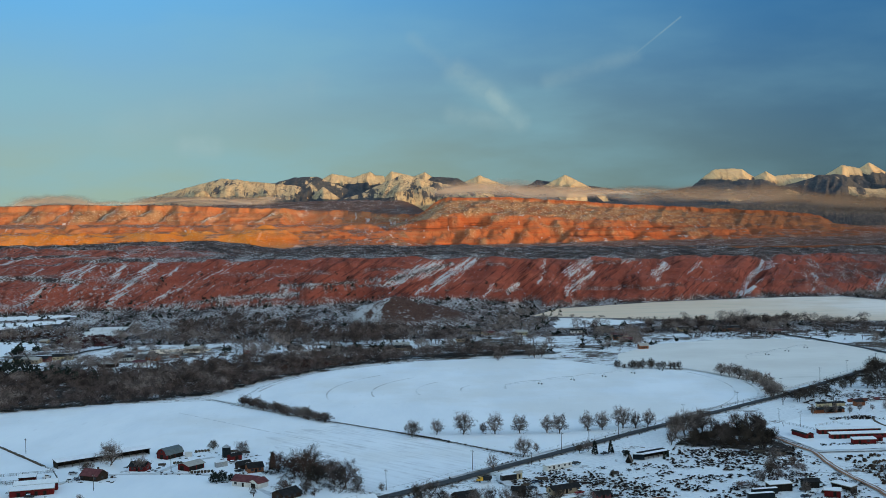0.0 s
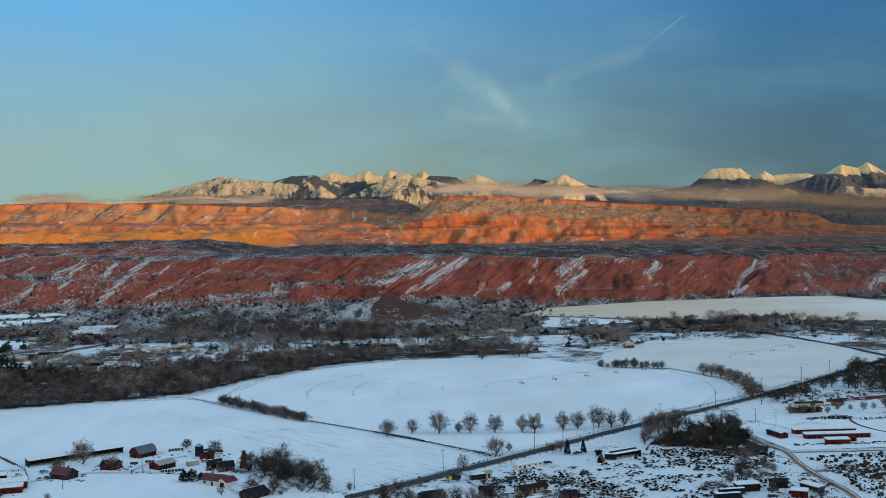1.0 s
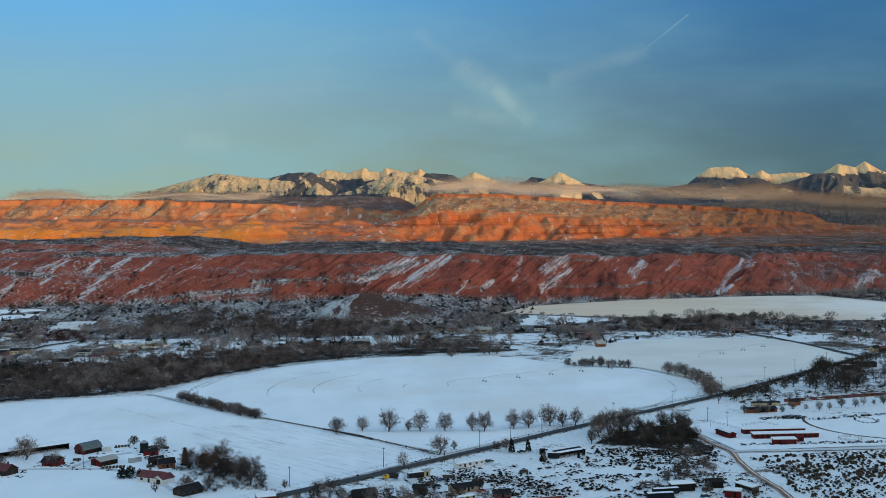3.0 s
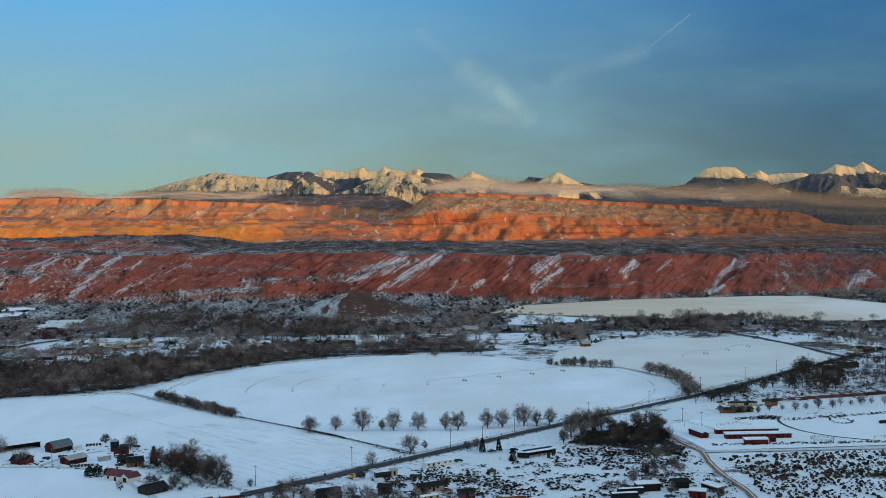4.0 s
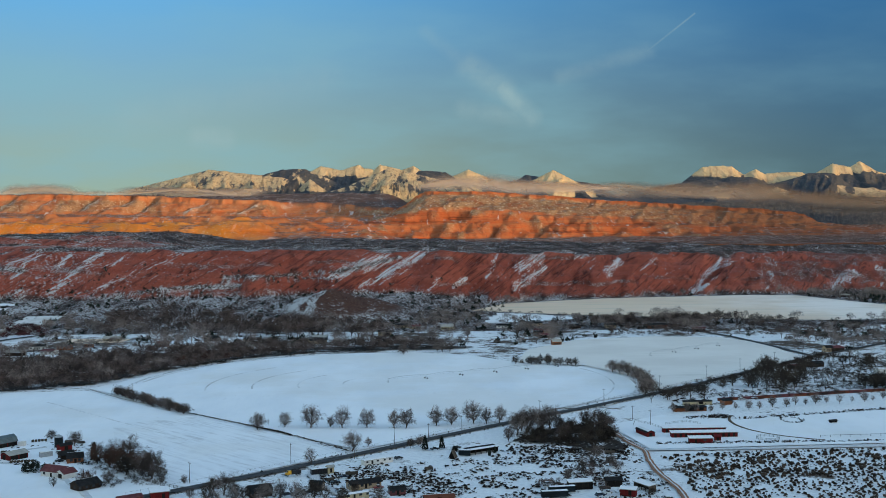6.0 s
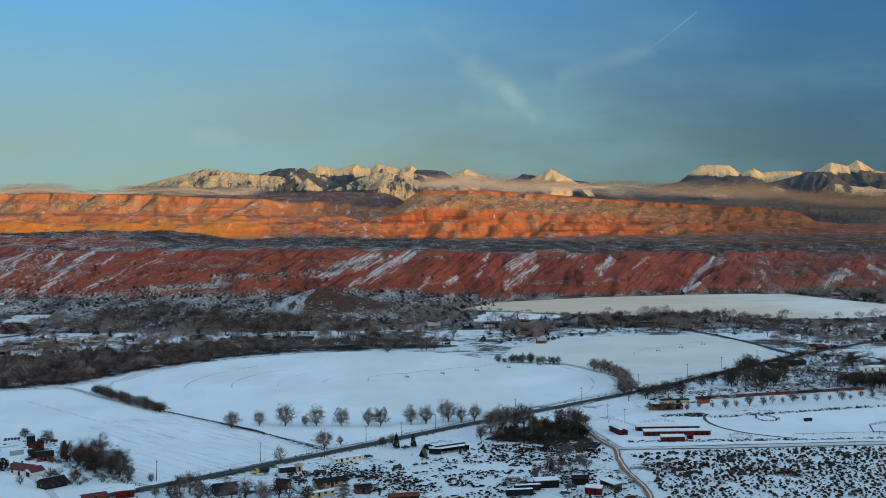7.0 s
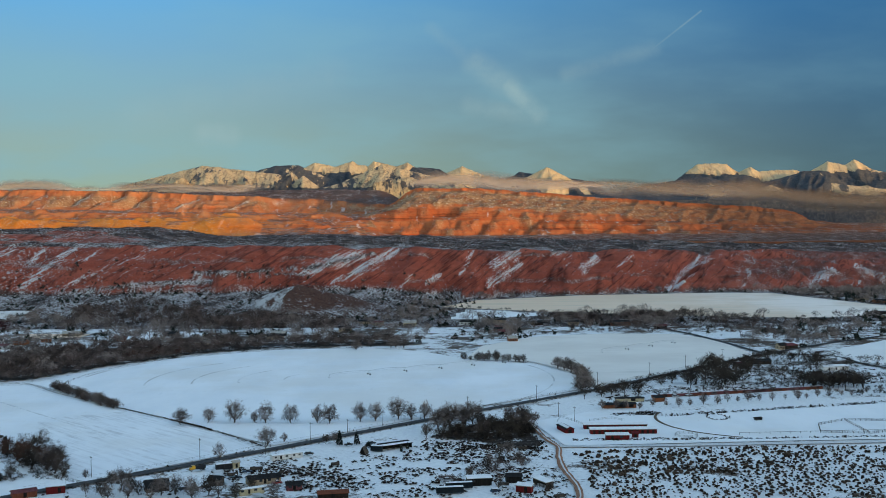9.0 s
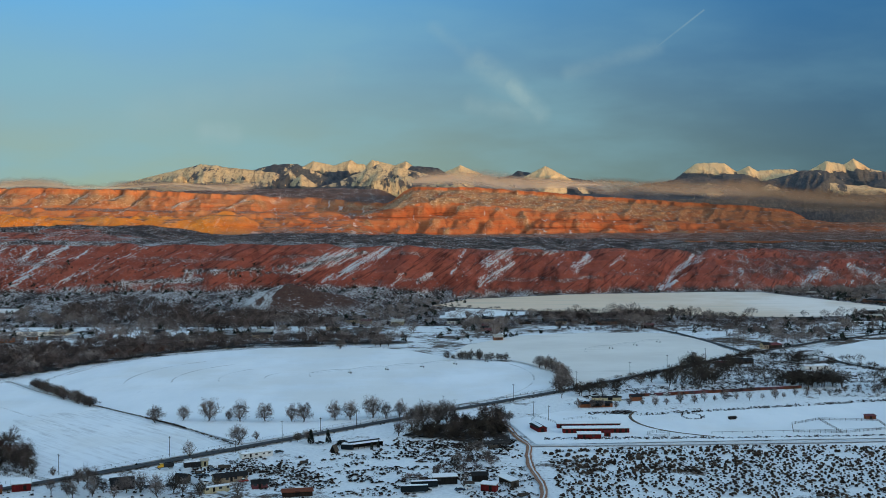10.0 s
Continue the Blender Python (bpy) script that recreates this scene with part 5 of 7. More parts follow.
# woods and scrub that nobody could count
def dome_arrays(seed, lobes, ends, twigs, thick, length, low, trunk):
    """A bare crown seen from afar: several rounded lobes of fine twigs, on a forked stem where it has one."""
    rng = np.random.default_rng(seed)
    pieces = []
    for k in range(lobes):
        a = 2 * math.pi * (k + rng.uniform(-0.3, 0.3)) / lobes
        r = rng.uniform(0.24, 0.32)
        centre = np.array((math.cos(a) * 0.27, math.sin(a) * 0.27, low + rng.uniform(-0.04, 0.08))) if k else np.array((0, 0, low + 0.16))
        way = rng.normal(0, 1, (ends, 3))
        way[:, 2] = np.abs(way[:, 2] + 0.15) - 0.2
        way /= np.linalg.norm(way, axis=1)[:, None]
        pieces.append(twig_fan(rng, centre + way * r * rng.uniform(0.55, 1.0, (ends, 1)), way, twigs, length, thick))
        if trunk:
            pieces.append(tube((0, 0, 0.16), centre, 0.016, 0.008, 3))
    if trunk:
        pieces.append(tube((0, 0, -0.03), (0, 0, 0.2), 0.024, 0.018, 4))
    return gather(pieces)


BUSH = [dome_arrays(s, 4, 16, 3, 0.034, 0.17, 0.30, False) for s in range(31, 36)]
CROWN_BUSH = [dome_arrays(s, 5, 16, 4, 0.030, 0.12, 0.36, False) for s in range(36, 41)]
FAR_TREE = [dome_arrays(s, 5, 15, 4, 0.026, 0.13, 0.52, True) for s in range(41, 46)]
DISTANT_JUNIPER = [shrub_arrays(s, 1.0, 0.5, 6, 2, 0.5, 0.35) for s in range(55, 58)]
JUNIPER = [shrub_arrays(s, 1.0, 0.5, 14, 3, 0.35, 0.35) for s in range(51, 55)]
def mound_arrays(seed, high, sides=9, twigs=12, thick=0.10):
    """A low rounded bush or clump: an uneven dome with a fringe of twigs."""
    rng = np.random.default_rng(seed)
    stretch = rng.uniform(0.7, 1.3)
    verts, tris = [], []
    for k, (z, r) in enumerate(((-0.05, 1.0), (0.40, 0.94), (0.80, 0.60))):
        for i in range(sides):
            a = 2 * math.pi * (i + 0.5 * (k % 2)) / sides
            rr = 0.5 * r * rng.uniform(0.70, 1.20)
            verts.append((math.cos(a) * rr * stretch, math.sin(a) * rr / stretch, high * z * rng.uniform(0.75, 1.2)))
    verts.append((0.05, 0.03, high * 0.95))
    for k in range(2):
        for i in range(sides):
            a, b, c, d = k * sides + i, k * sides + (i + 1) % sides, (k + 1) * sides + i, (k + 1) * sides + (i + 1) % sides
            tris += [(a, b, d), (a, d, c)]
    tris += [(2 * sides + i, 2 * sides + (i + 1) % sides, 3 * sides) for i in range(sides)]
    way = rng.normal(0, 1, (twigs, 3))
    way[:, 2] = np.abs(way[:, 2])
    way /= np.linalg.norm(way, axis=1)[:, None]
    return gather([(np.array(verts), np.array(tris)), twig_fan(rng, way * (0.42, 0.42, high * 0.8), way, 2, 0.22, thick)])


TUFT = [mound_arrays(s, 0.26, 7, 16, 0.13) for s in range(66, 72)]
SAGE_MOUND = [mound_arrays(s, 0.50, 7, 8, 0.10) for s in range(72, 78)]
SAGEBRUSH = [shrub_arrays(s, 1.0, 0.80, 20, 3, 0.22, 0.32) for s in range(61, 66)]

FIELDS = [[(-520, 700), (-313, 752), (-215, 786), (-174, 790), (-77, 697), (-29, 653), (38, 566), (-40, 486), (-130, 392), (-520, 392)],
          [(-176, 800), (-77, 690), (46, 570), (139, 672), (240, 766), (232, 850), (205, 900), (158, 920), (110, 987), (46, 1014), (-30, 1002), (-100, 952), (-150, 872)],
          [(150, 930), (205, 905), (240, 770), (330, 862), (408, 950), (402, 1060), (372, 1120), (300, 1130), (220, 1102), (165, 1022)],
          [(120, 1480), (170, 1600), (330, 1690), (560, 1735), (640, 1722), (690, 1560), (738, 1410), (690, 1330), (560, 1290), (420, 1330), (250, 1400)]]
OPEN = PATCHES[:4] + PATCHES[5:]
rng = np.random.default_rng(77)
wood = [(-600, 700), (-520, 728), (-313, 752), (-215, 790), (-176, 812), (-146, 884), (-98, 962), (-32, 1012), (46, 1022), (90, 1026), (120, 1050), (60, 1075), (-60, 1062), (-150, 1040), (-220, 1010), (-290, 950), (-380, 930), (-600, 900)]
p = spread(wood, 1600, 3)
scatter("riverside_wood", CROWN_BUSH, p, rng.uniform(8, 13, len(p)), TWIGS_BROWN, "dense bare riverside thicket of willow and tamarisk", 3, "wood")
p = spread(wood, 130, 4, 0.5, 60)
scatter("riverside_wood", CROWN_BUSH, p, rng.uniform(12, 16, len(p)), TWIGS, "taller bare trees standing above the thicket", 4, "wood")
p = spread([(-150, 900), (-90, 965), (-120, 985), (-165, 930)], 26, 5)
scatter("rusty_thicket", CROWN_BUSH, p, rng.uniform(7, 10, len(p)), TWIGS_RUST, "rust-brown thicket at the field edge", 5, "wood")
p = spread([(165, 1262), (300, 1275), (430, 1300), (470, 1262), (330, 1235), (175, 1222)], 130, 25, 0.42, 40)
scatter("valley_woods", FAR_TREE, p, rng.uniform(9, 15, len(p)), TWIGS_BROWN, "row of large brown trees before the stubble field", 25, "wood")
valley_floor = [(-800, 960), (-380, 940), (-220, 1020), (120, 1060), (160, 1010), (230, 1120), (380, 1130), (430, 970), (620, 1130), (1000, 1300), (1000, 1800), (500, 1740), (160, 1620), (100, 1500), (-80, 1360), (-800, 1420)]
p = clear_of(spread(valley_floor, 1300, 6, 0.55, 45), FIELDS[3:] + OPEN)
scatter("valley_woods", FAR_TREE, p, rng.uniform(8, 15, len(p)), TWIGS, "grey-brown bare trees across the valley", 6, "wood")
p = clear_of(spread(valley_floor, 2800, 7, 0.52, 32), FIELDS[3:] + OPEN)
scatter("valley_thicket", BUSH, p, rng.uniform(3, 7, len(p)), TWIGS_BROWN, "dark bare brush across the valley", 7, "brush")
p = clear_of(spread(valley_floor, 700, 8, 0.48, 60), FIELDS[3:] + OPEN)
q = spread([(560, 1080), (640, 1340), (760, 1400), (690, 1560), (650, 1720), (900, 1780), (1000, 1500), (900, 1250), (700, 1160)], 520, 92, 0.44, 40)
scatter("valley_junipers", JUNIPER, q, rng.uniform(2.5, 6.5, len(q)), NEEDLES, "dark junipers and brush among the far homes", 92, "junipers")
scatter("valley_junipers", JUNIPER, p, rng.uniform(3, 7, len(p)), NEEDLES, "dark junipers dotted across the valley", 8, "junipers")
p = clear_of(spread([(222, 700), (240, 742), (300, 808), (340, 856), (420, 940), (470, 960), (540, 980), (560, 760), (440, 716), (360, 735), (270, 706)], 420, 9, 0.42, 30), OPEN)
scatter("roadside_brush", BUSH, p, rng.uniform(2, 5.5, len(p)), TWIGS_DARK, "dark tangled brush beyond the paddock", 9, "brush")
p = np.concatenate([spread([(300, 768), (318, 800), (352, 812), (356, 780), (330, 764)], 26, 141), spread([(388, 756), (386, 782), (430, 786), (432, 758)], 30, 142), spread([(452, 740), (450, 772), (500, 776), (500, 742)], 26, 143)])
scatter("dark_grove", FAR_TREE, p, rng.uniform(8, 14, len(p)), TWIGS_DARK, "dark grove of bare trees beyond the paddock", 141, "wood")
p = clear_of(spread([(222, 715), (420, 935), (540, 960), (540, 800), (420, 765), (360, 765), (270, 726)], 160, 10, 0.4, 40), OPEN)
scatter("roadside_brush", FAR_TREE, p, rng.uniform(5, 10, len(p)), TWIGS_DARK, "bare trees among brush beyond the paddock", 10, "brush")
# the quarter across the river: maroon brush, brown hedges, junipers, a rubble lot
p = spread([(-444, 1220), (-451, 1297), (-423, 1304), (-388, 1270), (-350, 1170), (-372, 1150), (-411, 1160)], 95, 101)
scatter("maroon_thicket", CROWN_BUSH, p, rng.uniform(6, 10, len(p)), TWIGS_MAROON, "dense dark maroon thicket across the river", 101, "wood")
p = np.concatenate([spread([(-548, 1330), (-480, 1352), (-466, 1300), (-500, 1272), (-552, 1290)], 80, 102), spread([(-650, 1330), (-562, 1330), (-556, 1282), (-650, 1272)], 60, 103)])
p[:, 2] = np.maximum(land(p[:, 0], p[:, 1]), 0)
scatter("brown_hedges", CROWN_BUSH, p, rng.uniform(4, 7, len(p)), TWIGS_RUST, "brown bare brush between two snowy strips", 102, "brush")
p = np.concatenate([spread([(-438, 1051), (-431, 1095), (-377, 998), (-353, 925), (-390, 905), (-450, 960)], 46, 104), spread([(-374, 965), (-292, 928), (-282, 900), (-342, 900)], 34, 105), spread([(-470, 1180), (-440, 1190), (-430, 1140), (-465, 1130)], 14, 106)])
scatter("valley_junipers", JUNIPER, p, rng.uniform(5, 10, len(p)), NEEDLES, "tall dark junipers round the homes across the river", 104, "junipers")
p = spread([(-370, 1075), (-346, 1108), (-303, 1040), (-295, 985), (-336, 1004)], 420, 107, 0.40, 9)
scatter("rubble_weeds", TUFT, p, rng.uniform(0.5, 1.6, len(p)), WEEDS, "dark weeds and rubble over a snowy building lot", 107, "weeds")
p = clear_of(spread([(-346, 1343), (-265, 1390), (-132, 1330), (8, 1261), (30, 1160), (-60, 1130), (-152, 1160), (-236, 1230), (-308, 1180)], 230, 108, 0.36, 40), OPEN)
p[:, 2] = np.maximum(land(p[:, 0], p[:, 1]), 0)
scatter("valley_woods", FAR_TREE, p, rng.uniform(11, 17, len(p)), TWIGS_BROWN, "large rounded bare trees before the apron", 108, "wood")
p = spread([(-215, 1095), (-229, 1195), (-163, 1190), (-150, 1075)], 16, 109)
scatter("valley_woods", FAR_TREE, p, rng.uniform(12, 16, len(p)), TWIGS, "pale bare trees with open trunks on snow", 109, "wood")
far_lots = [(300, 1215), (420, 1275), (560, 1275), (700, 1315), (660, 1180), (560, 1090), (470, 1030), (430, 1060), (420, 1140), (370, 1150), (250, 1140), (230, 1180)]
p = spread(far_lots, 560, 110, 0.47, 24)
scatter("far_lot_brush", BUSH, p, rng.uniform(2, 5.5, len(p)), TWIGS_DARK, "dark brush among the far homes and sheds", 110, "brush")
p = spread(far_lots, 70, 111, 0.45, 40)
scatter("far_lot_trees", FAR_TREE, p, rng.uniform(8, 13, len(p)), TWIGS_BROWN, "bare trees among the far homes", 111, "wood")
# dark brush packed along the road beyond the round field
p = np.array([(x + rng.normal(0, 3.0), np.interp(x, [q[0] for q in ROAD], [q[1] for q in ROAD]) - 8 - abs(rng.normal(0, 9)), 0.2) for x in rng.uniform(236, 420, 135)])
scatter("roadside_brush", BUSH, p, rng.uniform(2.0, 7.5, len(p)), TWIGS_DARK, "dark bare brush packed along the road", 112, "brush")
p = spread([(226, 690), (240, 728), (300, 790), (372, 862), (430, 905), (500, 880), (480, 800), (400, 770), (330, 752), (262, 716)], 260, 113, 0.46, 14)
scatter("lot_weeds", TUFT, p, rng.uniform(0.7, 2.6, len(p)), WEEDS, "black weeds and litter on the lots beyond the paddock", 113, "weeds")
# dots of juniper on the apron, the cliff ledges and the tableland
def on_land(outline, count, seed, low, high, clump=0.0):
    p = spread(outline, count, seed, clump, 80)
    p[:, 2] = land(p[:, 0], p[:, 1]) - 0.15
    return p, rng.uniform(low, high, len(p))


p, s = on_land([(-1050, 1230), (60, 1230), (160, 1480), (180, 1650), (-60, 1560), (-1050, 1510)], 1000, 12, 2.2, 5.2)
keep = np.hypot(p[:, 0] + 40, p[:, 1] - 1400) > 90
p, s = p[keep], s[keep]
scatter("apron_junipers", JUNIPER, p, s, NEEDLES, "junipers dotted over the apron below the cliffs", 12, "junipers")
p, s = on_land([(-1050, 1230), (60, 1230), (160, 1480), (-60, 1540), (-1050, 1490)], 900, 13, 0.8, 2.0)
scatter("apron_sagebrush", SAGEBRUSH, p, s, WEEDS, "dark sagebrush on the snowy apron", 13, "brush")
p, s = on_land([(-1050, 1640), (200, 1720), (600, 1960), (1400, 2100), (1400, 2680), (-1050, 2680)], 6500, 14, 1.4, 3.4)
scatter("tableland_junipers", DISTANT_JUNIPER, p, s, NEEDLES, "junipers and scrub on the tableland behind the cliffs", 14, "junipers")
p, s = on_land([(-1000, 1500), (200, 1660), (600, 1790), (1000, 1900), (1000, 2060), (560, 1950), (-1000, 1640)], 420, 15, 0.8, 2.2, 0.5)
scatter("ledge_junipers", DISTANT_JUNIPER, p, s, NEEDLES, "small junipers on the cliff ledges", 15, "junipers")
p = spread([(-380, 2640), (1700, 2640), (1700, 3180), (-140, 3120), (-380, 3000)], 3200, 16)
p[:, 2] = mesa_all(p[:, 0], p[:, 1]) - 0.2
scatter("mesa_foot_junipers", DISTANT_JUNIPER, p, rng.uniform(1.2, 2.6, len(p)), NEEDLES, "scrub on the flats below the mesas", 16, "junipers")
# sagebrush flat by the dirt drive
flat = [(202, 556), (206, 520), (204, 486), (203, 462), (200, 430), (420, 430), (420, 566), (330, 572), (250, 566)]
gx, gy = np.meshgrid(np.arange(200, 420, 2.5), np.arange(430, 575, 2.5))
p = np.stack([gx.ravel() + rng.normal(0, 0.8, gx.size), gy.ravel() + rng.normal(0, 0.8, gx.size), np.full(gx.size, 0.1)], 1)
p = p[inside(p[:, 0], p[:, 1], flat) & (fbm(p[:, 0] / 14, p[:, 1] / 14, 3, 17) > 0.31) & (rng.random(len(p)) < 0.92)]
scatter("sagebrush", SAGE_MOUND, p, 0.7 + 1.3 * rng.random(len(p)) ** 1.6, SAGE, "dry brown sagebrush thick on the snowy flat", 17, "brush")
p = spread([(202, 556), (206, 520), (215, 500), (300, 520), (330, 566), (250, 566)], 150, 18, 0.42, 10)
scatter("sagebrush", SAGE_MOUND, p, rng.uniform(1.5, 2.6, len(p)), SAGE, "taller brown sagebrush along the track", 18, "brush")
# dark weeds poking through the snow of the rough lot
p = spread([(56, 520), (80, 548), (110, 556), (140, 576), (188, 582), (190, 540), (186, 500), (165, 490), (140, 470), (90, 465), (60, 490)], 2300, 19, 0.53, 8)
p = np.concatenate([p, p[:500] + rng.normal(0, 0.5, (500, 3)) * (1, 1, 0)])
scatter("black_weeds", TUFT, p, 0.3 + 1.5 * rng.random(len(p)) ** 2.4, WEEDS, "clumps of dark weeds poking through the snow", 19, "weeds")
p = spread([(122, 574), (128, 600), (150, 628), (176, 648), (190, 620), (193, 545), (172, 538), (150, 560)], 520, 29, 0.46, 9)
scatter("thicket_floor", TUFT, p, 0.4 + 1.3 * rng.random(len(p)) ** 1.8, WEEDS, "dark litter and undergrowth beneath the thicket", 29, "brush")
p = spread([(225, 688), (262, 738), (330, 780), (430, 812), (470, 790), (420, 768), (340, 738), (262, 702)], 330, 30, 0.40, 14)
scatter("trailer_brush", BUSH, p, rng.uniform(1.0, 3.2, len(p)), TWIGS_DARK, "dark brush and clutter round the parked trailers", 30, "brush")
p = np.concatenate([spread([(120, 572), (140, 588), (190, 588), (190, 560), (150, 562)], 500, 20, 0.4, 10), spread([(24, 520), (60, 548), (66, 538), (62, 500), (36, 500)], 300, 22, 0.45, 8)])
scatter("black_weeds", TUFT, p, rng.uniform(0.4, 1.4, len(p)), WEEDS, "dark brush and litter under the thicket", 20, "weeds")
p = spread([(206, 584), (206, 589), (300, 592), (300, 587)], 220, 21)
p = np.concatenate([p, spread([(300, 587), (300, 590), (520, 606), (520, 603)], 300, 23), spread([(270, 655), (268, 660), (440, 712), (520, 740), (520, 735), (440, 706)], 620, 24)])
scatter("weed_line", SAGEBRUSH, p, rng.uniform(0.6, 1.2, len(p)), WEEDS, "line of dark weeds along a fence", 21, "weeds")

p = spread([(126, 586), (134, 606), (156, 630), (176, 645), (188, 622), (188, 588), (160, 580)], 230, 90, 0.36, 14)
scatter("thicket_brush", BUSH, p, 1.2 + 4.2 * rng.random(len(p)) ** 1.5, TWIGS_DARK, "dark bare brush filling the thicket by the road", 90, "brush")
p = np.concatenate([spread([(-96, 545), (-84, 558), (-62, 552), (-44, 518), (-38, 503), (-52, 500), (-66, 522)], 150, 121), spread([(-80, 498), (-70, 512), (-58, 508), (-62, 494)], 26, 122)])
scatter("farm_undergrowth", BUSH, p, rng.uniform(1.2, 3.6, len(p)), TWIGS_DARK, "dark undergrowth beneath the farm trees", 121, "brush")
p = np.concatenate([spread(o, k, s) for o, k, s in (([(-166, 588), (-140, 606), (-126, 602), (-142, 584)], 34, 123), ([(-128, 600), (-100, 594), (-106, 576), (-124, 582)], 40, 124), ([(-150, 560), (-126, 552), (-122, 546), (-148, 550)], 30, 125),
                                                     ([(-112, 566), (-92, 560), (-90, 544), (-108, 548)], 34, 126), ([(-190, 552), (-168, 552), (-166, 534), (-188, 534)], 44, 127), ([(-172, 572), (-150, 570), (-152, 556), (-170, 556)], 40, 128), ([(-214, 530), (-192, 530), (-190, 504), (-212, 500)], 40, 129), ([(-116, 534), (-102, 538), (-100, 528), (-114, 526)], 24, 130))])
scatter("farm_clutter", TUFT, p, rng.uniform(0.6, 2.2, len(p)), WEEDS, "dark heaps, weeds and clutter about the farm yards", 123, "heaps")
p = np.concatenate([spread([(-60, 462), (-50, 492), (-20, 500), (10, 500), (62, 516), (60, 462)], 190, 131, 0.45, 8), spread([(62, 520), (72, 530), (100, 492), (92, 484)], 120, 132)])
scatter("roadside_clutter", TUFT, p, 0.3 + 1.4 * rng.random(len(p)) ** 2.0, WEEDS, "dark weeds and scrap round the roadside homes", 131, "heaps")
p = spread([(172, 462), (180, 498), (190, 522), (195, 500), (191, 462), (184, 440), (170, 440)], 70, 133)
scatter("drive_brush", BUSH, p, rng.uniform(0.9, 2.6, len(p)), TWIGS_DARK, "dark brush and scrap beside the dirt drive", 133, "brush")
p = spread([(172, 462), (180, 498), (190, 522), (195, 500), (191, 462), (184, 440), (170, 440)], 110, 134)
scatter("drive_litter", TUFT, p, rng.uniform(0.5, 1.6, len(p)), WEEDS, "black weeds and scrap beside the dirt drive", 134, "weeds")
# black litter in the lots, brush by the workshop, weeds under the row of trees, stubble by the farm
p = np.concatenate([spread(o, k, s, c, 7) for o, k, s, c in (([(66, 486), (64, 512), (82, 522), (100, 505), (94, 486)], 260, 81, 0.44), ([(30, 508), (34, 524), (64, 530), (70, 512), (48, 504)], 210, 82, 0.46),
                                                             ([(132, 548), (138, 566), (188, 572), (186, 545), (160, 540)], 420, 83, 0.46), ([(168, 462), (160, 474), (188, 482), (196, 468)], 110, 84, 0.46))])
scatter("yard_litter", TUFT, p, 0.3 + 1.3 * rng.random(len(p)) ** 2.0, WEEDS, "black weeds and litter heaped in the snowy lots", 81, "weeds")
p = np.concatenate([spread([(148, 504), (150, 520), (164, 536), (180, 538), (178, 520), (162, 504)], 60, 85), spread([(134, 488), (136, 500), (146, 504), (146, 490)], 14, 86)])
scatter("brown_brush", BUSH, p, rng.uniform(2.0, 4.6, len(p)), TWIGS_BROWN, "bare brown brush beside the workshop", 85, "brush")
reeds = np.array([(np.interp(f, (0, 0.6, 1), (-72, -4, 40)) + rng.normal(0, 0.35), np.interp(f, (0, 0.6, 1), (690, 626, 574)) + rng.normal(0, 0.35), 0.3) for f in np.concatenate([rng.uniform(0, 1, 150), rng.uniform(0.38, 0.66, 170)])])
scatter("ditch_reeds", SAGEBRUSH, reeds, rng.uniform(0.35, 1.0, len(reeds)), SAGE, "dry brown reeds and weeds along the ditch", 89, "reeds")
feet = np.array([(x + rng.normal(0, 1.5), y + rng.normal(0, 1.2), 0.3) for x, y, h, k in ROW for _ in range(7)])
scatter("weed_line", TUFT, feet, rng.uniform(0.25, 0.75, len(feet)), WEEDS, "dead weeds round the feet of the row trees", 87, "weeds")
p = spread([(-190, 430), (-168, 478), (-150, 492), (-112, 490), (-88, 455), (-80, 430)], 900, 88, 0.44, 9)
scatter("stubble", SAGEBRUSH, p, rng.uniform(0.2, 0.55, len(p)), SAGE, "dry grass stubble showing through the farm snow", 88, "grass")
# weeds along the rim of the round field, piles and rings in the paddock
rim_spots = np.array([(46 + r * math.cos(a), 817 + r * math.sin(a), 0.3) for a, r in zip(rng.uniform(radians(88), radians(186), 520), rng.normal(196, 1.0, 520))])
scatter("weed_line", SAGEBRUSH, rim_spots, rng.uniform(0.25, 0.55, len(rim_spots)), WEEDS, "dead weeds along the rim of the round field", 26, "weeds")
p = np.concatenate([spread([(240, 658), (236, 664), (262, 674), (270, 668), (262, 660)], 170, 27), np.array([(300 + 6 * math.cos(a) + rng.normal(0, 0.5), 652 + 9 * math.sin(a), 0.3) for a in np.linspace(0, 6.2, 34)])])
scatter("dung_heaps", SAGEBRUSH, p, rng.uniform(0.5, 1.2, len(p)), WEEDS, "dark heaps and droppings in the horse paddock", 27, "heaps")
p = np.concatenate([np.array([(x + rng.normal(0, 1.2), np.interp(x, [q[0] for q in ROAD], [q[1] for q in ROAD]) + d + rng.normal(0, 1.0), 0.3) for x in np.linspace(-40, 240, 240) for d in ((-7.5,) if rng.random() < 0.6 else (7.5,))])])
scatter("verge_weeds", SAGEBRUSH, p, rng.uniform(0.3, 0.9, len(p)), WEEDS, "dead weeds along the road verge", 28, "weeds")


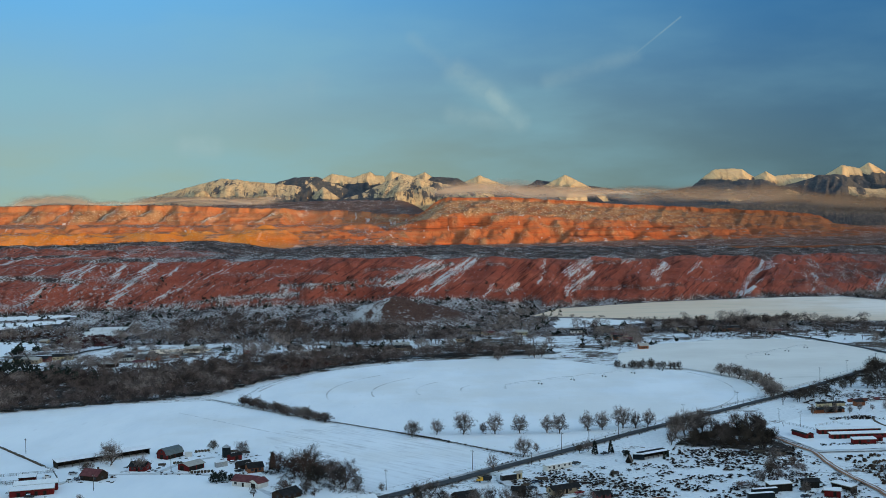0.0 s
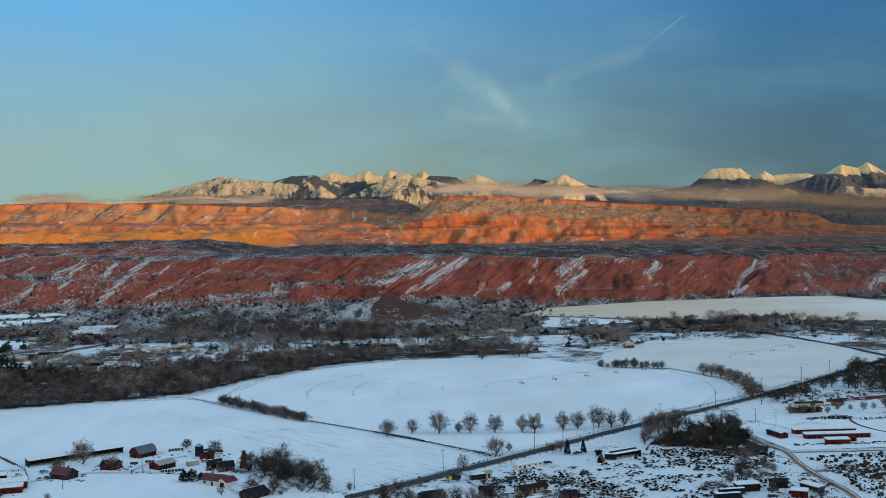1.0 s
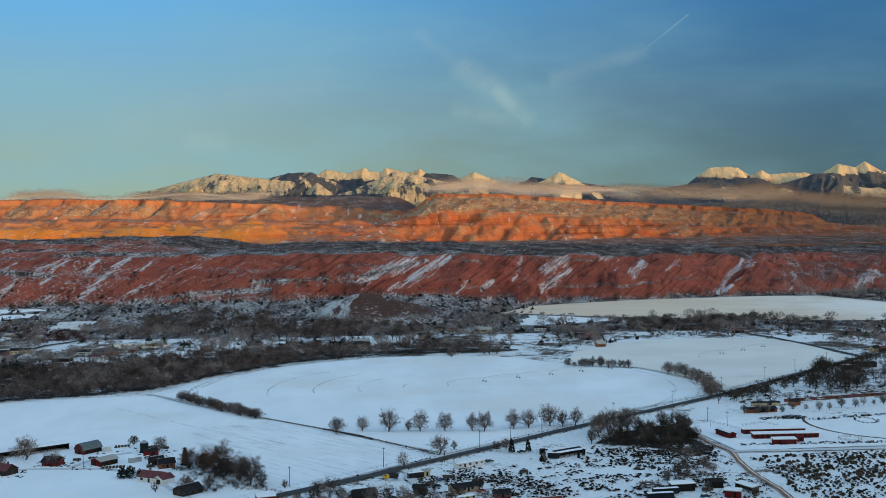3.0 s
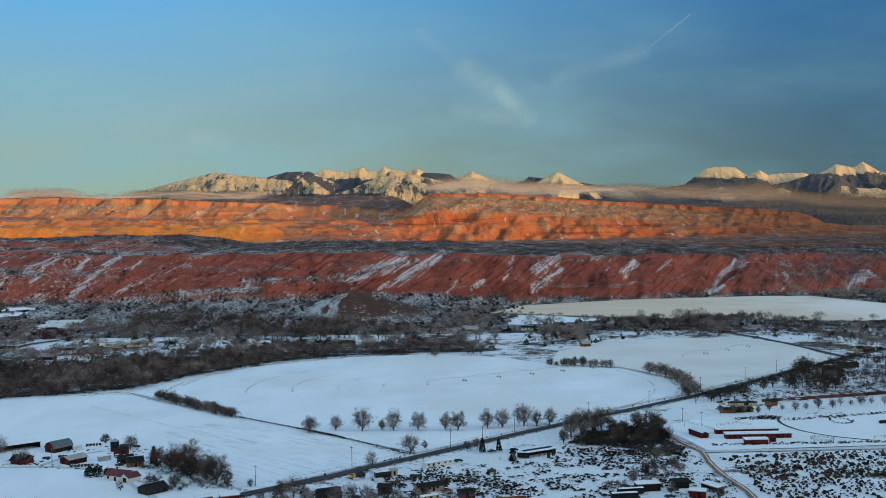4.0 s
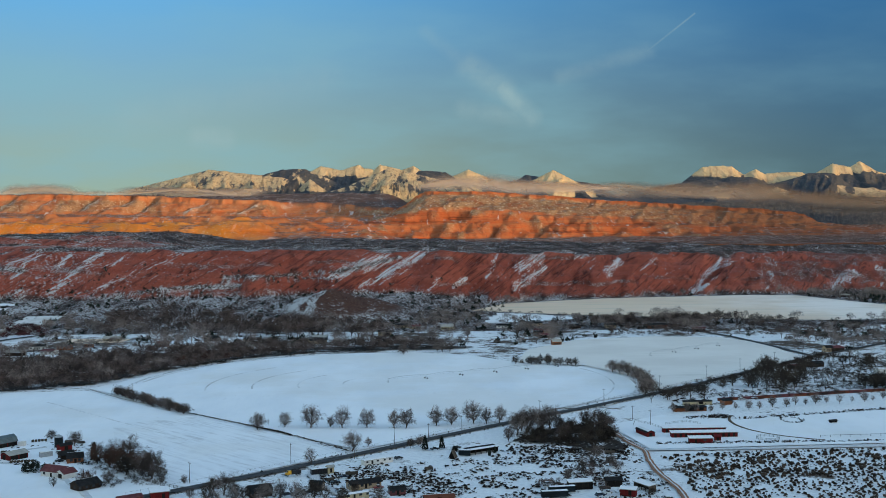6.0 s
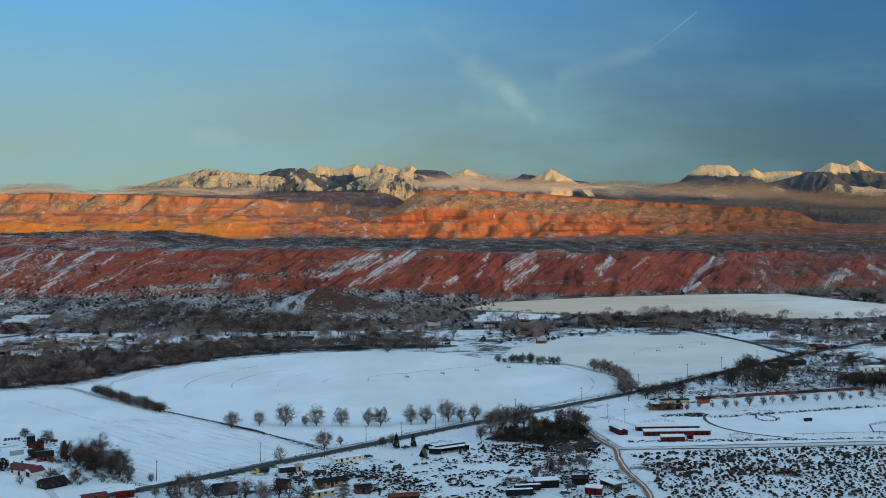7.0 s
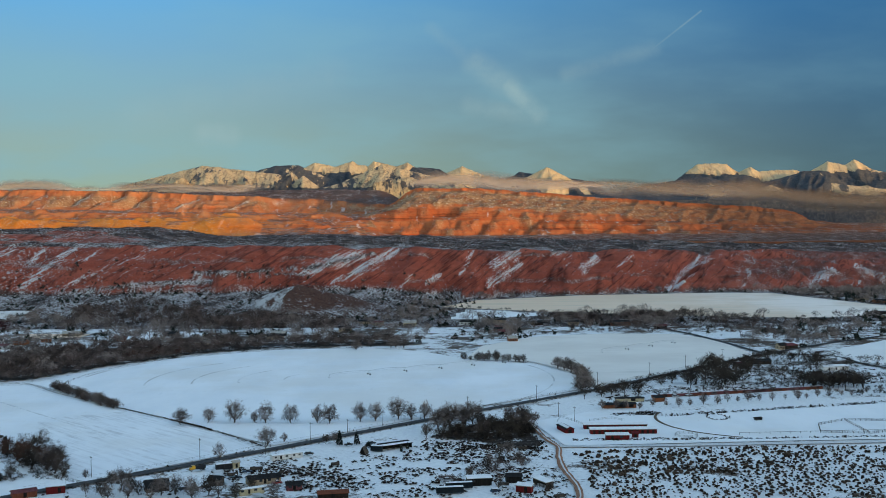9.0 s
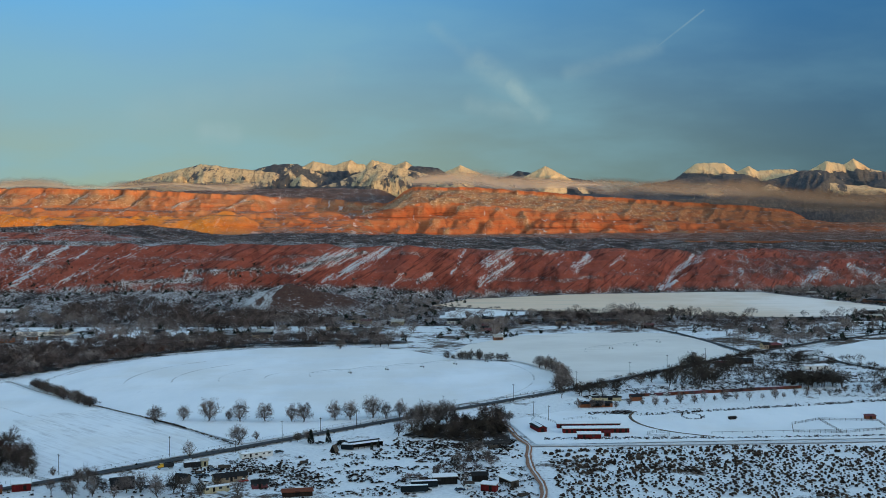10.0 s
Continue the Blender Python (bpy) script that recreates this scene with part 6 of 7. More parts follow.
# ---------------------------------------------------------------- buildings
def boards(name, a, b, rough=0.75):
    """Painted boards: weathered streaks down the wall."""
    def paint(n, where):
        here = n("ShaderNodeTexCoord").outputs["Object"]
        streak, stain = n.noise(n.stretch(here, (3, 3, 0.3)), 1.2, 4), n.noise(here, 0.5, 4)
        return n.mix(n.ramp(n.math("ADD", n.math("MULTIPLY", streak, 0.6), n.math("MULTIPLY", stain, 0.4)), 0.35, 0.65), a, b), streak
    return material(name, paint, rough, (0.3, 0.05))


RED = boards("red_painted_boards", (0.080, 0.008, 0.009), (0.135, 0.014, 0.013))
WHITE = boards("white_siding", (0.48, 0.47, 0.45), (0.62, 0.61, 0.59))
CREAM = boards("yellowed_siding", (0.36, 0.30, 0.18), (0.48, 0.41, 0.27))
BROWN = boards("brown_boards", (0.016, 0.011, 0.009), (0.036, 0.023, 0.017))
ORANGE = boards("orange_log_wall", (0.15, 0.055, 0.027), (0.22, 0.085, 0.042))
RUST = boards("rust_brown_boards", (0.115, 0.036, 0.021), (0.17, 0.056, 0.031))
TAN = boards("tan_stucco", (0.24, 0.18, 0.125), (0.34, 0.26, 0.18))
DARK_WALL = boards("dark_shed_boards", (0.007, 0.0065, 0.006), (0.018, 0.016, 0.014))
METAL_ROOF = varied("grey_metal_roof", (0.075, 0.095, 0.105), (0.13, 0.16, 0.17), 0.4, 6, 0.45, (0.2, 0.03), True, 0.3)
PALE_ROOF = varied("pale_metal_roof", (0.28, 0.27, 0.25), (0.38, 0.37, 0.34), 0.4, 6, 0.5, (0.2, 0.03), True)
RED_ROOF = varied("dark_red_roof", (0.085, 0.026, 0.030), (0.15, 0.055, 0.058), 0.5, 6, 0.7, (0.3, 0.03), True)
DARK_ROOF = varied("dark_shingle_roof", (0.010, 0.010, 0.011), (0.026, 0.025, 0.026), 0.5, 6, 0.8, (0.3, 0.03), True)
ROOF_SNOW = varied("roof_snow", (0.70, 0.72, 0.76), (0.80, 0.82, 0.85), 0.5, 5, 0.7, (0.4, 0.1), True)
GLASS = material("window_glass", lambda n, w: (0.03, 0.035, 0.04), 0.12, None, 0.0, 0.5)
TYRE = varied("black_rubber", (0.015, 0.015, 0.015), (0.03, 0.03, 0.03), 3, 4, 0.8, (0.2, 0.01), True)
STEEL = varied("galvanised_steel", (0.28, 0.29, 0.30), (0.42, 0.43, 0.44), 1, 5, 0.45, (0.1, 0.01), True, 0.6)
TIMBER = varied("grey_timber", (0.040, 0.034, 0.029), (0.090, 0.075, 0.063), 1.2, 6, 0.9, (0.3, 0.02), True)
TEAL = varied("dull_teal_paint", (0.006, 0.010, 0.013), (0.014, 0.022, 0.027), 0.6, 5, 0.6, (0.1, 0.02), True)


def box(bm, x, y, z, sx, sy, sz, turn=0.0):
    """A box whose base centre is x, y, z."""
    m = pose(x, y, z + sz / 2, 0, 0, turn) @ Matrix.Diagonal((sx, sy, sz, 1))
    bmesh.ops.create_cube(bm, size=1.0, matrix=m)


def prism(bm, outline, x0, x1):
    """A closed outline in y, z drawn out along x."""
    a = [bm.verts.new((x0, y, z)) for y, z in outline]
    b = [bm.verts.new((x1, y, z)) for y, z in outline]
    bm.faces.new(a)
    bm.faces.new(b[::-1])
    for i in range(len(a)):
        j = (i + 1) % len(a)
        bm.faces.new((a[j], a[i], b[i], b[j]))
    bmesh.ops.recalc_face_normals(bm, faces=bm.faces[:])


def prism_part(name, outline, x0, x1, mat, parent, label=""):
    bm = bmesh.new()
    prism(bm, outline, x0, x1)
    return part(name, bm, mat, parent, label)


def box_part(name, x, y, z, sx, sy, sz, mat, parent, label="", turn=0.0):
    bm = bmesh.new()
    box(bm, x, y, z, sx, sy, sz, turn)
    return part(name, bm, mat, parent, label)


def opening(parent, kind, side, along, wide, high, sill, L, W, mat, frame_mat):
    """A door or window set into a wall, a little proud of it, with its frame."""
    deep = 0.10
    if side in "fb":
        y = (-W / 2 - 0.01) if side == "f" else (W / 2 + 0.01)
        at, size = (along, y, sill), (wide, deep, high)
        ring_at, ring_size = (along, y, sill - 0.08), (wide + 0.2, deep * 0.6, high + 0.16)
    else:
        x = (-L / 2 - 0.01) if side == "l" else (L / 2 + 0.01)
        at, size = (x, along, sill), (deep, wide, high)
        ring_at, ring_size = (x, along, sill - 0.08), (deep * 0.6, wide + 0.2, high + 0.16)
    ob = box_part(kind, *at, *size, mat, parent)
    box_part("frame", *ring_at, *ring_size, frame_mat, ob)
    return ob


def building(name, x, y, turn, L, W, H, R, wall, roof, label, category, openings=(), snow=0.0, shape="gable", eave=0.45, chimney=None, group="", open_front=0):
    """A building with its ridge along local x: walls, two roof slopes, snow on them, doors and windows."""
    ob = thing(name, x, y, turn, label, category, group)
    h = W / 2
    if shape == "gable":
        outline = [(-h, -0.6), (h, -0.6), (h, H), (0, H + R), (-h, H)]
        slopes = [[(-h - eave, H - eave * R / h), (0, H + R)], [(0, H + R), (h + eave, H - eave * R / h)]]
    elif shape == "gambrel":
        outline = [(-h, -0.6), (h, -0.6), (h, H), (h * 0.62, H + R * 0.66), (0, H + R), (-h * 0.62, H + R * 0.66), (-h, H)]
        slopes = [[(-h - 0.3, H - 0.3), (-h * 0.62, H + R * 0.66)], [(-h * 0.62, H + R * 0.66), (0, H + R)], [(0, H + R), (h * 0.62, H + R * 0.66)], [(h * 0.62, H + R * 0.66), (h + 0.3, H - 0.3)]]
    else:
        outline = [(-h, -0.6), (h, -0.6), (h, H + R), (-h, H)]
        slopes = [[(-h - eave, H - eave * R / W), (h + eave, H + R + eave * R / W)]]
    if open_front:
        box_part("wall", 0, h - 0.1, -0.6, L, 0.2, H + (R if shape == "lean" else 0) + 0.6, wall, ob)
        for s in (-1, 1):
            prism_part("wall", [(-h, -0.6), (h, -0.6)] + outline[2:], s * (L / 2 - 0.1) - 0.1, s * (L / 2 - 0.1) + 0.1, wall, ob)
        for i in range(1, open_front):
            box_part("post", -L / 2 + L * i / open_front, -h + 0.15, -0.6, 0.22, 0.22, H + 0.55, TIMBER, ob)
    else:
        prism_part("wall", outline, -L / 2, L / 2, wall, ob)
    for k, ((y0, z0), (y1, z1)) in enumerate(slopes):
        panel = prism_part("roof_panel", [(y0, z0 + 0.02), (y1, z1 + 0.02), (y1, z1 + 0.20), (y0, z0 + 0.20)], -L / 2 - eave, L / 2 + eave, roof, ob)
        if snow and (snow > 0.9 or k == len(slopes) - 1 or k == 0 and snow > 0.6):
            f0, f1 = 0.04, min(0.97, snow + 0.1)
            a, b = (y0 + (y1 - y0) * f0, z0 + (z1 - z0) * f0), (y0 + (y1 - y0) * f1, z0 + (z1 - z0) * f1)
            prism_part("snow_cover", [(a[0], a[1] + 0.205), (b[0], b[1] + 0.205), (b[0], b[1] + 0.42), (a[0], a[1] + 0.34)], -L / 2 - eave + 0.1, L / 2 + eave - 0.15, ROOF_SNOW, panel, "white snow lying on the roof")
    for kind, side, along, wide, high, sill in openings:
        opening(ob, kind, side, along, wide, high, sill, L, W, GLASS if kind == "window" else DARK_WALL, TIMBER if wall in (WHITE, CREAM, TAN) else BROWN)
    if chimney:
        box_part("chimney", chimney[0], chimney[1], H, 0.7, 0.7, R + 0.9, TIMBER, ob)
    return ob


def home_openings(L, W):
    out = [("door", "f", 0.0, 1.0, 2.05, 0.0), ("window", "l", 0, 1.3, 1.1, 1.0), ("window", "r", 0, 1.3, 1.1, 1.0)]
    k = max(2, int(L / 3.5))
    for i in range(k):
        a = -L / 2 + L * (i + 0.5) / k
        if abs(a) > 1.3:
            out.append(("window", "f", a, 1.3, 1.1, 1.0))
    return out


# the farm
# wide dark front doors on barn and machine shed are added for their shaded fronts
building("barn", -153, 593, 56, 12, 8, 2.6, 3.2, RED, METAL_ROOF, "red gambrel barn with a grey metal roof", "barn",
         [("door", "l", 0, 2.2, 2.4, 0), ("window", "l", -2.6, 0.9, 0.9, 1.3), ("window", "l", 2.6, 0.9, 0.9, 1.3), ("window", "l", 0, 1.0, 1.0, 3.4), ("door", "f", -2.6, 4.6, 2.1, 0), ("door", "f", 2.9, 5.2, 2.1, 0)], shape="gambrel")
building("machine_shed", -134, 562, 54, 10.5, 8.5, 2.9, 1.3, RED, PALE_ROOF, "dark red machine shed with a pale metal roof", "shed",
         [("door", "l", 1.0, 2.6, 2.5, 0), ("door", "f", -2.6, 4.2, 2.4, 0), ("door", "f", 2.4, 4.2, 2.4, 0)], eave=0.7)
building("cattle_shed", -189, 588, 39.5, 52, 6.5, 3.2, 0.8, DARK_WALL, DARK_ROOF, "long low dark cattle shed, open along the front", "shed", snow=0.9, shape="lean", open_front=13)
building("stable", -199, 513, 17, 20, 6, 3.0, 0.6, RED, PALE_ROOF, "long red stable with snow on its roof", "stable",
         [("door", "f", -6 + 4 * i, 1.3, 2.1, 0) for i in range(4)], snow=0.95, shape="lean")
building("stable", -200, 521, 17, 20, 5, 3.6, 0.8, RED, PALE_ROOF, "red stable with a snowy lean-to roof", "stable", snow=0.95, shape="lean")
building("farm_house", -179, 543, -24, 11, 8, 2.7, 2.6, BROWN, RED_ROOF, "low farm house with a maroon roof", "house", home_openings(12, 9), chimney=(2, 1))
building("farm_house", -161, 562, -10, 9, 7, 2.7, 1.8, RED, DARK_ROOF, "small dark red house behind a bare tree", "house", home_openings(10, 8))
building("farm_house", -97, 523, -24, 13, 8, 2.7, 2.2, WHITE, RED_ROOF, "white bungalow with snow on its dull red roof", "house", home_openings(13, 8), snow=0.5, chimney=(-3, 1))
building("garage", -91, 519, 55, 7, 6.5, 2.6, 1.7, WHITE, RED_ROOF, "white garage wing with a red roof", "garage", [("door", "l", 0, 2.6, 2.2, 0)])
building("log_cabin", -99, 553, 25, 8, 7, 2.7, 2.0, ORANGE, DARK_ROOF, "orange log cabin under a dark roof with snow", "cabin", home_openings(8, 7), snow=0.5)
building("outbuilding", -106, 560, 40, 7, 5, 2.6, 1.6, BROWN, DARK_ROOF, "dark outbuilding beside the log cabin", "shed", [("door", "f", 0, 1.2, 2.0, 0)])
building("brown_house", -74, 497, 50, 11, 8, 2.5, 1.9, BROWN, DARK_ROOF, "dark brown house with snow on one roof slope", "house", home_openings(14, 9), snow=0.5, chimney=(3, 1))
building("hay_shed", -115, 582, 50, 7, 4, 2.8, 1.0, RED, DARK_ROOF, "small red hay shed by the silo", "shed", [("door", "f", 0, 2, 2.2, 0)])
building("loafing_shed", -212, 541, 15, 8, 4, 2.4, 0.7, RED, DARK_ROOF, "small red loafing shed in the pens", "shed", snow=0.9, shape="lean", open_front=3)


def silo(x, y, r, h):
    ob = thing("grain_bin", x, y, 0, "short dark steel grain bin with a cone roof", "silo")
    bm = bmesh.new()
    bmesh.ops.create_cone(bm, cap_ends=True, segments=24, radius1=r, radius2=r, depth=h, matrix=pose(0, 0, h / 2))
    part("drum", bm, TEAL, ob)
    for k in range(1, 5):
        bm = bmesh.new()
        bmesh.ops.create_cone(bm, cap_ends=True, segments=24, radius1=r + 0.04, radius2=r + 0.04, depth=0.08, matrix=pose(0, 0, h / 5 * k))
        part("hoop", bm, TEAL, ob)
    bm = bmesh.new()
    bmesh.ops.create_cone(bm, cap_ends=True, segments=24, radius1=r + 0.15, radius2=0.3, depth=1.4, matrix=pose(0, 0, h + 0.75))
    part("roof", bm, STEEL, ob)
    return ob


silo(-121, 590, 2.3, 5.5)

# beside the road
building("mobile_home", 57.5, 546, 33, 16.5, 3.4, 1.9, 0.25, WHITE, PALE_ROOF, "long white mobile home with snow on its roof", "mobile home",
         [("window", "f", -6.5, 1.0, 0.7, 0.9), ("door", "f", -3.6, 0.9, 1.6, 0.1), ("window", "f", -0.5, 1.2, 0.7, 0.9), ("window", "f", 3.5, 1.0, 0.7, 0.9), ("window", "f", 6.5, 1.0, 0.7, 0.9)], snow=0.95, eave=0.15)
building("white_house", 55, 496, 27, 15, 6, 2.2, 1.3, TAN, DARK_ROOF, "long tan house under a dark roof", "house", home_openings(16, 7), chimney=(4, 0.5))
building("camping_trailer", 53.5, 476, 30, 11, 2.6, 2.1, 0.25, CREAM, PALE_ROOF, "yellowed caravan with snow on the roof", "caravan",
         [("window", "f", -4.5, 1.2, 0.8, 1.2), ("door", "f", -1.5, 0.8, 1.9, 0.3), ("window", "f", 1.5, 1.2, 0.8, 1.2), ("window", "f", 4.8, 1.0, 0.8, 1.2)], snow=0.95, eave=0.1)
building("brown_house", 9, 484, 25, 10, 7.5, 2.4, 1.9, BROWN, DARK_ROOF, "dark brown gabled house among bare trees", "house", home_openings(12, 9))
building("red_shed", -35, 480, 22, 8, 5.5, 2.8, 0.8, RED, PALE_ROOF, "small red shed with a flat snowy roof", "shed", [("door", "f", 1.5, 1.2, 2.0, 0)], snow=0.95, shape="lean")
building("red_shed", -46, 472, 35, 10, 5, 2.2, 0.9, RUST, RED_ROOF, "low rust-red shed beside the road", "shed", [("door", "f", 0, 1.2, 2.0, 0)])
building("tool_shed", 36, 526, 30, 3.2, 2.6, 2.6, 0.7, CREAM, PALE_ROOF, "tiny yellow tool shed", "shed", [("door", "f", 0, 0.9, 1.9, 0)])
building("garden_shed", 34, 493, -15, 6, 4, 2.5, 1.2, TIMBER, DARK_ROOF, "grey wooden garden shed", "shed", [("door", "f", 0, 1.0, 1.9, 0)])
building("red_cottage", 71, 484, 15, 7, 5, 2.0, 1.2, RED_ROOF, DARK_ROOF, "small maroon cottage partly under snow", "house", home_openings(8, 6), snow=0.5)
building("lean_shed", 90, 471, 12, 13, 6, 1.7, 0.8, BROWN, RUST, "low rusty shed at the edge of the lot", "shed", [("door", "f", 0, 1.6, 2.0, 0)], snow=0.4)
building("pole_barn", 111, 569, 33, 18, 5, 2.1, 0.4, DARK_WALL, DARK_ROOF, "dark open pole barn under a partly snowy roof", "barn", snow=0.35, shape="lean", open_front=5)
building("old_hut", 96, 556, 65, 3, 2.6, 0.9, 2.6, DARK_WALL, TIMBER, "leaning steep-roofed wooden hut", "hut", [("door", "l", 0, 0.9, 1.5, 0)])
building("workshop", 154, 492, 10, 11, 4.6, 2.8, 0.3, DARK_WALL, PALE_ROOF, "dark workshop with a flat snowy roof", "workshop", [("door", "f", 2, 2.6, 2.6, 0), ("window", "f", -3, 1.4, 1.0, 1.2)], snow=0.95, shape="lean")
building("garden_shed", 174, 479, -20, 7, 3.6, 2.4, 0.4, RED, PALE_ROOF, "small red shed with a snowy roof beside the drive", "shed", [("door", "f", 1, 1.2, 2.0, 0)], snow=0.95, shape="lean")
building("carport", 183, 489, -62, 11, 4, 2.3, 0.4, TIMBER, PALE_ROOF, "grey carport with a pale roof beside the drive", "carport", snow=0.8, shape="lean", open_front=4)
building("cabin", 170, 497, 5, 7, 5, 2.5, 1.0, DARK_WALL, DARK_ROOF, "low dark cabin among wrecks and brush", "cabin", [("door", "f", 0, 1.0, 1.9, 0)], snow=0.5)

# the stables across the drive
building("stable", 205, 612, 106, 14, 5, 2.4, 1.1, RED, DARK_ROOF, "red stable seen from its gable, snow on one slope", "stable", [("door", "l", 0, 1.8, 2.1, 0)], snow=0.5)
for y, x, l, lab in ((619, 234, 36, "long red stable row under a snowy roof"), (605, 236.5, 37, "longest red stable row under a snowy roof")):
    building("stable_row", x, y, 2, l, 4.4, 2.5, 0.35, RED, PALE_ROOF, lab, "stable", [("door", "f", -l / 2 + 3 * i + 2, 1.2, 2.0, 0) for i in range(12)], snow=0.95, shape="lean", group="stable rows")
building("tack_room", 231, 589, 1, 12.5, 4, 2.5, 0.4, RED, PALE_ROOF, "small red tack room with a snowy roof", "shed", [("door", "f", -3, 1.2, 2.0, 0), ("window", "f", 2, 1.4, 0.9, 1.1)], snow=0.95, shape="lean")
building("feed_box", 241.5, 594, 0, 3.2, 2.6, 2.3, 0.5, RED, RED, "little red feed store beside the tack room", "shed", [("door", "f", 0, 1.2, 1.8, 0)], shape="lean")
building("field_shelter", 322, 643, 20, 4, 2.4, 1.2, 0.5, DARK_WALL, DARK_ROOF, "small dark shelter in the snowy paddock", "shelter", snow=0.4, open_front=2)
building("corral_shed", 403, 643, 8, 6, 3, 2.0, 0.5, RUST, RED_ROOF, "orange-brown shed at the corral", "shed", [("door", "f", 0, 1.2, 2, 0)], shape="lean")
building("pack_house", 440, 854, 12, 22, 7, 2.6, 0.5, WHITE, PALE_ROOF, "long white shed with a flat snowy roof", "shed", [("door", "f", -6 + 6 * i, 1.2, 2.0, 0) for i in range(3)], snow=0.95, shape="lean")
building("orange_shed", 247, 689, 8, 21, 4, 1.8, 0.5, ORANGE, DARK_ROOF, "low orange shed under a dark roof behind the paddock", "shed", [("door", "f", 0, 7, 1.6, 0), ("door", "f", 7, 3, 1.6, 0)], shape="lean")
building("orange_shed", 257, 712, 5, 19, 3, 1.7, 0.3, CREAM, DARK_ROOF, "low tan shed with a flat roof behind the paddock", "shed", [("door", "f", 2, 3, 1.5, 0)], shape="lean")
building("orange_shed", 276, 712, 22, 7, 4, 2.2, 0.7, ORANGE, DARK_ROOF, "small orange shed behind the paddock", "shed", shape="lean")
for i in range(9):
    f = (i + 0.5) / 9
    building("red_container", 274 + 126 * f, 726 + 36 * f, 16, 14, 2.2, 1.15, 0.12, RED_ROOF if i % 2 else RUST, RED_ROOF, "long low red trailer parked in a line", "trailer", group="line of red trailers", eave=0.05,
             openings=[("door", "f", 3, 1.0, 1.2, 0)], snow=0.4 if i % 3 else 0.0)
building("yellow_house", 439, 990, 20, 7.5, 6.5, 3.2, 2.2, TAN, DARK_ROOF, "tall tan house at the road junction", "house", home_openings(9, 8))
building("white_cottage", 450, 996, 5, 9, 7, 2.8, 1.8, WHITE, DARK_ROOF, "white cottage with a snowy roof at the junction", "house", home_openings(9, 7), snow=0.95)
building("ranch_house", 394, 892, 15, 14, 7, 2.4, 1.4, BROWN, DARK_ROOF, "dark ranch house with some snow on its roof", "house", home_openings(14, 7), snow=0.3)
building("ranch_house", 375, 878, 5, 14, 6, 2.3, 0.9, BROWN, RED_ROOF, "brown ranch house under a maroon roof beyond the paddock", "house", home_openings(18, 7), snow=0.4)
# houses across the valley
for x, y, turn, L, W, wall, roof, snow, lab in (
        (-388, 1084, 10, 20, 11, CREAM, DARK_ROOF, 0.5, "large ochre house on a terrace"), (-402, 1068, -12, 14, 9, RED_ROOF, DARK_ROOF, 0.4, "dark red house below the ochre one"),
        (-410, 1058, 0, 18, 12, TAN, PALE_ROOF, 0.5, "tan block house across the river"), (-317, 1062, 5, 16, 9, WHITE, DARK_ROOF, 0.5, "pale house with a snowy roof across the river"),
        (-290, 1060, -8, 12, 9, ORANGE, DARK_ROOF, 0.5, "orange-walled house with a snowy roof"), (-198, 1080, 15, 12, 9, ORANGE, RED_ROOF, 0.0, "small orange house among the trees"),
        (-158, 1122, -10, 14, 9, DARK_WALL, DARK_ROOF, 0.5, "dark house among bare trees"), (-418, 1212, 10, 12, 8, WHITE, PALE_ROOF, 0.5, "white shed among rusty brush"),
        (-265, 1130, 4, 18, 9, TAN, PALE_ROOF, 0.5, "tan house with a snowy roof"), (325, 1219, 6, 22, 10, ORANGE, DARK_ROOF, 0.4, "long orange house beyond the fields"),
        (88, 1226, -6, 14, 9, CREAM, PALE_ROOF, 0.5, "ochre house far across the valley"), (197, 1062, 10, 9, 7, ORANGE, PALE_ROOF, 0.6, "small orange house behind the round field"),
        (20, 1170, 8, 14, 9, TAN, DARK_ROOF, 0.5, "tan house with a snowy roof across the valley"), (-60, 1210, -14, 15, 9, BROWN, DARK_ROOF, 0.5, "brown house with a snowy roof across the valley")):
    building("valley_house", x, y, turn, L, W, 3.2, 2.0, wall, roof, lab, "house", home_openings(L, W), snow=snow)
random.seed(9)
lots = clear_of(spread(valley_floor, 130, 91), FIELDS)
lots = np.concatenate([lots[:36], spread([(600, 1160), (650, 1340), (770, 1400), (680, 1620), (860, 1640), (930, 1400), (800, 1230)], 16, 93)])
for i, (x, y, _) in enumerate(lots):
    L = random.uniform(9, 20)
    wall, roof = random.choice((TAN, BROWN, WHITE, ORANGE, DARK_WALL, BROWN, TAN)), random.choice((DARK_ROOF, PALE_ROOF, RED_ROOF, DARK_ROOF))
    names = {TAN: "tan", BROWN: "brown", WHITE: "white", ORANGE: "orange-brown", DARK_WALL: "dark"}
    zz = float(land(np.array([x]), np.array([y]))[0]) if y > 1200 else 0.3
    b = building("valley_house", x, y, random.uniform(-25, 30), L, random.uniform(7, 10), 2.9, 1.7, wall, roof,
                 "small %s house with snow on its roof, across the valley" % names[wall], "house",
                 [("door", "f", 0, 1.1, 2.0, 0), ("window", "f", L * 0.3, 1.6, 1.2, 1.0), ("window", "f", -L * 0.3, 1.6, 1.2, 1.0)], snow=random.choice((0.0, 0.5, 0.5)), group="valley houses")
    b.location.z = max(0.3, zz)
building("boulder_house", 560, 1792, 0, 12, 9, 7, 1.5, ORANGE, ORANGE, "tall orange building at the foot of the cliff", "house", home_openings(12, 9)).location.z = 4


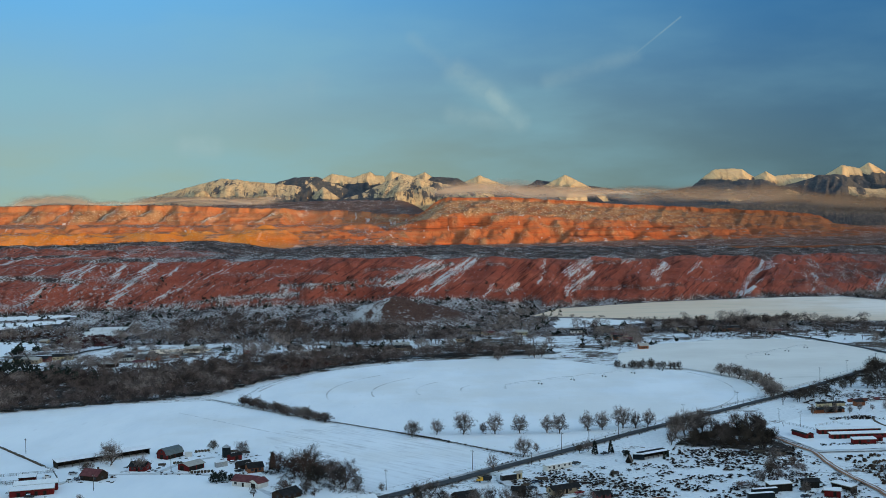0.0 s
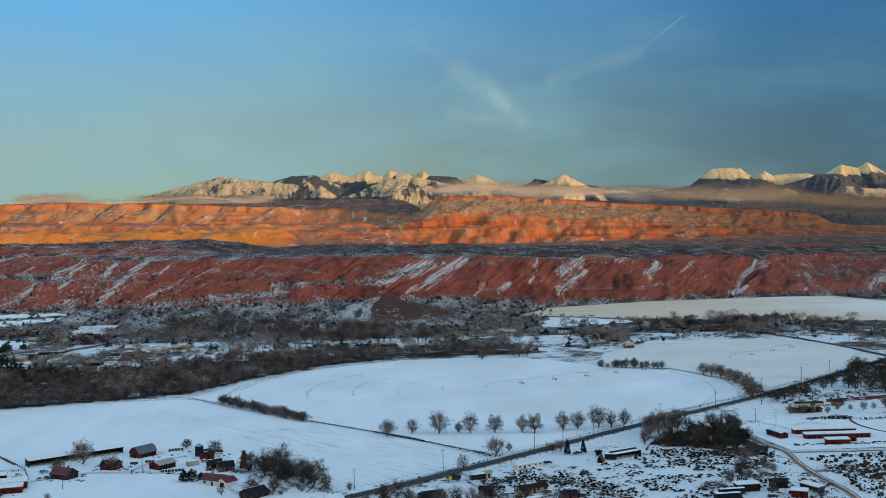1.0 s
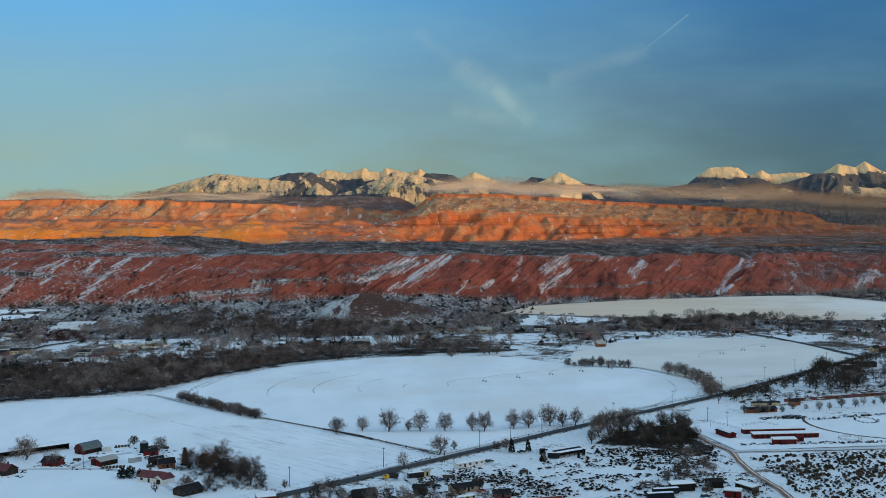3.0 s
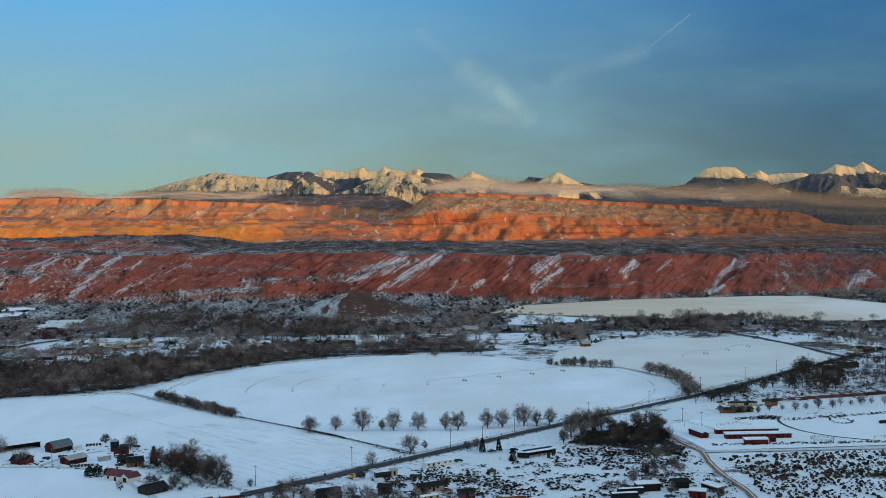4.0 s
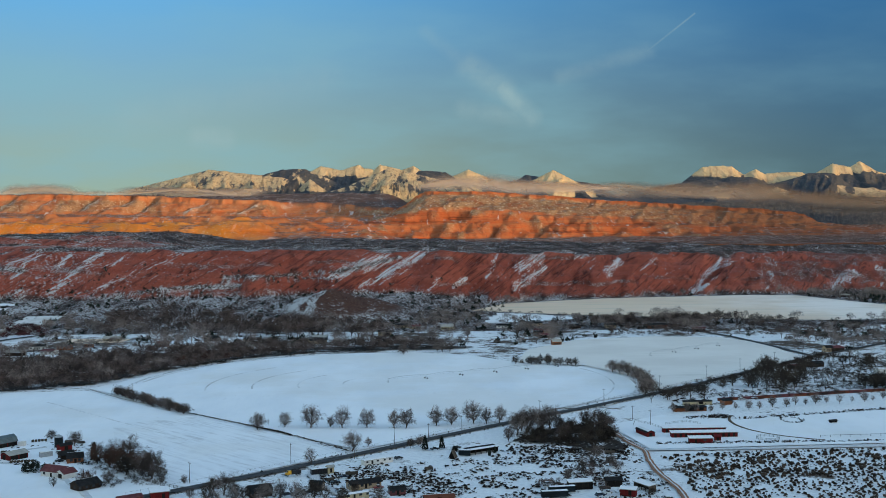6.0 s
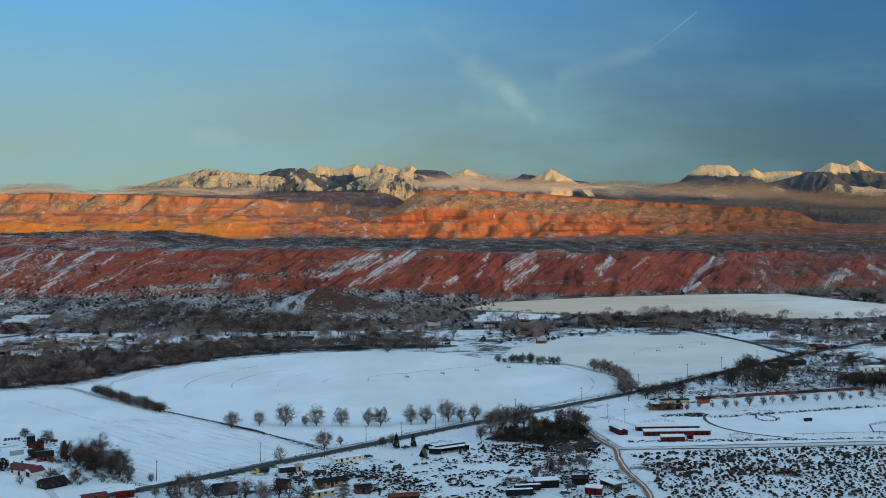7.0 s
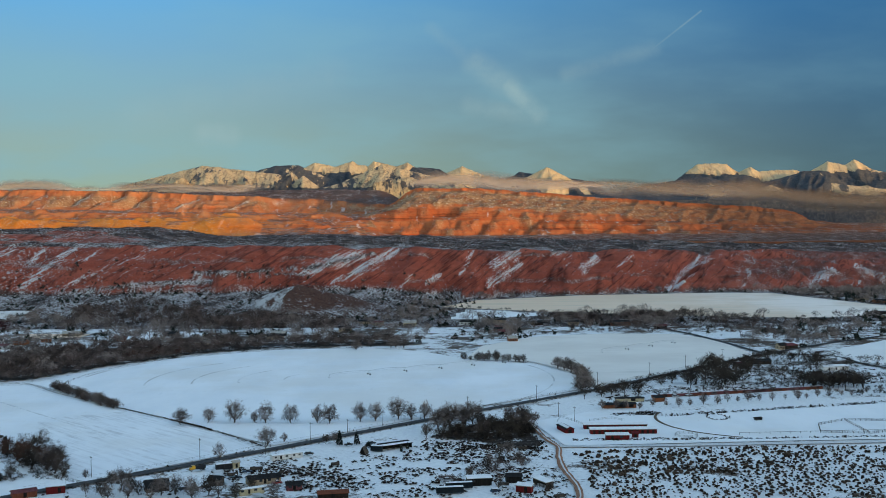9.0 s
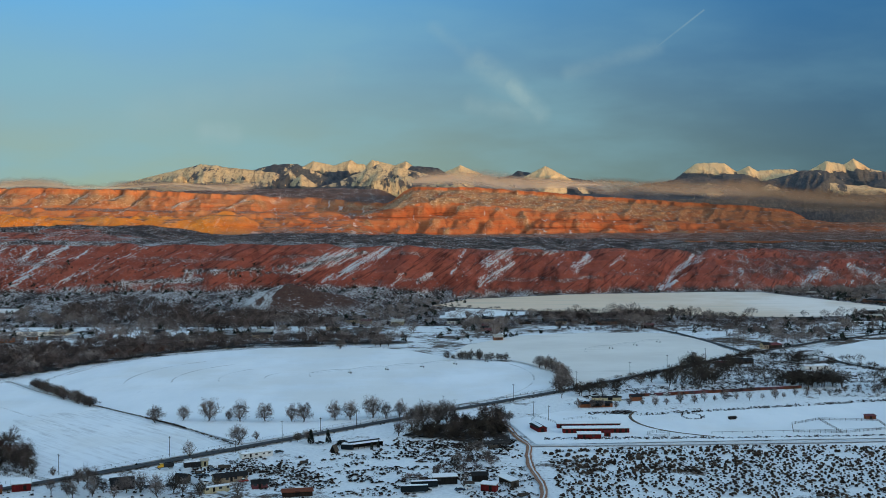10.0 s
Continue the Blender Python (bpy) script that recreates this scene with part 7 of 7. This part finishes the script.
# ---------------------------------------------------------------- vehicles
def car_paint(name, c):
    return material(name, lambda n, w: n.mix(n.ramp(n.noise(n("ShaderNodeTexCoord").outputs["Object"], 1.5), 0.3, 0.7), c, tuple(0.8 * k for k in c)), 0.3, None, 0.2, 0.5)


CAR_COLOURS = {"white": car_paint("white_car_paint", (0.65, 0.65, 0.66)), "dark blue": car_paint("dark_blue_car_paint", (0.02, 0.03, 0.06)), "black": car_paint("black_car_paint", (0.015, 0.015, 0.017)),
               "silver": car_paint("silver_car_paint", (0.35, 0.36, 0.38)), "red": car_paint("red_car_paint", (0.28, 0.025, 0.02)), "yellow": car_paint("yellow_truck_paint", (0.62, 0.33, 0.02))}


def wheels(ob, spots, r, w):
    for x, y in spots:
        bm = bmesh.new()
        bmesh.ops.create_cone(bm, cap_ends=True, segments=12, radius1=r, radius2=r, depth=w, matrix=pose(x, y, r, 90))
        tyre = part("wheel", bm, TYRE, ob)
        bm = bmesh.new()
        bmesh.ops.create_cone(bm, cap_ends=True, segments=10, radius1=r * 0.55, radius2=r * 0.55, depth=w + 0.03, matrix=pose(x, y, r, 90))
        part("rim", bm, STEEL, tyre)


def car(x, y, turn, colour, pickup=False, snowy=True):
    ob = thing("pickup_truck" if pickup else "car", x, y, turn, "%s %s parked on the snow" % (colour, "pickup truck" if pickup else "car with snow on its roof"), "truck" if pickup else "car", "parked cars")
    paint = CAR_COLOURS[colour]
    prof = [(-2.3, 0.45), (2.3, 0.45), (2.35, 0.8), (2.2, 0.98), (1.1, 1.05), (-2.25, 1.05), (-2.3, 0.8)]
    bm = bmesh.new()
    prism(bm, prof, -0.9, 0.9)
    bmesh.ops.rotate(bm, cent=(0, 0, 0), matrix=Matrix.Rotation(radians(-90), 3, "Z"), verts=bm.verts[:])
    part("body", bm, paint, ob)
    cab = [(1.1, 1.05), (0.5, 1.62), (-0.5 if pickup else -1.5, 1.65), (-0.6 if pickup else -2.1, 1.05)]
    bm = bmesh.new()
    prism(bm, cab, -0.78, 0.78)
    bmesh.ops.rotate(bm, cent=(0, 0, 0), matrix=Matrix.Rotation(radians(-90), 3, "Z"), verts=bm.verts[:])
    part("cabin_glass", bm, GLASS, ob)
    roof = box_part("roof", 0.0 if pickup else -0.5, 0, 1.655, 1.0 if pickup else 2.0, 1.5, 0.06, paint, ob)
    if snowy:
        box_part("snow_cover", 0.0 if pickup else -0.5, 0, 1.72, 0.9 if pickup else 1.9, 1.4, 0.10, ROOF_SNOW, roof)
    wheels(ob, [(s * 1.45, t * 0.85) for s in (-1, 1) for t in (-1, 1)], 0.36, 0.24)
    return ob


FARM_CARS = [(-194, 555, 40, "silver", False), (-190, 538, -50, "white", True), (-187, 541, -50, "dark blue", False), (-205, 548, 60, "white", True), (-107, 553, 20, "black", True), (-114, 573, 30, "silver", False),
                                   (-140, 572, 80, "white", True), (-198, 507, 10, "black", False), (41, 503, 15, "black", True), (46, 488, 60, "white", True), (31, 484, 30, "dark blue", False), (22, 481, 30, "dark blue", False),
                                   (86, 575, 30, "black", True), (98, 578, 30, "black", False), (68, 553, 30, "black", False), (140, 496, 0, "white", False), (165, 480, 30, "white", True), (161, 476, 20, "dark blue", False)]
FAR_CARS = [(290, 726, 20, "white", False), (300, 731, 25, "white", True), (318, 738, 20, "black", True), (335, 744, 30, "silver", False), (340, 722, 20, "black", False), (277, 716, 0, "white", True), (365, 757, 20, "white", False),
                                   (62, 492, 30, "red", True), (76, 492, 60, "silver", False), (44, 514, 20, "dark blue", True)]
for x, y, turn, colour, pickup in FARM_CARS + FAR_CARS:
    car(x, y, turn, colour, pickup)


def lorry(x, y, turn):
    ob = thing("dump_truck", x, y, turn, "yellow dump truck with a black bed beside the road", "truck")
    box_part("chassis", 0, 0, 0.7, 7.4, 1.0, 0.3, TYRE, ob)
    prism_part("bed", [(-1.25, 1.1), (1.25, 1.1), (1.3, 2.7), (1.1, 2.7), (1.0, 1.3), (-1.0, 1.3), (-1.1, 2.7), (-1.3, 2.7)], -1.2, 3.7, CAR_COLOURS["black"], ob, "black tipping bed")
    cab = prism_part("cab", [(-1.2, 1.0), (1.2, 1.0), (1.15, 2.7), (-1.15, 2.7)], -2.9, -1.35, CAR_COLOURS["yellow"], ob, "yellow cab")
    box_part("windshield", -2.92, 0, 1.9, 0.06, 2.0, 0.65, GLASS, cab)
    prism_part("hood", [(-0.9, 1.0), (0.9, 1.0), (0.8, 1.75), (-0.8, 1.75)], -4.0, -2.9, CAR_COLOURS["yellow"], ob)
    wheels(ob, [(s, t * 1.05) for s in (-3.3, 1.6, 2.8) for t in (-1, 1)], 0.5, 0.32)


lorry(19, 519, 30)


def container(x, y, turn, L, mat, label):
    """A shipping box with ribbed sides and a door end."""
    ob = thing("container", x, y, turn, label, "container")
    box_part("body", 0, 0, 0.0, L, 2.4, 2.6, mat, ob)
    for i in range(int(L / 1.2)):
        for s in (-1, 1):
            box_part("rib", -L / 2 + 0.6 + 1.2 * i, s * 1.23, 0.2, 0.25, 0.06, 2.3, mat, ob)
    box_part("door", -L / 2 - 0.03, 0, 0.25, 0.06, 2.1, 2.2, mat, ob)
    box_part("snow_cover", 0, 0, 2.6, L - 0.2, 2.2, 0.15, ROOF_SNOW, ob)


container(145, 484, 10, 12, TEAL, "dark teal shipping container by the workshop")
container(141, 476, 8, 12, TEAL, "dark shipping container with a dusting of snow")
container(102, 562, -10, 6, TEAL, "blue-grey container beside the pole barn")
container(31, 522, 25, 8, CAR_COLOURS["black"], "black flat container beside the dump truck")
container(-119, 566, 40, 6.5, STEEL, "grey tank container beside the machine shed")
container(-143, 594, 10, 4, WHITE, "white farm tank under snow beside the barn")


# ---------------------------------------------------------------- poles, fences, irrigation
def power_pole(x, y, high, turn, arms=1):
    ob = thing("power_pole", x, y, turn, "weathered wooden power pole with a crossarm", "pole", "power poles")
    part("post", mesh_of("post", *tube((0, 0, -0.6), (0, 0, high), 0.17, 0.11, 7)), TIMBER, ob)
    for k in range(arms):
        arm = box_part("crossarm", 0, 0, high - 0.7 - 1.1 * k, 0.14, 2.6, 0.14, TIMBER, ob)
        for s in (-1.1, -0.5, 0.5, 1.1):
            box_part("insulator", 0, s, high - 0.56 - 1.1 * k, 0.10, 0.10, 0.18, STEEL, arm)


for x, y, h in ((14, 544, 10.5), (64, 586, 10.5), (101, 621, 10), (-28, 506, 10), (150, 672, 10), (196, 716, 10), (244, 775, 10), (290, 826, 10), (326, 866, 10), (366, 908, 10), (402, 958, 10),
                (82, 608, 8), (45, 556, 6), (-240, 610, 9), (-171, 518, 8), (-143, 556, 9), (213, 640, 9), (428, 905, 9), (462, 880, 9), (398, 934, 8), (205, 655, 9)):
    power_pole(x, y, h, 45, 1)


def fence(line, label, gap=4.0, high=1.3, rails=2, mat=None, thick=0.12):
    """Posts with rails between them along a line."""
    mat = mat or TIMBER
    ob = thing("fence", *line[0], 0, label, "fence")
    ox, oy = line[0]
    for (x0, y0), (x1, y1) in zip(line, line[1:]):
        d = math.hypot(x1 - x0, y1 - y0)
        k = max(1, round(d / gap))
        turn = math.degrees(math.atan2(y1 - y0, x1 - x0))
        for i in range(k):
            f = i / k
            box_part("post", x0 + (x1 - x0) * f - ox, y0 + (y1 - y0) * f - oy, -0.5, min(0.16, thick * 2), min(0.16, thick * 2), high + 0.5, mat, ob)
        for r in range(rails):
            box_part("rail", (x0 + x1) / 2 - ox, (y0 + y1) / 2 - oy, high * (r + 1) / rails - 0.15, d, thick * 0.6, thick, mat, ob, "", turn)
    return ob


fence([(-262, 628), (-217, 575), (-205, 560)], "weathered pasture fence beside a farm track")
fence([(-232, 552), (-206, 560), (-196, 540), (-226, 532), (-232, 552)], "wooden rail pen behind the stables", 3.0, 1.5, 3)
fence([(-236, 533), (-210, 540), (-203, 526)], "wooden rail pen joined to the stables", 3.0, 1.5, 3)
fence([(346, 604), (372, 601), (402, 612), (405, 636), (372, 640), (352, 626), (346, 604)], "grey rail corral in the snow", 3.0, 1.5, 3)
fence([(372, 601), (372, 640)], "cross fence inside the corral", 3.0, 1.5, 3)
fence([(300, 600), (346, 604), (420, 612), (520, 622)], "low fence along the paddock", 6.0, 1.2, 1)
fence([(203, 640), (206, 652), (213, 640), (218, 626)], "thin pipe fence by the stables", 3.0, 1.4, 2, STEEL)
fence([(222, 640), (236, 648), (243, 640)], "thin pipe fence behind the stable rows", 3.0, 1.4, 2, STEEL)
fence([(-52, 512), (-40, 500), (-26, 492)], "dark board fence by the farm trees", 2.5, 1.5, 3)
fence([(62, 530), (70, 515), (84, 500), (96, 486)], "dark rail fence through the rough lot", 3.0, 1.2, 2)
pen = ring(270, 597, 6.2, 0, 360, 16)
fence(pen + [pen[0]], "round pen of pale steel panels", 4.0, 1.5, 3, STEEL)
fence([(x - 6.5, y + 6.5) for x, y in ROAD[1:8]], "post and wire fence along the road", 7.0, 1.1, 1, DARK_WALL, 0.04)
fence([(178, 642), (190, 600), (197, 574)], "leaning fence beside the dirt drive", 4.0, 1.2, 1)
half = [(268, 668), (263, 656), (262, 640), (266, 624), (274, 610), (288, 598), (300, 592)]
ribbon("track_3", half, 1.6, SOIL, "dark bare track curving through the paddock", 0.42, 0.5, 0.15)
ribbon("track_4", [(-330, 690), (-262, 630), (-217, 576)], 2.2, SOIL, "farm track of bare earth beside a fence", 0.42, 0.5, 0.1)
ribbon("road_3", [(-480, 1020), (-444, 1065), (-436, 1120), (-410, 1120)], 7.0, TRODDEN, "snowy lane below the terrace houses", 0.42, 0.1, 0.1)
ribbon("road_4", [(-360, 1220), (-374, 1180), (-389, 1150), (-390, 1100), (-382, 1050), (-366, 1010), (-345, 985), (-318, 966), (-285, 950)], 7.5, ASPHALT, "dark bending road across the river", 0.42, 0.05, 0.1)
ribbon("drive", [(430, 950), (452, 944), (473, 930), (472, 905), (476, 880), (492, 846), (530, 800)], 4.5, ASPHALT, "dark wet drive through the snow", 0.42, 0.2, 0.1)


def pivot_line(towers, label):
    """A centre-pivot sprinkler: pivot stand, pipe spans with trusses, wheeled towers."""
    ob = thing("irrigation_pivot", *towers[0], 0, label, "sprinkler")
    ox, oy = towers[0]
    high = 3.2
    for i, (x, y) in enumerate(towers):
        dx, dy = (towers[1][0] - ox, towers[1][1] - oy)
        d = math.hypot(dx, dy)
        nx, ny = -dy / d, dx / d
        x, y = x - ox, y - oy
        sticks = []
        for s in ((-1, 1) if i else (-0.6, 0.6)):
            foot = (x + nx * 1.9 * s, y + ny * 1.9 * s, 0.5 if i else 0)
            sticks.append(tube(foot, (x, y, high), 0.10, 0.08, 5))
        sticks.append(tube((x + nx * 1.9, y + ny * 1.9, 0.6), (x - nx * 1.9, y - ny * 1.9, 0.6), 0.09, 0.09, 5))
        tower = part("tower" if i else "pivot_stand", mesh_of("tower", *gather(sticks)), STEEL, ob)
        if i:
            for s in (-1, 1):
                bm = bmesh.new()
                bmesh.ops.create_cone(bm, cap_ends=True, segments=12, radius1=0.62, radius2=0.62, depth=0.36,
                                      matrix=pose(x + nx * 1.9 * s, y + ny * 1.9 * s, 0.62, 0, 0, math.degrees(math.atan2(dy, dx))) @ pose(0, 0, 0, 0, 90, 90))
                part("wheel", bm, TYRE, tower)
    for (x0, y0), (x1, y1) in zip(towers, towers[1:]):
        a, b = np.array((x0 - ox, y0 - oy, high)), np.array((x1 - ox, y1 - oy, high))
        mid = (a + b) / 2 + (0, 0, 0.9)
        q1, q3 = (a * 0.75 + b * 0.25) + (0, 0, 0.65), (a * 0.25 + b * 0.75) + (0, 0, 0.65)
        sticks = [tube(p, q, 0.09, 0.09, 5) for p, q in ((a, q1), (q1, mid), (mid, q3), (q3, b))] + [tube(p, q, 0.03, 0.03, 3) for p, q in ((a, q1 - (0, 0, 1.0)), (q1 - (0, 0, 1.0), q3 - (0, 0, 1.0)), (q3 - (0, 0, 1.0), b), (q1, q1 - (0, 0, 1.0)), (q3, q3 - (0, 0, 1.0)))]
        part("span", mesh_of("span", *gather(sticks)), STEEL, ob)


pivot_line([(46, 817), (74.5, 836), (102, 853.5), (129.5, 869), (156, 885), (182, 900)], "centre-pivot sprinkler parked across the round field")
pivot_line([(272, 965), (298, 988), (324, 1012), (350, 1036)], "centre-pivot sprinkler parked across the farther field")
# wheel tracks of the sprinkler
def paint_rut(n, where):
    cover = n.noise(where, 0.035, 4, 0.6)
    return n.mix(n.ramp(cover, 0.38, 0.62), (0.47, 0.46, 0.47), (0.72, 0.74, 0.77))


def paint_faint(n, where):
    return n.mix(n.ramp(n.noise(where, 0.12, 4, 0.6), 0.40, 0.60), (0.60, 0.61, 0.64), (0.75, 0.77, 0.80))


FAINT = material("old_tracks_in_snow", paint_faint, 0.8)
RUT = material("rutted_snow", paint_rut, 0.85)
for k, (a0, a1) in enumerate(((140, 196), (140, 200), (135, 196), (138, 196), (-60, 60)), 1):
    r = 34 * k
    ribbon("wheel_track", ring(46, 817, r, a0, a1, 40), 1.3, RUT, "faint curved wheel rut in the snowy field", 0.40, 0.4, 0.04)
ribbon("track_9", [(-185, 740), (-140, 694), (-88, 640), (-70, 622)], 1.4, FAINT, "faint old track across the snowy pasture", 0.40, 0.9, 0.04)
ribbon("field_edge", ring(46, 817, 191, 60, 178, 70), 2.0, RUT, "faint outer edge of the round field", 0.40, 0.7, 0.05)
ribbon("field_edge_2", ring(46, 817, 186, -40, 40, 50), 1.5, RUT, "faint outer track of the round field", 0.40, 0.7, 0.05)


# ---------------------------------------------------------------- yard clutter
def log_pile(x, y, turn, n, L, label, mat):
    """Stacked logs or pipes."""
    ob = thing("log_pile", x, y, turn, label, "pile")
    k = 0
    for row in range(3):
        for i in range(n - row):
            part("log", mesh_of("log", *tube((-L / 2 + 0.1 * (k % 3), (i - (n - row) / 2) * 0.5, 0.22 + row * 0.42), (L / 2 + 0.1 * (k % 2), (i - (n - row) / 2) * 0.5, 0.22 + row * 0.42), 0.24, 0.20, 7)), mat, ob)
            k += 1


def bale_row(x, y, turn, n, label):
    """A row of round bales, each with a cap of snow."""
    for i in range(n):
        a = radians(turn)
        ob = thing("hay_bale", x + 1.7 * i * math.cos(a), y + 1.7 * i * math.sin(a), turn + 90, label, "bale", "row of bales")
        bm = bmesh.new()
        bmesh.ops.create_cone(bm, cap_ends=True, segments=14, radius1=0.75, radius2=0.75, depth=1.4, matrix=pose(0, 0, 0.72, 0, 90, 0))
        bmesh.ops.bevel(bm, geom=bm.edges[:], offset=0.06, segments=1, affect="EDGES")
        part("roll", bm, STRAW, ob)
        box_part("snow_cap", 0, 0, 1.44, 1.2, 0.6, 0.10, ROOF_SNOW, ob)


STRAW = varied("dark_old_hay", (0.045, 0.036, 0.028), (0.10, 0.08, 0.055), 2.0, 6, 0.95, (0.5, 0.05), True)
bale_row(-131, 551, 12, 7, "old dark hay bale with a cap of snow")
bale_row(-141, 604, 20, 5, "dark round bale beside the barn")
bale_row(-146, 575, 5, 3, "dark bale standing in the farmyard")
for x, y, turn, n, L in ((-120, 603, 30, 4, 5), (-112, 600, -20, 5, 4), (-152, 572, 10, 3, 4), (84, 530, 20, 5, 4), (38, 509, 40, 4, 5), (47, 521, 10, 5, 6), (60, 512, 70, 4, 4), (178, 565, 10, 5, 5), (168, 571, -20, 5, 6), (172, 485, 60, 4, 4), (165, 489, 0, 4, 5), (188, 468, 30, 5, 5)):
    log_pile(x, y, turn, n, L, "stack of weathered logs in the snow", TIMBER)
